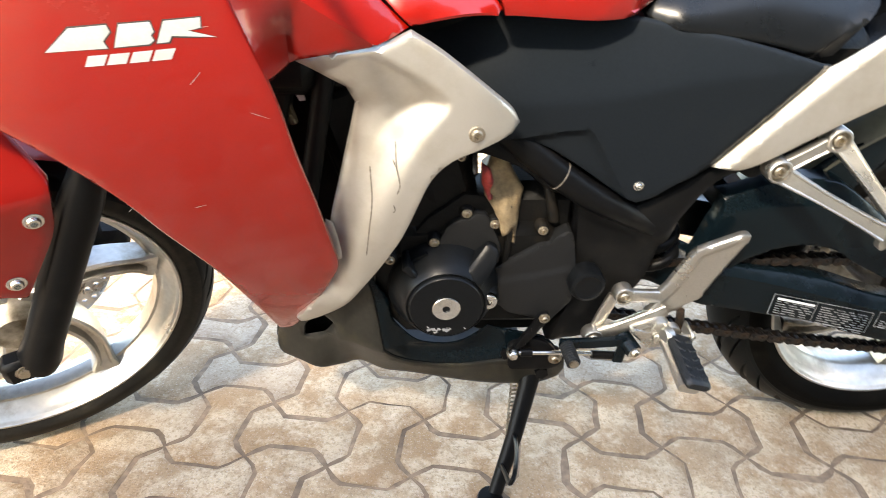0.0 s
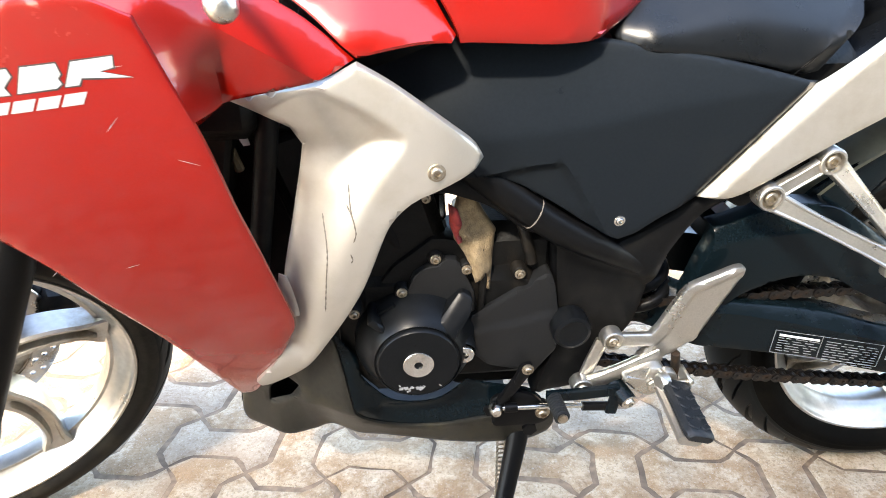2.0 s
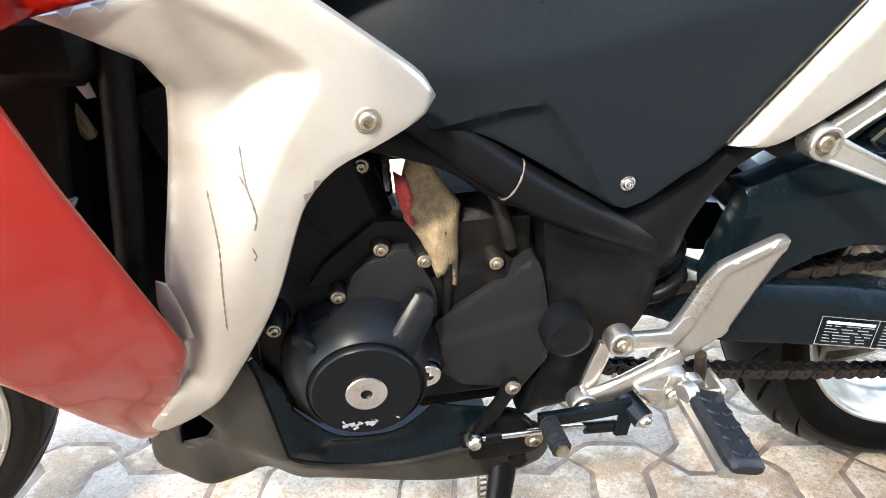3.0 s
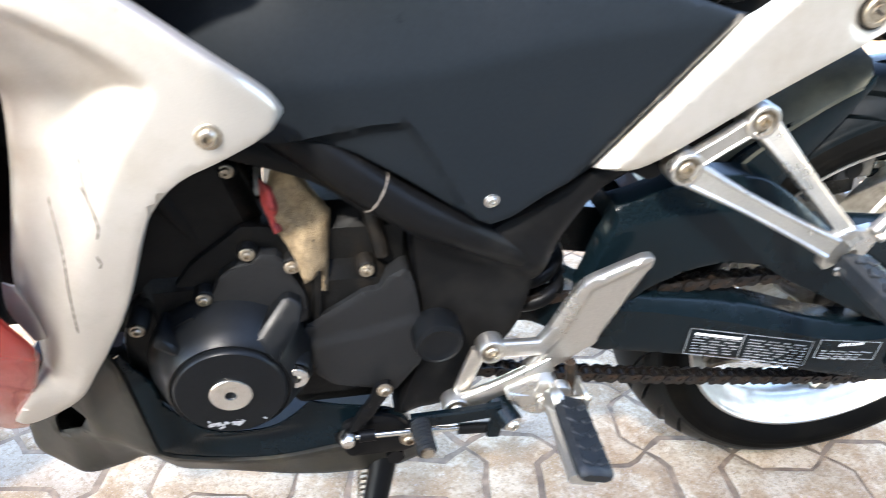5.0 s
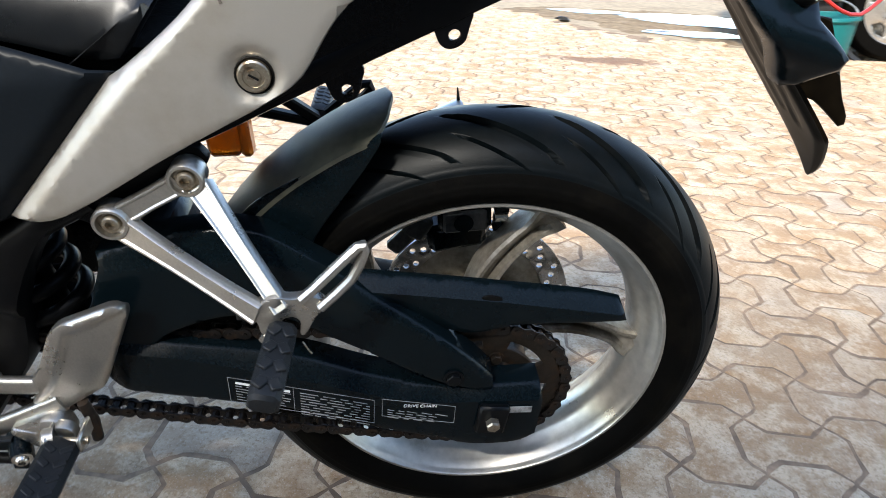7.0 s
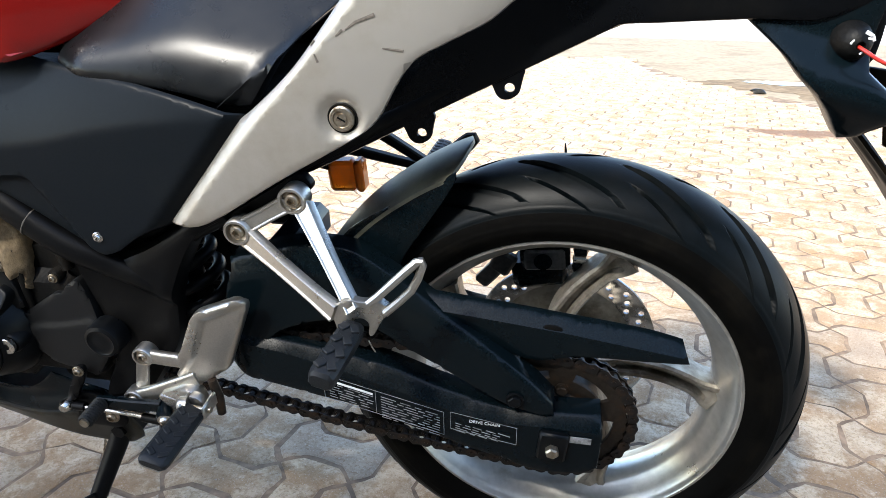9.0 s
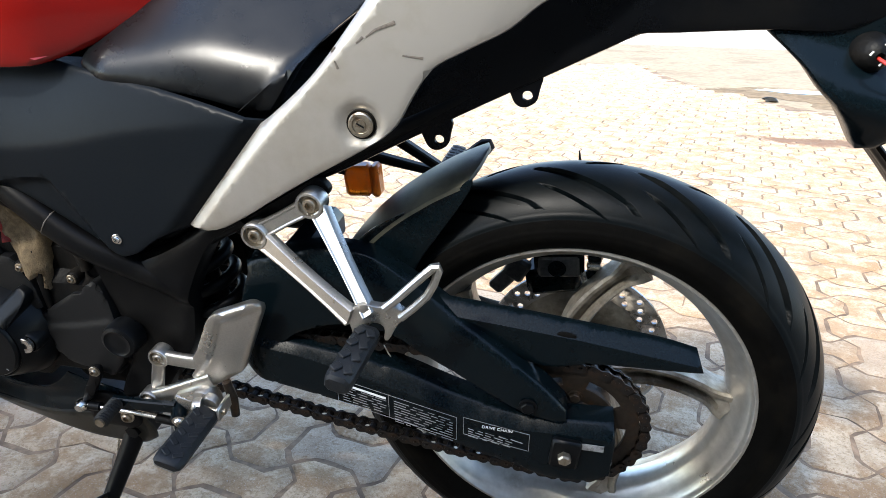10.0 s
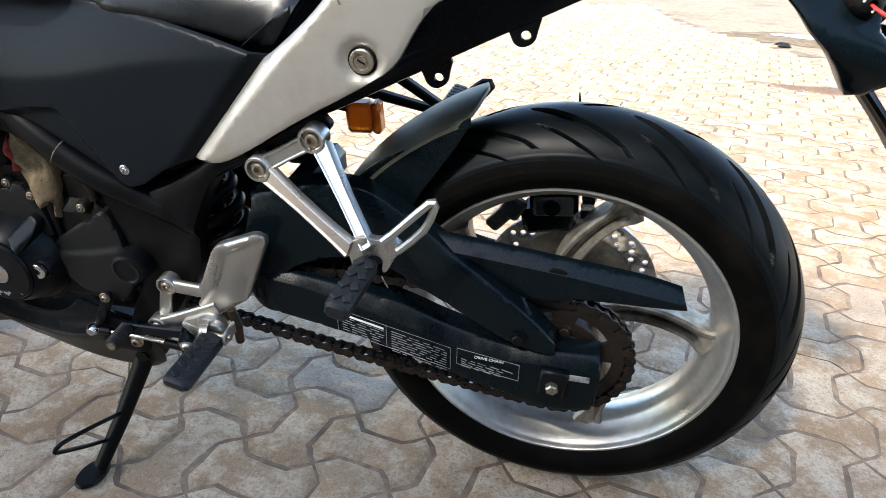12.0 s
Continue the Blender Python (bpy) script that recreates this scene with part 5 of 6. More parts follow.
part("shock_spring", sweep([sh0 + d * (i / 170) + (du * math.cos(i * 0.26) + dv * math.sin(i * 0.26)) * 0.033 for i in range(171)], 0.0088, 10), FRAMEBLK, bike, "black coil spring of the rear shock")
part("shock_body", sweep([sh0, sh0 + d * 0.5, sh0 + d * 0.52, sh1], [0.018, 0.018, 0.012, 0.012], 14), CAVITY, bike)

# wheels
def tyre_geo(R, half, bead, n, m, grooves):
    """A round-shouldered tyre with cut grooves. bead: the radius where it meets the rim."""
    rad = R - bead
    prof = []
    cols = [radians(a) for a in (-128, -116, -106, -97)] + [radians(-90 + 180 * j / m) for j in range(m + 1)] + [radians(a) for a in (97, 106, 116, 128)]
    for a in cols:
        if abs(a) <= math.pi / 2:
            prof.append((math.sin(a) * half, R - 0.74 * rad + math.cos(a) * 0.74 * rad, abs(a) / (math.pi / 2)))
        else:
            prof.append((math.copysign(half * (1 - 0.42 * (abs(a) - math.pi / 2) ** 1.4), a), R - 0.74 * rad + math.cos(a) * 0.44 * rad, 9.0))
    ang = np.linspace(0, 2 * math.pi, n, endpoint=False)
    T = np.array([min(1.0, p[2]) for p in prof])
    lead = 0.20 * (1 - T) ** 1.1 / R          # the rows of the mesh slant with the grooves
    depth = np.zeros((n, len(prof)))
    per = 2 * math.pi * R / max(1, grooves)
    s = ang * R
    for j, (y, r, t) in enumerate(prof):
        for off, w, t0, t1 in ((0.0, 0.0125, 0.03, 0.62), (0.47, 0.0045, 0.34, 0.72)):
            if not grooves or not t0 < t < t1:
                continue
            ph = (s - off * per - (0.5 * per if y > 0 else 0.0)) % per
            gap = np.minimum(ph, per - ph) * 0.5
            fade = min(1.0, (t - t0) / 0.05, 0.35 + (t1 - t) / 0.16)
            depth[:, j] = np.maximum(depth[:, j], 0.0065 * np.clip((w * 0.5 * fade - gap) / 0.0006 + 0.5, 0, 1))
    Y = np.array([p[0] for p in prof])
    rr = np.array([p[1] for p in prof])[None, :] - depth
    ridge = np.array([0.0007 if min(abs(p[2] - 0.74), abs(p[2] - 0.93)) < 0.012 else 0.0 for p in prof])
    rr, Y = rr + 0.5 * ridge[None, :], Y + ridge * np.sign(Y)
    A = ang[:, None] + lead[None, :]
    V = np.stack([np.cos(A) * rr, np.broadcast_to(Y, rr.shape) * (1 - depth * 7), np.sin(A) * rr], -1).reshape(-1, 3)
    k = len(prof)
    V = V.tolist()
    wide = [j for j in range(k) if prof[j][2] <= 0.80]
    lo, hi = wide[0], wide[-1]

    def strip(j0, j1):
        W = [V[i * k + j] for i in range(n) for j in range(j0, j1 + 1)]
        c = j1 - j0 + 1
        return W, [(i * c + j, ((i + 1) % n) * c + j, ((i + 1) % n) * c + j + 1, i * c + j + 1) for i in range(n) for j in range(c - 1)]

    return strip(lo, hi), join(strip(0, lo), strip(hi, k - 1))


def rim_geo(w, R=0.2325):
    p = [(R, -w), (R - 0.002, -w - 0.003), (R - 0.0055, -w - 0.0032), (R - 0.0072, -w - 0.001), (R - 0.0078, -w + 0.003), (R - 0.0100, -w + 0.006), (R - 0.0165, -w + 0.016), (R - 0.0185, -w + 0.022), (R - 0.027, -w + 0.032), (R - 0.032, -w * 0.30), (R - 0.033, 0.0)]
    p += [(r, -y) for r, y in reversed(p[:-1])]
    p += [(R - 0.004, w - 0.008), (R - 0.016, w * 0.45), (R - 0.018, -w * 0.45), (R - 0.004, -w + 0.008)]
    return lathe(p, (0, 0, 0), (0, 1, 0), 96, closed=True)


def spoke_geo(a, R=0.206, y0=-0.034, y1=0.010):
    """A swept cast spoke with a sunk channel along its outer face, flaring at the rim."""
    rows = []
    for t in [i / 16 for i in range(17)]:
        r = 0.040 + (R - 0.040) * t
        w = 0.0165 - 0.003 * t + 0.010 * smoothstep(0.82, 1.0, t) + 0.008 * smoothstep(0.2, 0.0, t)
        yo = y0 + 0.010 * t
        dish = 0.014 * smoothstep(0.10, 0.3, t) * smoothstep(1.0, 0.86, t)
        th = a + radians(38) * (1 - t) ** 1.15
        rows.append((r, th, [(-w, yo + 0.004), (-w + 0.003, yo), (-w * 0.50, yo + 0.001), (-w * 0.28, yo + dish), (w * 0.28, yo + dish), (w * 0.50, yo + 0.001), (w - 0.003, yo), (w, yo + 0.004), (w * 0.8, y1 + 0.01), (-w * 0.8, y1 + 0.01)]))
    V, F, n = [], [], 10
    ctr = [Vector((r * math.cos(th), r * math.sin(th))) for r, th, _ in rows]
    for i, (r, th, sec) in enumerate(rows):
        d = (ctr[min(i + 1, len(ctr) - 1)] - ctr[max(i - 1, 0)]).normalized()
        for s, y in sec:
            V.append((ctr[i].x - d.y * s, y, ctr[i].y + d.x * s))
    for i in range(len(rows) - 1):
        for s in range(n):
            t = (s + 1) % n
            F.append((i * n + s, i * n + t, (i + 1) * n + t, (i + 1) * n + s))
    F += [tuple(range(n)), tuple((len(rows) - 1) * n + s for s in reversed(range(n)))]
    return V, F


def disc_geo(R, r, y, holes_r, count):
    holes = [ring2d(0, 0, r, 40)]
    for k in range(count):
        for q, hr in enumerate(holes_r):
            a = 2 * math.pi * (k + 0.33 * q) / count
            holes.append(ring2d(hr * math.cos(a), hr * math.sin(a), 0.0042, 8))
    return shell(ring2d(0, 0, R, 64), lambda x, z: y, 0.0045, 0.0006, 0.03, holes)


def wheel(name, m, w, R, half, spokes_at, grooves, n, label, side, rim_r=0.2325, wall=None):
    rim = part(name, rim_geo(w, rim_r), WHEEL, bike, label)
    rim.matrix_local = m
    tread, walls = tyre_geo(R, half, rim_r - 0.0035, n, 84 if grooves > 15 else 40, grooves)
    tyre = part("tyre", walls, wall or SIDEWALL, rim, "black road tyre with a brown-black dusty sidewall", sharp=60)
    part("tread", tread, RUBBER, tyre, "black tread with swept grooves, sky sheen tinted in as blue", sharp=60)
    for k in range(5):
        part("spoke", spoke_geo(radians(spokes_at + 72 * k), rim_r - 0.0265), DIRTY_WHEEL if side else WHEEL, rim)
    part("hub", lathe([(0.0, -0.055), (0.030, -0.055), (0.034, -0.050), (0.046, -0.034), (0.050, -0.02), (0.050, 0.03), (0.036, 0.05), (0.0, 0.05)], (0, 0, 0), (0, 1, 0), 40), DIRTY_WHEEL, rim)
    return rim


rear = wheel("rear_wheel", Matrix.Translation((0.002, 0.011, 0.316)) @ Matrix.Rotation(radians(-1.8), 4, "Z"), 0.055, 0.318, 0.071, -1.5, 16, 1760, "silver five-spoke rear wheel with a dusty tyre", True, 0.2355)
part("brake_disc", disc_geo(0.133, 0.098, 0.066, (0.106, 0.1145, 0.123), 20), DISC, rear, "drilled steel brake disc")
part("disc_carrier", lathe([(0.100, 0.0655), (0.098, 0.069), (0.088, 0.064), (0.050, 0.058), (0.045, 0.05)], (0, 0, 0), (0, 1, 0), 32), DIRTY_WHEEL, rear)


def sprocket_geo():
    n, pts = 37, []
    for k in range(n):
        for f, r in ((0.0, 0.0885), (0.25, 0.0895), (0.45, 0.0975), (0.55, 0.0975), (0.75, 0.0895)):
            a = 2 * math.pi * (k + f) / n
            pts.append(Vector((r * math.cos(a), r * math.sin(a))))
    holes = [ring2d(0, 0, 0.034, 24)]
    for k in range(5):
        a0 = 2 * math.pi * k / 5 + 0.5
        arc = [a0 + 0.78 * t / 8 for t in range(9)]
        holes.append([Vector((0.073 * math.cos(a), 0.073 * math.sin(a))) for a in arc] + [Vector((0.061 * math.cos(a), 0.061 * math.sin(a))) for a in reversed(arc)])
    return shell(pts, lambda x, z: -0.099, 0.006, 0.0008, 0.02, holes)


part("rear_sprocket", sprocket_geo(), RUSTY, rear, "rusty slotted rear sprocket")
part("sprocket_carrier", lathe([(0.0, -0.111), (0.026, -0.111), (0.030, -0.106), (0.052, -0.092), (0.054, -0.06), (0.045, -0.03)], (0, 0, 0), (0, 1, 0), 32), RUSTY, rear)
for k in range(5):
    a = 2 * math.pi * k / 5 + 0.2
    part("sprocket_nut", hexhead((0.047 * math.cos(a), -0.101, 0.047 * math.sin(a)), 0.007), RUSTY, rear)
ALLOY_GREY = material("grey_caliper_alloy", (0.10, 0.105, 0.112), 0.34, 0.7, 0.2, 200, (0.04, 0.036, 0.03), 30, 0.56, bump=0.1, bump_scale=900)
caliper = part("rear_caliper", join(box((-0.030, 0.050, 0.487), (0.066, 0.062, 0.036), 0.006, Matrix.Rotation(radians(-6), 4, "Y")), box((-0.036, 0.056, 0.452), (0.074, 0.05, 0.040), 0.008, Matrix.Rotation(radians(-12), 4, "Y"))), GLOSSY, bike, "black rear brake caliper with bright pins")
part("caliper_cover", join(box((-0.030, 0.018, 0.486), (0.054, 0.006, 0.030), 0.003, Matrix.Rotation(radians(-6), 4, "Y")), box((-0.030, 0.040, 0.5055), (0.050, 0.044, 0.004), 0.0015, Matrix.Rotation(radians(-6), 4, "Y"))), ALLOY_GREY, caliper, "grey alloy caliper face")
part("cover_recess", lathe([(0.0, -0.001), (0.011, -0.001), (0.012, 0.001), (0.0, 0.001)], (-0.032, 0.0145, 0.485), (0, -1, 0), 20), GLOSSY, caliper)
for cz in (0.497, 0.484, 0.472):
    part("pin_boot", lathe([(0.0, -0.012), (0.0075, -0.010), (0.0085, -0.006), (0.0075, -0.003), (0.0085, 0.0), (0.0075, 0.003), (0.0085, 0.006), (0.0, 0.009)], (0.018, 0.033, cz), (1, 0, 0.05), 14), GLOSSY if cz != 0.484 else CHROME, caliper)
part("hose_bracket", join(box((-0.086, 0.036, 0.468), (0.030, 0.016, 0.034), 0.004, Matrix.Rotation(radians(28), 4, "Y")), box((-0.106, 0.036, 0.446), (0.022, 0.014, 0.036), 0.004, Matrix.Rotation(radians(40), 4, "Y"))), ALLOY_GREY, caliper, "grey alloy bracket")
part("brake_hose", sweep(curve3([(-0.075, 0.04, 0.498), (-0.11, 0.045, 0.492), (-0.16, 0.05, 0.470), (-0.20, 0.055, 0.462)]), 0.007, 10), CAVITY, caliper)

# steered front end
AXIS = Vector((math.sin(radians(25)), 0, math.cos(radians(25))))
STEER = Matrix.Translation((-1.4236, -0.0377, 0.294)) @ Matrix.Rotation(radians(30), 4, AXIS)
front = wheel("front_wheel", STEER, 0.046, 0.295, 0.056, 6, 14, 840, "silver five-spoke front wheel with a dusty tyre", False, wall=LIT_DUSTYWALL)
part("brake_disc", disc_geo(0.148, 0.110, 0.060, (0.120, 0.129, 0.138), 20), DISC, front, "drilled steel brake disc")
part("disc_carrier", lathe([(0.112, 0.058), (0.112, 0.062), (0.06, 0.055), (0.045, 0.045)], (0, 0, 0), (0, 1, 0), 32), DIRTY_WHEEL, front)
fork = part("front_fork", join(*[join(sweep([Vector((0.012, s * 0.102, -0.02)) + AXIS * t for t in (0.0, 0.02, 0.05, 0.30, 0.34, 0.60)], [0.026, 0.029, 0.026, 0.0265, 0.022, 0.022], 20),
                                       box((0.0, s * 0.102, -0.012), (0.062, 0.034, 0.045), 0.008)) for s in (-1, 1)]), FRAMEBLK, bike, "brown-black front fork legs")
fork.matrix_local = STEER
part("pinch_bolt", hexhead((-0.004, -0.119, -0.008), 0.009), BOLT, fork)
FENDER_LINE = [(-0.06, 0.31), (0.04, 0.335), (0.086, 0.353), (0.100, 0.326), (0.114, 0.300), (0.110, 0.273), (0.101, 0.231), (0.072, 0.178), (0.043, 0.129), (0.024, 0.140), (-0.03, 0.16), (-0.05, 0.22)]
fender = part("front_fender", join(shell(outline(FENDER_LINE), lambda x, z: -0.122 + 0.9 * max(0, z - 0.285), 0.006, 0.006, 0.012), mirrored(shell(outline(FENDER_LINE, 0.03), lambda x, z: -0.122 + 0.9 * max(0, z - 0.285), 0.006, 0.006, 0.03)),
                                   loft([(0.325 * math.cos(a), 0, 0.325 * math.sin(a)) for a in [radians(60 + 90 * k / 20) for k in range(21)]], [(-0.062, -0.012), (-0.045, 0.0), (0.0, 0.006), (0.045, 0.0), (0.062, -0.012), (0.045, -0.004), (0.0, 0.002), (-0.045, -0.004)], (0.0001, 0, 1))), RED, bike, "glossy red front mudguard")
fender.matrix_local = STEER
part("screw", bolt((0.084, -0.1225, 0.255), 0.008), CHROME, fender)
part("screw", bolt((0.039, -0.1225, 0.165), 0.008), CHROME, fender)
fcal = part("front_caliper", join(box((0.150, 0.075, 0.0), (0.055, 0.07, 0.10), 0.012, Matrix.Rotation(radians(15), 4, "Y")), box((0.12, 0.085, 0.03), (0.05, 0.04, 0.06), 0.01)), CAVITY, bike, "dark front brake caliper")
fcal.matrix_local = STEER

# chain: links of their own along a loop round both sprockets
CH_Y, PITCH = -0.0855, 0.015875
Rr, Rf = 0.0935, 0.036
c0, c1 = Vector((0.002, 0.316)), Vector((-0.640, 0.372))
ax = (c1 - c0)
phi, gam = math.atan2(ax.y, ax.x), math.acos((Rr - Rf) / ax.length)
loop = []
for i in range(41):
    a = phi + gam + (2 * math.pi - 2 * gam) * i / 40
    loop.append(c0 + Vector((math.cos(a), math.sin(a))) * Rr)
for i in range(1, 30):
    a = phi - gam
    p, q = c0 + Vector((math.cos(a), math.sin(a))) * Rr, c1 + Vector((math.cos(a), math.sin(a))) * Rf
    sag = 0.010 * math.sin(math.pi * i / 30)
    pt = p.lerp(q, i / 30)
    loop.append(Vector((pt.x, pt.y - (sag if a > -9 and p.y < c0.y else 0.0))))
for i in range(21):
    a = phi - gam + 2 * gam * i / 20
    loop.append(c1 + Vector((math.cos(a), math.sin(a))) * Rf)
for i in range(1, 30):
    a = phi + gam
    p, q = c1 + Vector((math.cos(a), math.sin(a))) * Rf, c0 + Vector((math.cos(a), math.sin(a))) * Rr
    sag = 0.010 * math.sin(math.pi * i / 30)
    pt = p.lerp(q, i / 30)
    loop.append(Vector((pt.x, pt.y - (sag if p.y < c1.y else 0.0))))
total = sum((loop[(i + 1) % len(loop)] - loop[i]).length for i in range(len(loop)))
count = int(total / PITCH) // 2 * 2
step = total / count
joints, k, acc = [], 0, 0.0
for i in range(count):
    want = i * step
    while acc + (loop[(k + 1) % len(loop)] - loop[k % len(loop)]).length < want:
        acc += (loop[(k + 1) % len(loop)] - loop[k % len(loop)]).length
        k += 1
    a, b = loop[k % len(loop)], loop[(k + 1) % len(loop)]
    joints.append(a.lerp(b, (want - acc) / max(1e-9, (b - a).length)))


def side_plate(y, t, big):
    pts = []
    for i in range(10):
        a = math.pi / 2 + math.pi * i / 9
        pts.append((-PITCH / 2 + big * math.cos(a), big * math.sin(a)))
    for i in range(10):
        a = -math.pi / 2 + math.pi * i / 9
        pts.append((PITCH / 2 + big * math.cos(a), big * math.sin(a)))
    pts.insert(10, (0.0, -big * 0.72))
    pts.append((0.0, big * 0.72))
    n = len(pts)
    V = [(x, y, z) for x, z in pts] + [(x, y + t, z) for x, z in pts]
    return V, [tuple(range(n)), tuple(reversed(range(n, 2 * n)))] + [(i, (i + 1) % n, (i + 1) % n + n, i + n) for i in range(n)]


outer = mesh_of("chain_link", join(side_plate(-0.0090, 0.0018, 0.0073), side_plate(0.0072, 0.0018, 0.0073), *[lathe([(0.0, 0.0105), (0.0026, 0.0105), (0.0026, -0.0105), (0.0, -0.0105)], (s * PITCH / 2, 0, 0), (0, 1, 0), 8) for s in (-1, 1)]), CHAIN)
inner = mesh_of("chain_link", join(side_plate(-0.0065, 0.0018, 0.0069), side_plate(0.0047, 0.0018, 0.0069), *[lathe([(0.0051, 0.005), (0.0051, -0.005)], (s * PITCH / 2, 0, 0), (0, 1, 0), 8) for s in (-1, 1)]), CHAIN)
chain = new("drive_chain")
chain.parent = bike
tagged(chain, "greasy, rust-tinted drive chain")
for i in range(count):
    a, b = joints[i], joints[(i + 1) % count]
    ob = new("chain_link", outer if i % 2 else inner)
    ob.parent = chain
    mid = (a + b) / 2
    ob.matrix_local = Matrix.Translation((mid.x, CH_Y, mid.y)) @ Matrix.Rotation(-math.atan2(b.y - a.y, b.x - a.x), 4, "Y")

# rider's footrest plate
HEEL = [(-0.490, 0.391), (-0.480, 0.404), (-0.456, 0.457), (-0.446, 0.467), (-0.391, 0.491), (-0.381, 0.488), (-0.378, 0.478), (-0.421, 0.376), (-0.449, 0.357), (-0.470, 0.343), (-0.500, 0.336), (-0.496, 0.362), (-0.486, 0.376)]


def y_heel(x, z):
    d = -line_dist((x, z), [(-0.495, 0.372), (-0.475, 0.400), (-0.450, 0.463), (-0.392, 0.491)])
    return -0.1445 + 0.0045 * smoothstep(0.009, 0.015, d) + 0.05 * max(0.0, d - 0.015)


def arm(pts, w, t=0.012):
    sec = [(math.copysign(abs(math.cos(a)) ** 0.6, math.cos(a)), math.copysign(abs(math.sin(a)) ** 0.6, math.sin(a))) for a in [2 * math.pi * i / 16 for i in range(16)]]
    return loft(curve3(pts, 0.008), sec, (0, -1, 0), [(w, t / 2)] * len(curve3(pts, 0.008)))


plate_ = part("footrest_plate", shell(fillet(HEEL, 0.004), y_heel, 0.011, 0.0035, 0.0035), CAST, bike, "cast aluminium footrest plate with a heel guard")
part("upper_arm", arm([(-0.538, -0.139, 0.387), (-0.51, -0.139, 0.385), (-0.483, -0.139, 0.384)], 0.0100), CAST, plate_)
part("lower_arm", arm([(-0.570, -0.137, 0.311), (-0.545, -0.139, 0.321), (-0.505, -0.139, 0.340), (-0.468, -0.137, 0.357)], 0.0110), CAST, plate_)
part("link_web", arm([(-0.546, -0.130, 0.380), (-0.556, -0.129, 0.345), (-0.562, -0.129, 0.322)], 0.0090, 0.008), CAST, plate_)
for bx, bz in ((-0.537, 0.387), (-0.569, 0.311)):
    part("boss", lathe([(0.0145, 0.010), (0.0145, -0.006), (0.0132, -0.0085), (0.0110, -0.0085), (0.0105, -0.003), (0.0, -0.003)], (bx, -0.138, bz), (0, 1, 0), 24), CAST, plate_)
part("bolt", bolt((-0.537, -0.142, 0.387), 0.0070), BOLT, plate_)
part("bolt", bolt((-0.569, -0.142, 0.311), 0.0070), BOLT, plate_)
part("peg_lug", join(plate(fillet([(-0.524, 0.334), (-0.478, 0.352), (-0.462, 0.345), (-0.458, 0.318), (-0.476, 0.300), (-0.494, 0.304)], 0.006), -0.158, 0.022, 0.004, 0.02), plate(fillet([(-0.472, 0.350), (-0.452, 0.346), (-0.448, 0.316), (-0.466, 0.306)], 0.005), -0.166, 0.012, 0.003, 0.02)), CAST, plate_)
part("lug_bolt", lathe([(0.009, 0.0), (0.009, 0.004), (0.006, 0.006), (0.0, 0.006)], (-0.478, -0.159, 0.322), (0, -1, 0), 20), CAST, plate_)


def peg_geo(a, b, w, h, up, ridges, bold=1.0):
    a, b = Vector(a), Vector(b)
    d, up = (b - a).normalized(), Vector(up)
    up = (up - d * up.dot(d)).normalized()
    side = d.cross(up)
    L = (b - a).length
    rub = loft([a + d * t for t in (0.0, 0.004, 0.012, L - 0.010, L - 0.003, L)], rect(w, h, 0.005), up, [(0.8, 0.7), (0.95, 0.95), (1, 1), (1.04, 1.0), (0.98, 0.9), (0.8, 0.6)])
    m = Matrix((side, up, d)).transposed()
    lugs = []
    for i in range(ridges):
        p = a + d * (0.016 + (L - 0.03) * i / (ridges - 1)) + up * (h / 2)
        for s in (-1, 1):
            lugs.append(box(p + side * (s * w * 0.22), (w * 0.36, 0.0028 * bold, 0.007 * bold), 0.0010, m.to_4x4() @ Matrix.Rotation(radians(s * 32), 4, "Y")))
    return join(rub, *lugs)


foot_peg = part("foot_peg", peg_geo((-0.459, -0.172, 0.336), (-0.464, -0.268, 0.333), 0.036, 0.015, (0.25, 0.0, 1.0), 5), PEGRUB, bike, "ribbed black rubber foot peg on an aluminium base")
part("peg_base", loft([(-0.466, -0.160, 0.325), (-0.468, -0.20, 0.324), (-0.472, -0.260, 0.323)], rect(0.030, 0.014, 0.004), (0.2, 0, 1)), CAST, foot_peg, "cast aluminium peg base")

for dx in (-0.017, 0.015):
    part("peg_bracket", box((-0.456 + dx, -0.166, 0.338), (0.0045, 0.034, 0.020), 0.0018), CAST, foot_peg, "bright peg bracket")
part("bracket_lug", lathe([(0.0, 0.004), (0.010, 0.004), (0.012, 0.002), (0.012, -0.008), (0.0, -0.008)], (-0.476, -0.172, 0.338), (-1, -0.25, 0), 24), CAST, foot_peg, "rounded aluminium lug")
part("peg_stop", sweep([(-0.447, -0.140, 0.358), (-0.442, -0.140, 0.330), (-0.443, -0.140, 0.302)], [0.006, 0.0065, 0.006], 12), RUSTY, bike, "rust-brown stop behind the peg")
part("peg_pin", sweep([(-0.476, -0.174, 0.338), (-0.434, -0.174, 0.338)], 0.0040, 10), BOLT, foot_peg)

# gear shift
shift = part("shift_lever", join(loft([(-0.619, -0.150, 0.306), (-0.57, -0.152, 0.309), (-0.522, -0.152, 0.312)], rect(0.017, 0.009, 0.002), (0, -1, 0)), sweep([(-0.525, -0.135, 0.312), (-0.512, -0.165, 0.302)], 0.012, 16),
                                 loft([(-0.522, -0.150, 0.31), (-0.527, -0.150, 0.27)], rect(0.016, 0.007, 0.002), (0, -1, 0))), GLOSSY, bike, "black gear-shift lever with linkage rod")
shift_peg = part("shift_peg", sweep([(-0.611, -0.158, 0.309), (-0.609, -0.194, 0.309)], 0.0085, 16), PEGRUB, shift, "ribbed rubber shift peg")
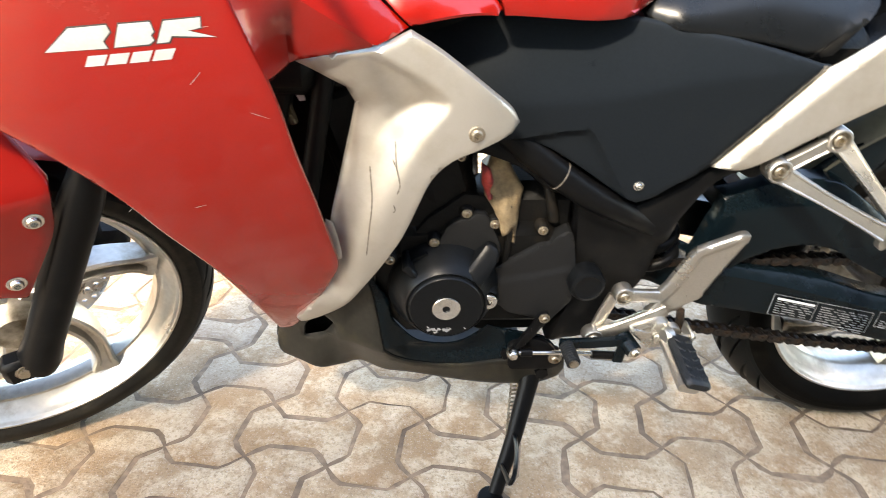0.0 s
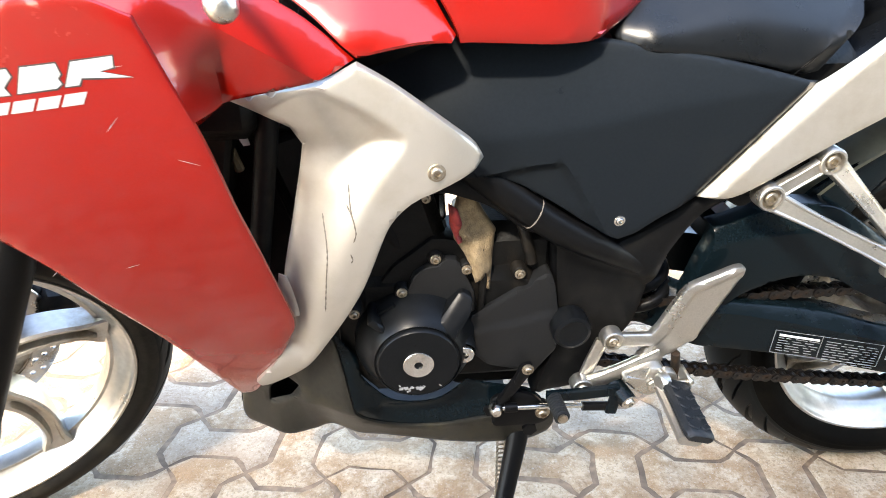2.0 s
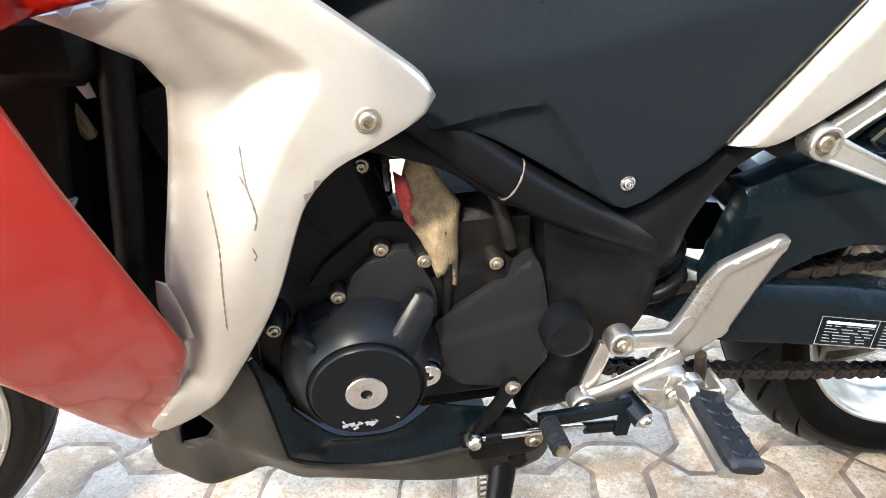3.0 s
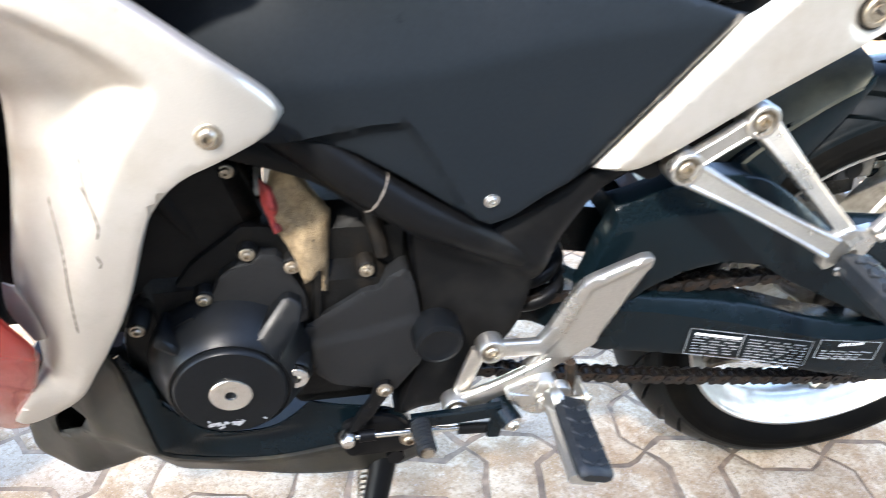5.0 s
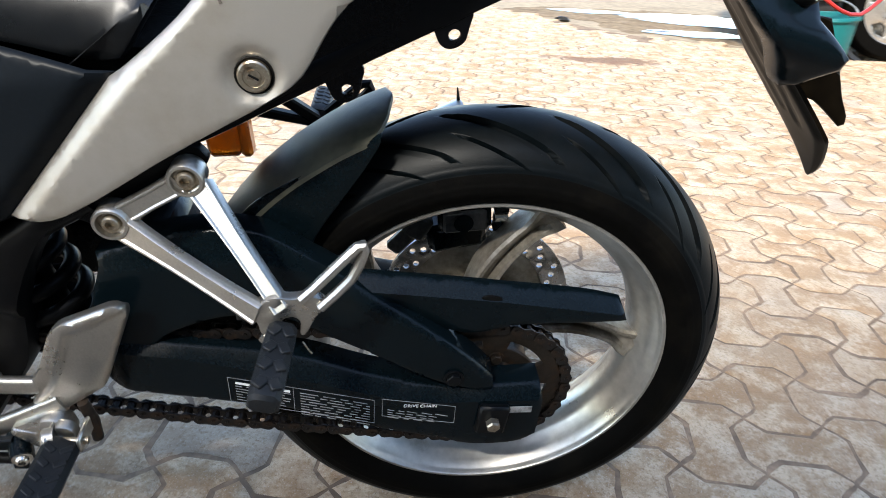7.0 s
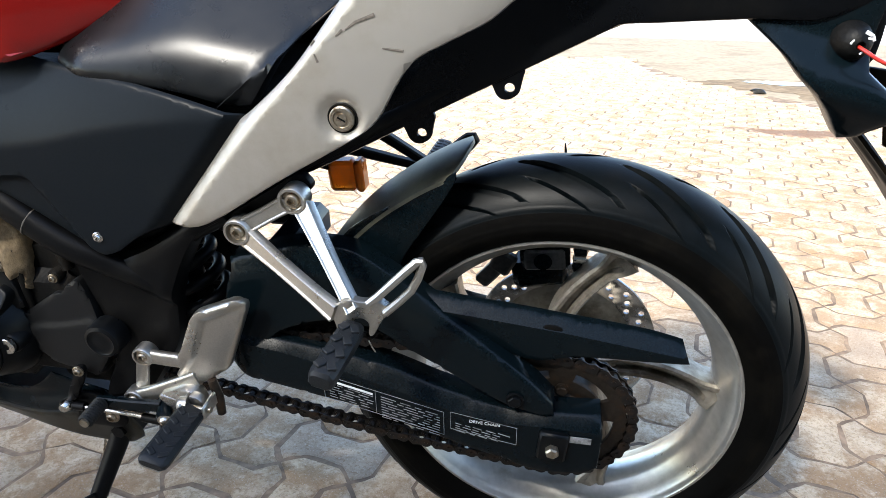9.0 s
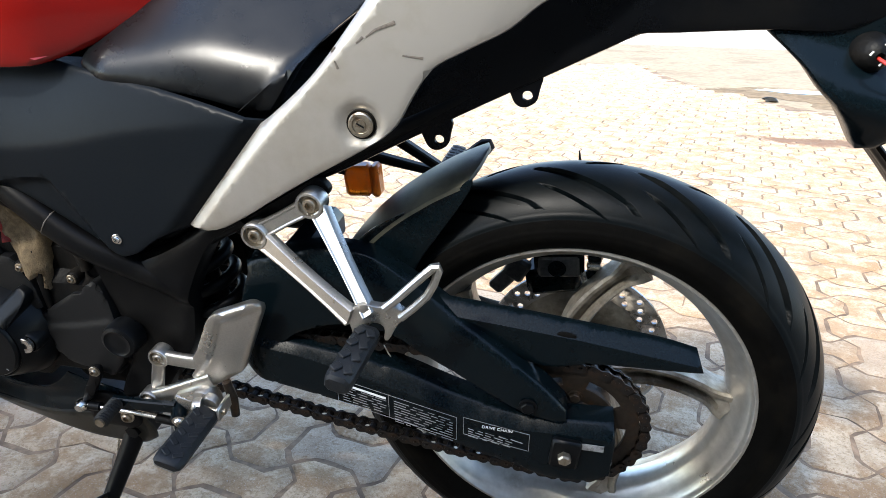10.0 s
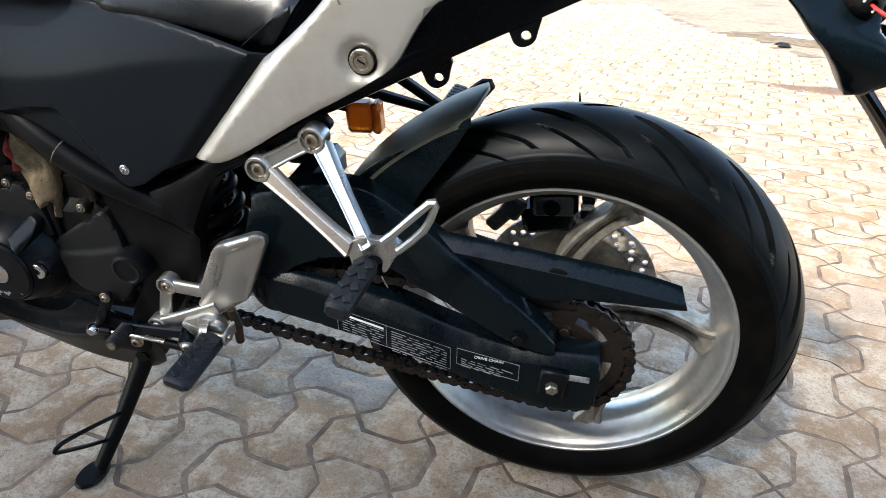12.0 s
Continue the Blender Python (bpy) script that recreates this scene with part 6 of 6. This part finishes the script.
for t in [i / 8 for i in range(9)]:
    part("ridge", lathe([(0.0080, -0.0014), (0.0105, 0.0), (0.0080, 0.0014)], (-0.611 + 0.002 * t, -0.158 - 0.035 * t, 0.309), (0.1, -1, 0), 16), PEGRUB, shift_peg)
part("peg_end", lathe([(0.0065, 0.0), (0.0065, 0.003), (0.0, 0.0035)], (-0.609, -0.194, 0.309), (0, -1, 0), 14), BOLT, shift)
part("bolt", bolt((-0.512, -0.166, 0.302), 0.007, (0.3, -1, -0.2)), CHROME, shift)
part("linkage_rod", sweep([(-0.688, -0.140, 0.281), (-0.60, -0.141, 0.280), (-0.53, -0.143, 0.276)], 0.0036, 10), CHROME, shift, "thin steel linkage rod")
part("rod_end", sweep([(-0.672, -0.140, 0.281), (-0.655, -0.140, 0.281)], 0.0065, 12), FRAMEBLK, shift)
part("rod_end", sweep([(-0.565, -0.142, 0.277), (-0.53, -0.143, 0.275)], 0.0065, 12), FRAMEBLK, shift)
part("ball_joint", lathe([(0.0, 0.011), (0.006, 0.010), (0.0095, 0.004), (0.0095, -0.004), (0.006, -0.010)], (-0.684, -0.140, 0.281), (0, -1, 0), 18), CHROME, shift)
part("shift_arm", plate(fillet([(-0.654, 0.352), (-0.637, 0.355), (-0.639, 0.338), (-0.655, 0.311), (-0.668, 0.290), (-0.684, 0.286), (-0.672, 0.312), (-0.659, 0.333)], 0.004), -0.140, 0.007, 0.002, 0.01), FRAMEBLK, shift, "bent black shift arm")
part("bolt", bolt((-0.645, -0.142, 0.347), 0.0055), BOLT, shift)
part("bolt", bolt((-0.618, -0.138, 0.266), 0.007), BOLT, shift)
part("bracket_tab", plate(fillet([(-0.700, 0.27), (-0.645, 0.272), (-0.61, 0.278), (-0.605, 0.255), (-0.63, 0.24), (-0.69, 0.246)], 0.005), -0.126, 0.005, 0.0015, 0.03), FRAMEBLK, shift)

# side stand
stand = part("side_stand", join(sweep([(-0.635, -0.09, 0.235), (-0.645, -0.115, 0.19), (-0.668, -0.160, 0.12), (-0.698, -0.208, 0.045)], [0.019, 0.0155, 0.0130, 0.0115], 14, flat=0.8, up=(0, -1, 0.4)),
                                moved(lathe([(0.0, 0.004), (0.020, 0.004), (0.022, 0.0), (0.020, -0.004), (0.0, -0.004)], (0, 0, 0), (0, 0, 1), 24), Matrix.Translation((-0.706, -0.220, 0.038)) @ Matrix.Rotation(radians(-7.9), 4, "X") @ Matrix.Diagonal((1.0, 1.5, 1.0, 1.0)))), FRAMEBLK, bike, "black steel side stand with a round foot")
part("stand_tang", sweep(curve3([(-0.668, -0.160, 0.126), (-0.676, -0.215, 0.150), (-0.688, -0.262, 0.163), (-0.694, -0.272, 0.155), (-0.695, -0.262, 0.144), (-0.691, -0.222, 0.112), (-0.690, -0.190, 0.088)]), 0.0034, 8), FRAMEBLK, stand, "bent wire tang of the stand")
part("stand_spring", sweep([Vector((-0.665, -0.10, 0.21)).lerp(Vector((-0.672, -0.145, 0.105)), i / 120) + Vector((math.cos(i * 0.9), 0.3 * math.sin(i * 0.9), math.sin(i * 0.9))) * 0.006 for i in range(121)], 0.0012, 5), BOLT, stand)
part("stand_pivot", join(box((-0.635, -0.095, 0.225), (0.05, 0.035, 0.05), 0.006), lathe([(0.011, 0.0), (0.011, 0.008), (0.0, 0.008)], (-0.63, -0.118, 0.222), (0, -1, 0), 6)), FRAMEBLK, stand)

# passenger's footrest hanger
def strut(a, b, w0, w1, t=0.012):
    a, b = Vector(a), Vector(b)
    sec = [(-0.5, -0.5), (0.5, -0.5), (0.5, 0.3), (0.32, 0.5), (-0.32, 0.5), (-0.5, 0.3)]
    return loft([a, a.lerp(b, 0.5), b], [(x, y) for x, y in sec], (0, -1, 0), [(w0, t), ((w0 + w1) / 2, t), (w1, t)])


H_LO, H_UP = (-0.373, -0.134, 0.581), (-0.305, -0.127, 0.6215)
RIBBED = [(-0.5, -0.5), (0.5, -0.5), (0.5, 0.34), (0.44, 0.5), (0.36, 0.5), (0.29, 0.36), (-0.29, 0.36), (-0.36, 0.5), (-0.44, 0.5), (-0.5, 0.34)]


def ribbed_arm(a, b, widths, t=0.012, up=(0, -1, 0)):
    """An arm with raised rims along both edges; widths at even steps from a to b."""
    a, b = Vector(a), Vector(b)
    k = len(widths) - 1
    return loft([a.lerp(b, i / k) for i in range(k + 1)], RIBBED, up, [(w, t) for w in widths])


def y_knot(x, z):
    return -0.1985 + 0.22 * (x + 0.225) * (1.0 if x > -0.225 else -0.5)


KNOT = [(-0.258, 0.5235), (-0.2480, 0.5170), (-0.2449, 0.5100), (-0.2438, 0.500), (-0.2380, 0.4985), (-0.2300, 0.5065), (-0.2240, 0.5165), (-0.2180, 0.5200), (-0.2106, 0.5175), (-0.2070, 0.5100), (-0.2095, 0.498), (-0.2062, 0.4945), (-0.2025, 0.498), (-0.1946, 0.5143), (-0.1830, 0.5270),
        (-0.1880, 0.5330), (-0.1960, 0.5400), (-0.2140, 0.5390), (-0.2270, 0.5440), (-0.2400, 0.5370)]
hanger = part("passenger_hanger", join(ribbed_arm((-0.364, -0.134, 0.574), (-0.243, -0.197, 0.5245), (0.026, 0.0215, 0.0185, 0.0180, 0.0190, 0.0225)), shell(fillet(KNOT, 0.003), y_knot, 0.011, 0.0018, 0.005)), CAST, bike, "cast aluminium passenger footrest hanger")
part("hanger_strut", ribbed_arm((-0.366, -0.133, 0.586), (-0.312, -0.127, 0.6165), (0.021, 0.019, 0.021), 0.010), CAST, hanger)
part("hanger_strut", ribbed_arm((-0.295, -0.127, 0.613), (-0.2215, -0.197, 0.5290), (0.024, 0.0195, 0.0165, 0.0155, 0.0160), 0.012, (0, -1, 0.05)), CAST, hanger)
part("guard_loop", loft([(x, -0.1975 + 0.30 * (x + 0.225) - 0.004, z) for x, z in ((-0.206, 0.5390), (-0.195, 0.5480), (-0.170, 0.5720), (-0.156, 0.5850), (-0.1515, 0.5862), (-0.1500, 0.5810), (-0.1550, 0.5655), (-0.1620, 0.5520), (-0.175, 0.5390), (-0.190, 0.5260))], rect(0.0088, 0.010, 0.0026), (0, -1, 0)), CAST, hanger)
for p in (H_LO, H_UP):
    part("mounting_lug", lathe([(0.0165, 0.014), (0.0165, -0.006), (0.0150, -0.008), (0.0125, -0.008), (0.0118, -0.002), (0.0, -0.002)], p, (0, 1, 0), 28), CAST, hanger)
part("bolt", bolt((-0.373, -0.135, 0.581), 0.0085), BOLT, hanger)
part("bolt", bolt((-0.305, -0.128, 0.6215), 0.0085), BOLT, hanger)
part("pivot_pin", lathe([(0.0042, 0.0), (0.0042, 0.003), (0.0, 0.004)], (-0.2385, -0.208, 0.5065), (0, -1, 0), 14), CHROME, hanger)
part("split_pin", sweep([(-0.2055, -0.206, 0.499), (-0.2000, -0.210, 0.492), (-0.1975, -0.210, 0.488)], 0.0008, 6), BOLT, hanger)
part("passenger_peg", peg_geo((-0.2225, -0.200, 0.510), (-0.230, -0.290, 0.508), 0.026, 0.023, (0.2, 0, 1), 4, 1.7), PEGRUB, hanger, "ribbed black rubber passenger peg")
part("hanger_bracket", join(plate(fillet([(-0.42, 0.572), (-0.30, 0.648), (-0.285, 0.63), (-0.36, 0.575), (-0.39, 0.555)], 0.005), -0.112, 0.012, 0.002, 0.03)), FRAMEBLK, bike)

# far side: indicator, exhaust bracket and peg seen through the gaps
signal = part("indicator", box((-0.3085, 0.053, 0.577), (0.038, 0.026, 0.044), 0.005, Matrix.Rotation(radians(-4), 4, "Y")), AMBER, bike, "amber indicator lens hanging by its stalk")
part("lens_edge", box((-0.284, 0.053, 0.578), (0.013, 0.026, 0.045), 0.004, Matrix.Rotation(radians(-4), 4, "Y")), AMBER, signal)
part("stalk", sweep([(-0.325, 0.05, 0.590), (-0.38, 0.03, 0.61)], 0.008, 8), CAVITY, signal)
part("far_hanger", join(strut((-0.30, 0.13, 0.625), (-0.215, 0.18, 0.545), 0.016, 0.014), strut((-0.33, 0.13, 0.585), (-0.22, 0.18, 0.54), 0.016, 0.012), sweep(curve3([(-0.20, 0.18, 0.555), (-0.155, 0.17, 0.597), (-0.143, 0.17, 0.592), (-0.16, 0.18, 0.57)]), 0.006, 8)), FRAMEBLK, bike, "black struts of the far footrest hanger")
part("far_peg", peg_geo((-0.212, 0.19, 0.545), (-0.207, 0.27, 0.545), 0.026, 0.022, (0.2, 0, 1), 5), PEGRUB, bike)
part("brake_reservoir", join(box((-0.40, 0.06, 0.53), (0.05, 0.06, 0.06), 0.008), sweep([(-0.42, 0.05, 0.57), (-0.40, 0.05, 0.57)], 0.012, 10) ), CAVITY, bike)
PIPE = Vector((0.90, 0.12, 0.40)).normalized()
silencer = part("silencer", lathe([(0.0, 0.0), (0.030, 0.004), (0.046, 0.05), (0.050, 0.12), (0.050, 0.378), (0.048, 0.382), (0.045, 0.378), (0.043, 0.30), (0.0, 0.298)], (-0.334, 0.240, 0.333), PIPE, 36), CAST, bike, "brushed metal exhaust silencer")
part("baffle", lathe([(0.0429, 0.310), (0.0429, 0.366), (0.026, 0.350), (0.020, 0.318)], (-0.334, 0.240, 0.333), PIPE, 30, True), CAVITY, silencer, "dark outlet of the silencer")
part("clip", sweep([(-0.010, 0.288, 0.520), (-0.014, 0.290, 0.550)], [0.004, 0.001], 6), CAVITY, silencer)

# ---- things in the yard ----
BK = Matrix.Translation((3.06, 4.80, 0.0)) @ Matrix.Rotation(radians(-4), 4, "Y") @ Matrix.Diagonal((0.81, 0.81, 0.88, 1.0))
bucket = tagged(new("bucket"), "turquoise plastic bucket, darkened for its shade, with a wire handle and a darker base", "bucket")
bucket.matrix_world = BK
part("body", lathe([(0.0, 0.03), (0.182, 0.03), (0.186, 0.045), (0.226, 0.395), (0.222, 0.395), (0.182, 0.05), (0.0, 0.05)], (0, 0, 0), (0, 0, 1), 48), TEAL_SHADED, bucket)
part("rim", lathe([(0.224, 0.385), (0.242, 0.385), (0.247, 0.395), (0.242, 0.410), (0.226, 0.412), (0.222, 0.40)], (0, 0, 0), (0, 0, 1), 48, True), TEAL_SHADED, bucket)
part("base_ring", lathe([(0.174, 0.0), (0.180, 0.0), (0.185, 0.042), (0.176, 0.042)], (0, 0, 0), (0, 0, 1), 48, True), TEAL_DARK, bucket, "darker base ring")
part("handle", sweep([(0.236 * math.cos(a), 0.05 * math.sin(a) - 0.02, 0.40 + 0.115 * math.sin(a)) for a in [math.pi * i / 24 for i in range(25)]], 0.006, 8), WIRE, bucket, "bent wire handle")

car = tagged(new("car"), "silver off-road car with a bull bar, parked by the puddle", "car")
car.matrix_world = Matrix.Translation((3.87, 5.38, 0.0)) @ Matrix.Rotation(radians(-4), 4, "Z")
part("body", loft([(-0.88, 0.90, 0.80), (-0.82, 0.88, 0.80), (-0.68, 0.88, 0.80), (-0.45, 0.88, 0.80), (3.6, 0.88, 0.82)], [(-0.84, -0.24), (0.84, -0.24), (0.92, -0.1), (0.92, 0.34), (0.7, 0.58), (-0.7, 0.58), (-0.92, 0.34), (-0.92, -0.1)], (0, 0, 1), [(0.72, 0.8), (0.88, 0.95), (0.97, 1), (1, 1), (1, 1)]), CARPAINT, car)
part("bumper", sweep(curve3([(-0.98, 0.95, 0.50), (-0.98, 0.45, 0.50), (-0.94, 0.18, 0.50), (-0.84, 0.02, 0.51), (-0.70, -0.05, 0.52), (-0.46, -0.05, 0.52)], 0.04), 0.085, 14, flat=1.5, up=(0, 0, 1)), CARPAINT, car)
part("valance", sweep(curve3([(-0.93, 0.95, 0.36), (-0.93, 0.45, 0.36), (-0.88, 0.20, 0.36), (-0.78, 0.08, 0.36), (-0.48, 0.02, 0.36)], 0.05), 0.075, 12, flat=1.5, up=(0, 0, 1)), CARDARK, car, "dark lower bumper")
part("underbody", box((1.2, 0.95, 0.36), (4.2, 1.5, 0.2), 0.05), CARDARK, car)
part("wheel_arch", lathe([(0.44, -0.02), (0.47, -0.04), (0.47, 0.35), (0.44, 0.35)], (0.0, 0.02, 0.40), (0, 1, 0), 40, True), CARDARK, car)
for k in (0.0, 0.10):
    part("bull_bar", sweep(curve3([(-0.99 - k, 0.02 + k, 0.42), (-1.01 - k, 0.02 + k, 0.66), (-1.00 - k, 0.06 + k, 0.80), (-0.98 - k, 0.16 + k, 0.86), (-0.96 - k, 0.34 + k, 0.86)], 0.03), 0.026, 10), WIRE, car, "bright tubular bull bar")
part("bull_bar", sweep([(-1.08, 0.10, 0.60), (-1.09, 1.3, 0.60)], 0.024, 10), WIRE, car)
part("headlamp", box((-0.90, 0.22, 0.86), (0.10, 0.24, 0.14), 0.03, Matrix.Rotation(radians(-30), 4, "Z")), CLEARISH, car, "clear headlamp")


def car_wheel(name, c):
    w = part(name, lathe([(0.355, -0.10), (0.382, -0.07), (0.388, 0.0), (0.382, 0.07), (0.355, 0.10), (0.28, 0.105), (0.272, 0.09), (0.272, -0.09), (0.28, -0.105)], c, (0, 1, 0), 48, True), SIDEWALL, car, "black tyre on a white alloy wheel")
    holes = [ring2d(c[0] + 0.10 * math.cos(a), c[2] + 0.10 * math.sin(a), 0.026, 14) for a in [2 * math.pi * (k + 0.5) / 6 for k in range(6)]]
    holes += [[Vector((c[0] + r * math.cos(a), c[2] + r * math.sin(a))) for r, a in ((0.17, a0 - 0.18), (0.235, a0 - 0.30), (0.245, a0), (0.235, a0 + 0.30), (0.17, a0 + 0.18))] for a0 in [2 * math.pi * k / 5 + 0.3 for k in range(5)]]
    part("alloy", join(shell(ring2d(c[0], c[2], 0.27, 48), lambda x, z: c[1] - 0.085 + 0.05 * max(0, 0.2 - math.hypot(x - c[0], z - c[2])), 0.02, 0.006, 0.05, holes), lathe([(0.272, -0.09), (0.262, -0.08), (0.255, 0.06), (0.0, 0.06)], c, (0, 1, 0), 48)), WHEEL, w, "pale five-spoke alloy")
    return w


car_wheel("front_wheel", (0.0, 0.10, 0.388))
car_wheel("rear_wheel", (2.7, 0.10, 0.388))


def puddle(name, cx, cy, rx, ry, seed, z):
    line = []
    for i in range(70):
        a = 2 * math.pi * i / 70
        k = 1 + 0.35 * noise.noise(Vector((math.cos(a) * 1.6 + seed, math.sin(a) * 1.6, seed))) + 0.18 * noise.noise(Vector((math.cos(a) * 6, math.sin(a) * 6, seed)))
        line.append((cx + rx * k * math.cos(a), cy + ry * k * math.sin(a), z))
    V = line + [(cx + (x - cx) * 0.96, cy + (y - cy) * 0.96, z + 0.0005) for x, y, _ in line]
    n = len(line)
    return thing(name, (V, [(i, (i + 1) % n, (i + 1) % n + n, i + n) for i in range(n)] + [tuple(range(n, 2 * n))]), WATER, "shallow puddle of water on the bare earth", "puddle", kind="structure")


def damp(cx, cy, rx, ry, seed, z):
    line = []
    for i in range(60):
        a = 2 * math.pi * i / 60
        k = 1 + 0.4 * noise.noise(Vector((math.cos(a) * 1.4 + seed, math.sin(a) * 1.4, seed))) + 0.2 * noise.noise(Vector((math.cos(a) * 5, math.sin(a) * 5, seed)))
        line.append((cx + rx * k * math.cos(a), cy + ry * k * math.sin(a), z))
    V = line + [(cx + (x - cx) * 0.97, cy + (y - cy) * 0.97, z + 0.0006) for x, y, _ in line]
    n = len(line)
    return thing("damp_earth", (V, [(i, (i + 1) % n, (i + 1) % n + n, i + n) for i in range(n)] + [tuple(range(n, 2 * n))]), WET, "dark damp earth round the puddles", "ground", kind="structure")


damp(3.1, 7.0, 1.2, 0.95, 3.0, -0.0190)
damp(3.9, 6.4, 0.9, 0.55, 6.0, -0.0180)
damp(2.05, 7.35, 0.75, 0.5, 8.0, -0.0170)
damp(1.32, 7.35, 0.20, 0.13, 12.0, -0.0160)
puddle("puddle", 3.05, 7.35, 0.75, 0.42, 2.0, -0.0145)
puddle("puddle", 2.80, 6.35, 0.5, 0.16, 5.0, -0.0137)
puddle("puddle", 2.12, 7.55, 0.42, 0.17, 9.0, -0.0129)
puddle("puddle", 2.50, 6.45, 0.13, 0.06, 14.0, -0.0121)
stone_geo = lathe([(0.0, 0.045), (0.03, 0.042), (0.055, 0.026), (0.066, 0.0), (0.05, -0.02), (0.0, -0.022)], (0, 0, 0), (0, 0, 1), 14)
stone_geo = ([tuple(Vector(p) * (1 + 0.5 * noise.noise(Vector(p) * 22))) for p in stone_geo[0]], stone_geo[1])
thing("stone", moved(stone_geo, Matrix.Translation((1.69, 6.75, -0.004)) @ Matrix.Diagonal((1.1, 0.7, 0.6, 1.0))), DUSTY, "dark lump of stone on the bare earth", "stone")
# Paler sheet laid over the ground from y = 13.8 on.
thing("far_pale_sheet", sheet(-60, 13.8, 60, 60, -0.0175, 2), FAR_GROUND, "paler ground beyond the bare earth", "ground", kind="structure")

# ---- pavers, the near ones singly ----
rnd = random.Random(3)
kinds = {v: [mesh_of("paver", paver_geo(v, rnd), PAVER, 30) for _ in range(8)] for v in (True, False)}
RG = Matrix.Rotation(GROT, 4, "Z")
far_V, far_F, near = [], [], 0
for i, j, c in paver_cells():
    vertical = (i + j) % 2 == 0
    if -0.95 < c.x < 2.05 and 0.72 < c.y < 2.75 and near < 300 and not (c.x > 1.5 and c.y < 0.9):
        ob = new("paver", kinds[vertical][rnd.randrange(8)])
        ob.parent = paving
        ob.matrix_local = Matrix.Translation((c.x, c.y, -0.0008)) @ RG
        near += 1
    else:
        V, F = paver_geo(vertical, rnd)
        k = len(far_V)
        far_V += [tuple(RG @ Vector(p) + Vector((c.x, c.y, -0.0008))) for p in V]
        far_F += [tuple(q + k for q in f) for f in F]
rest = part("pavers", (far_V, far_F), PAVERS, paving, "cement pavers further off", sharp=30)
rest["kind"] = "stuff"
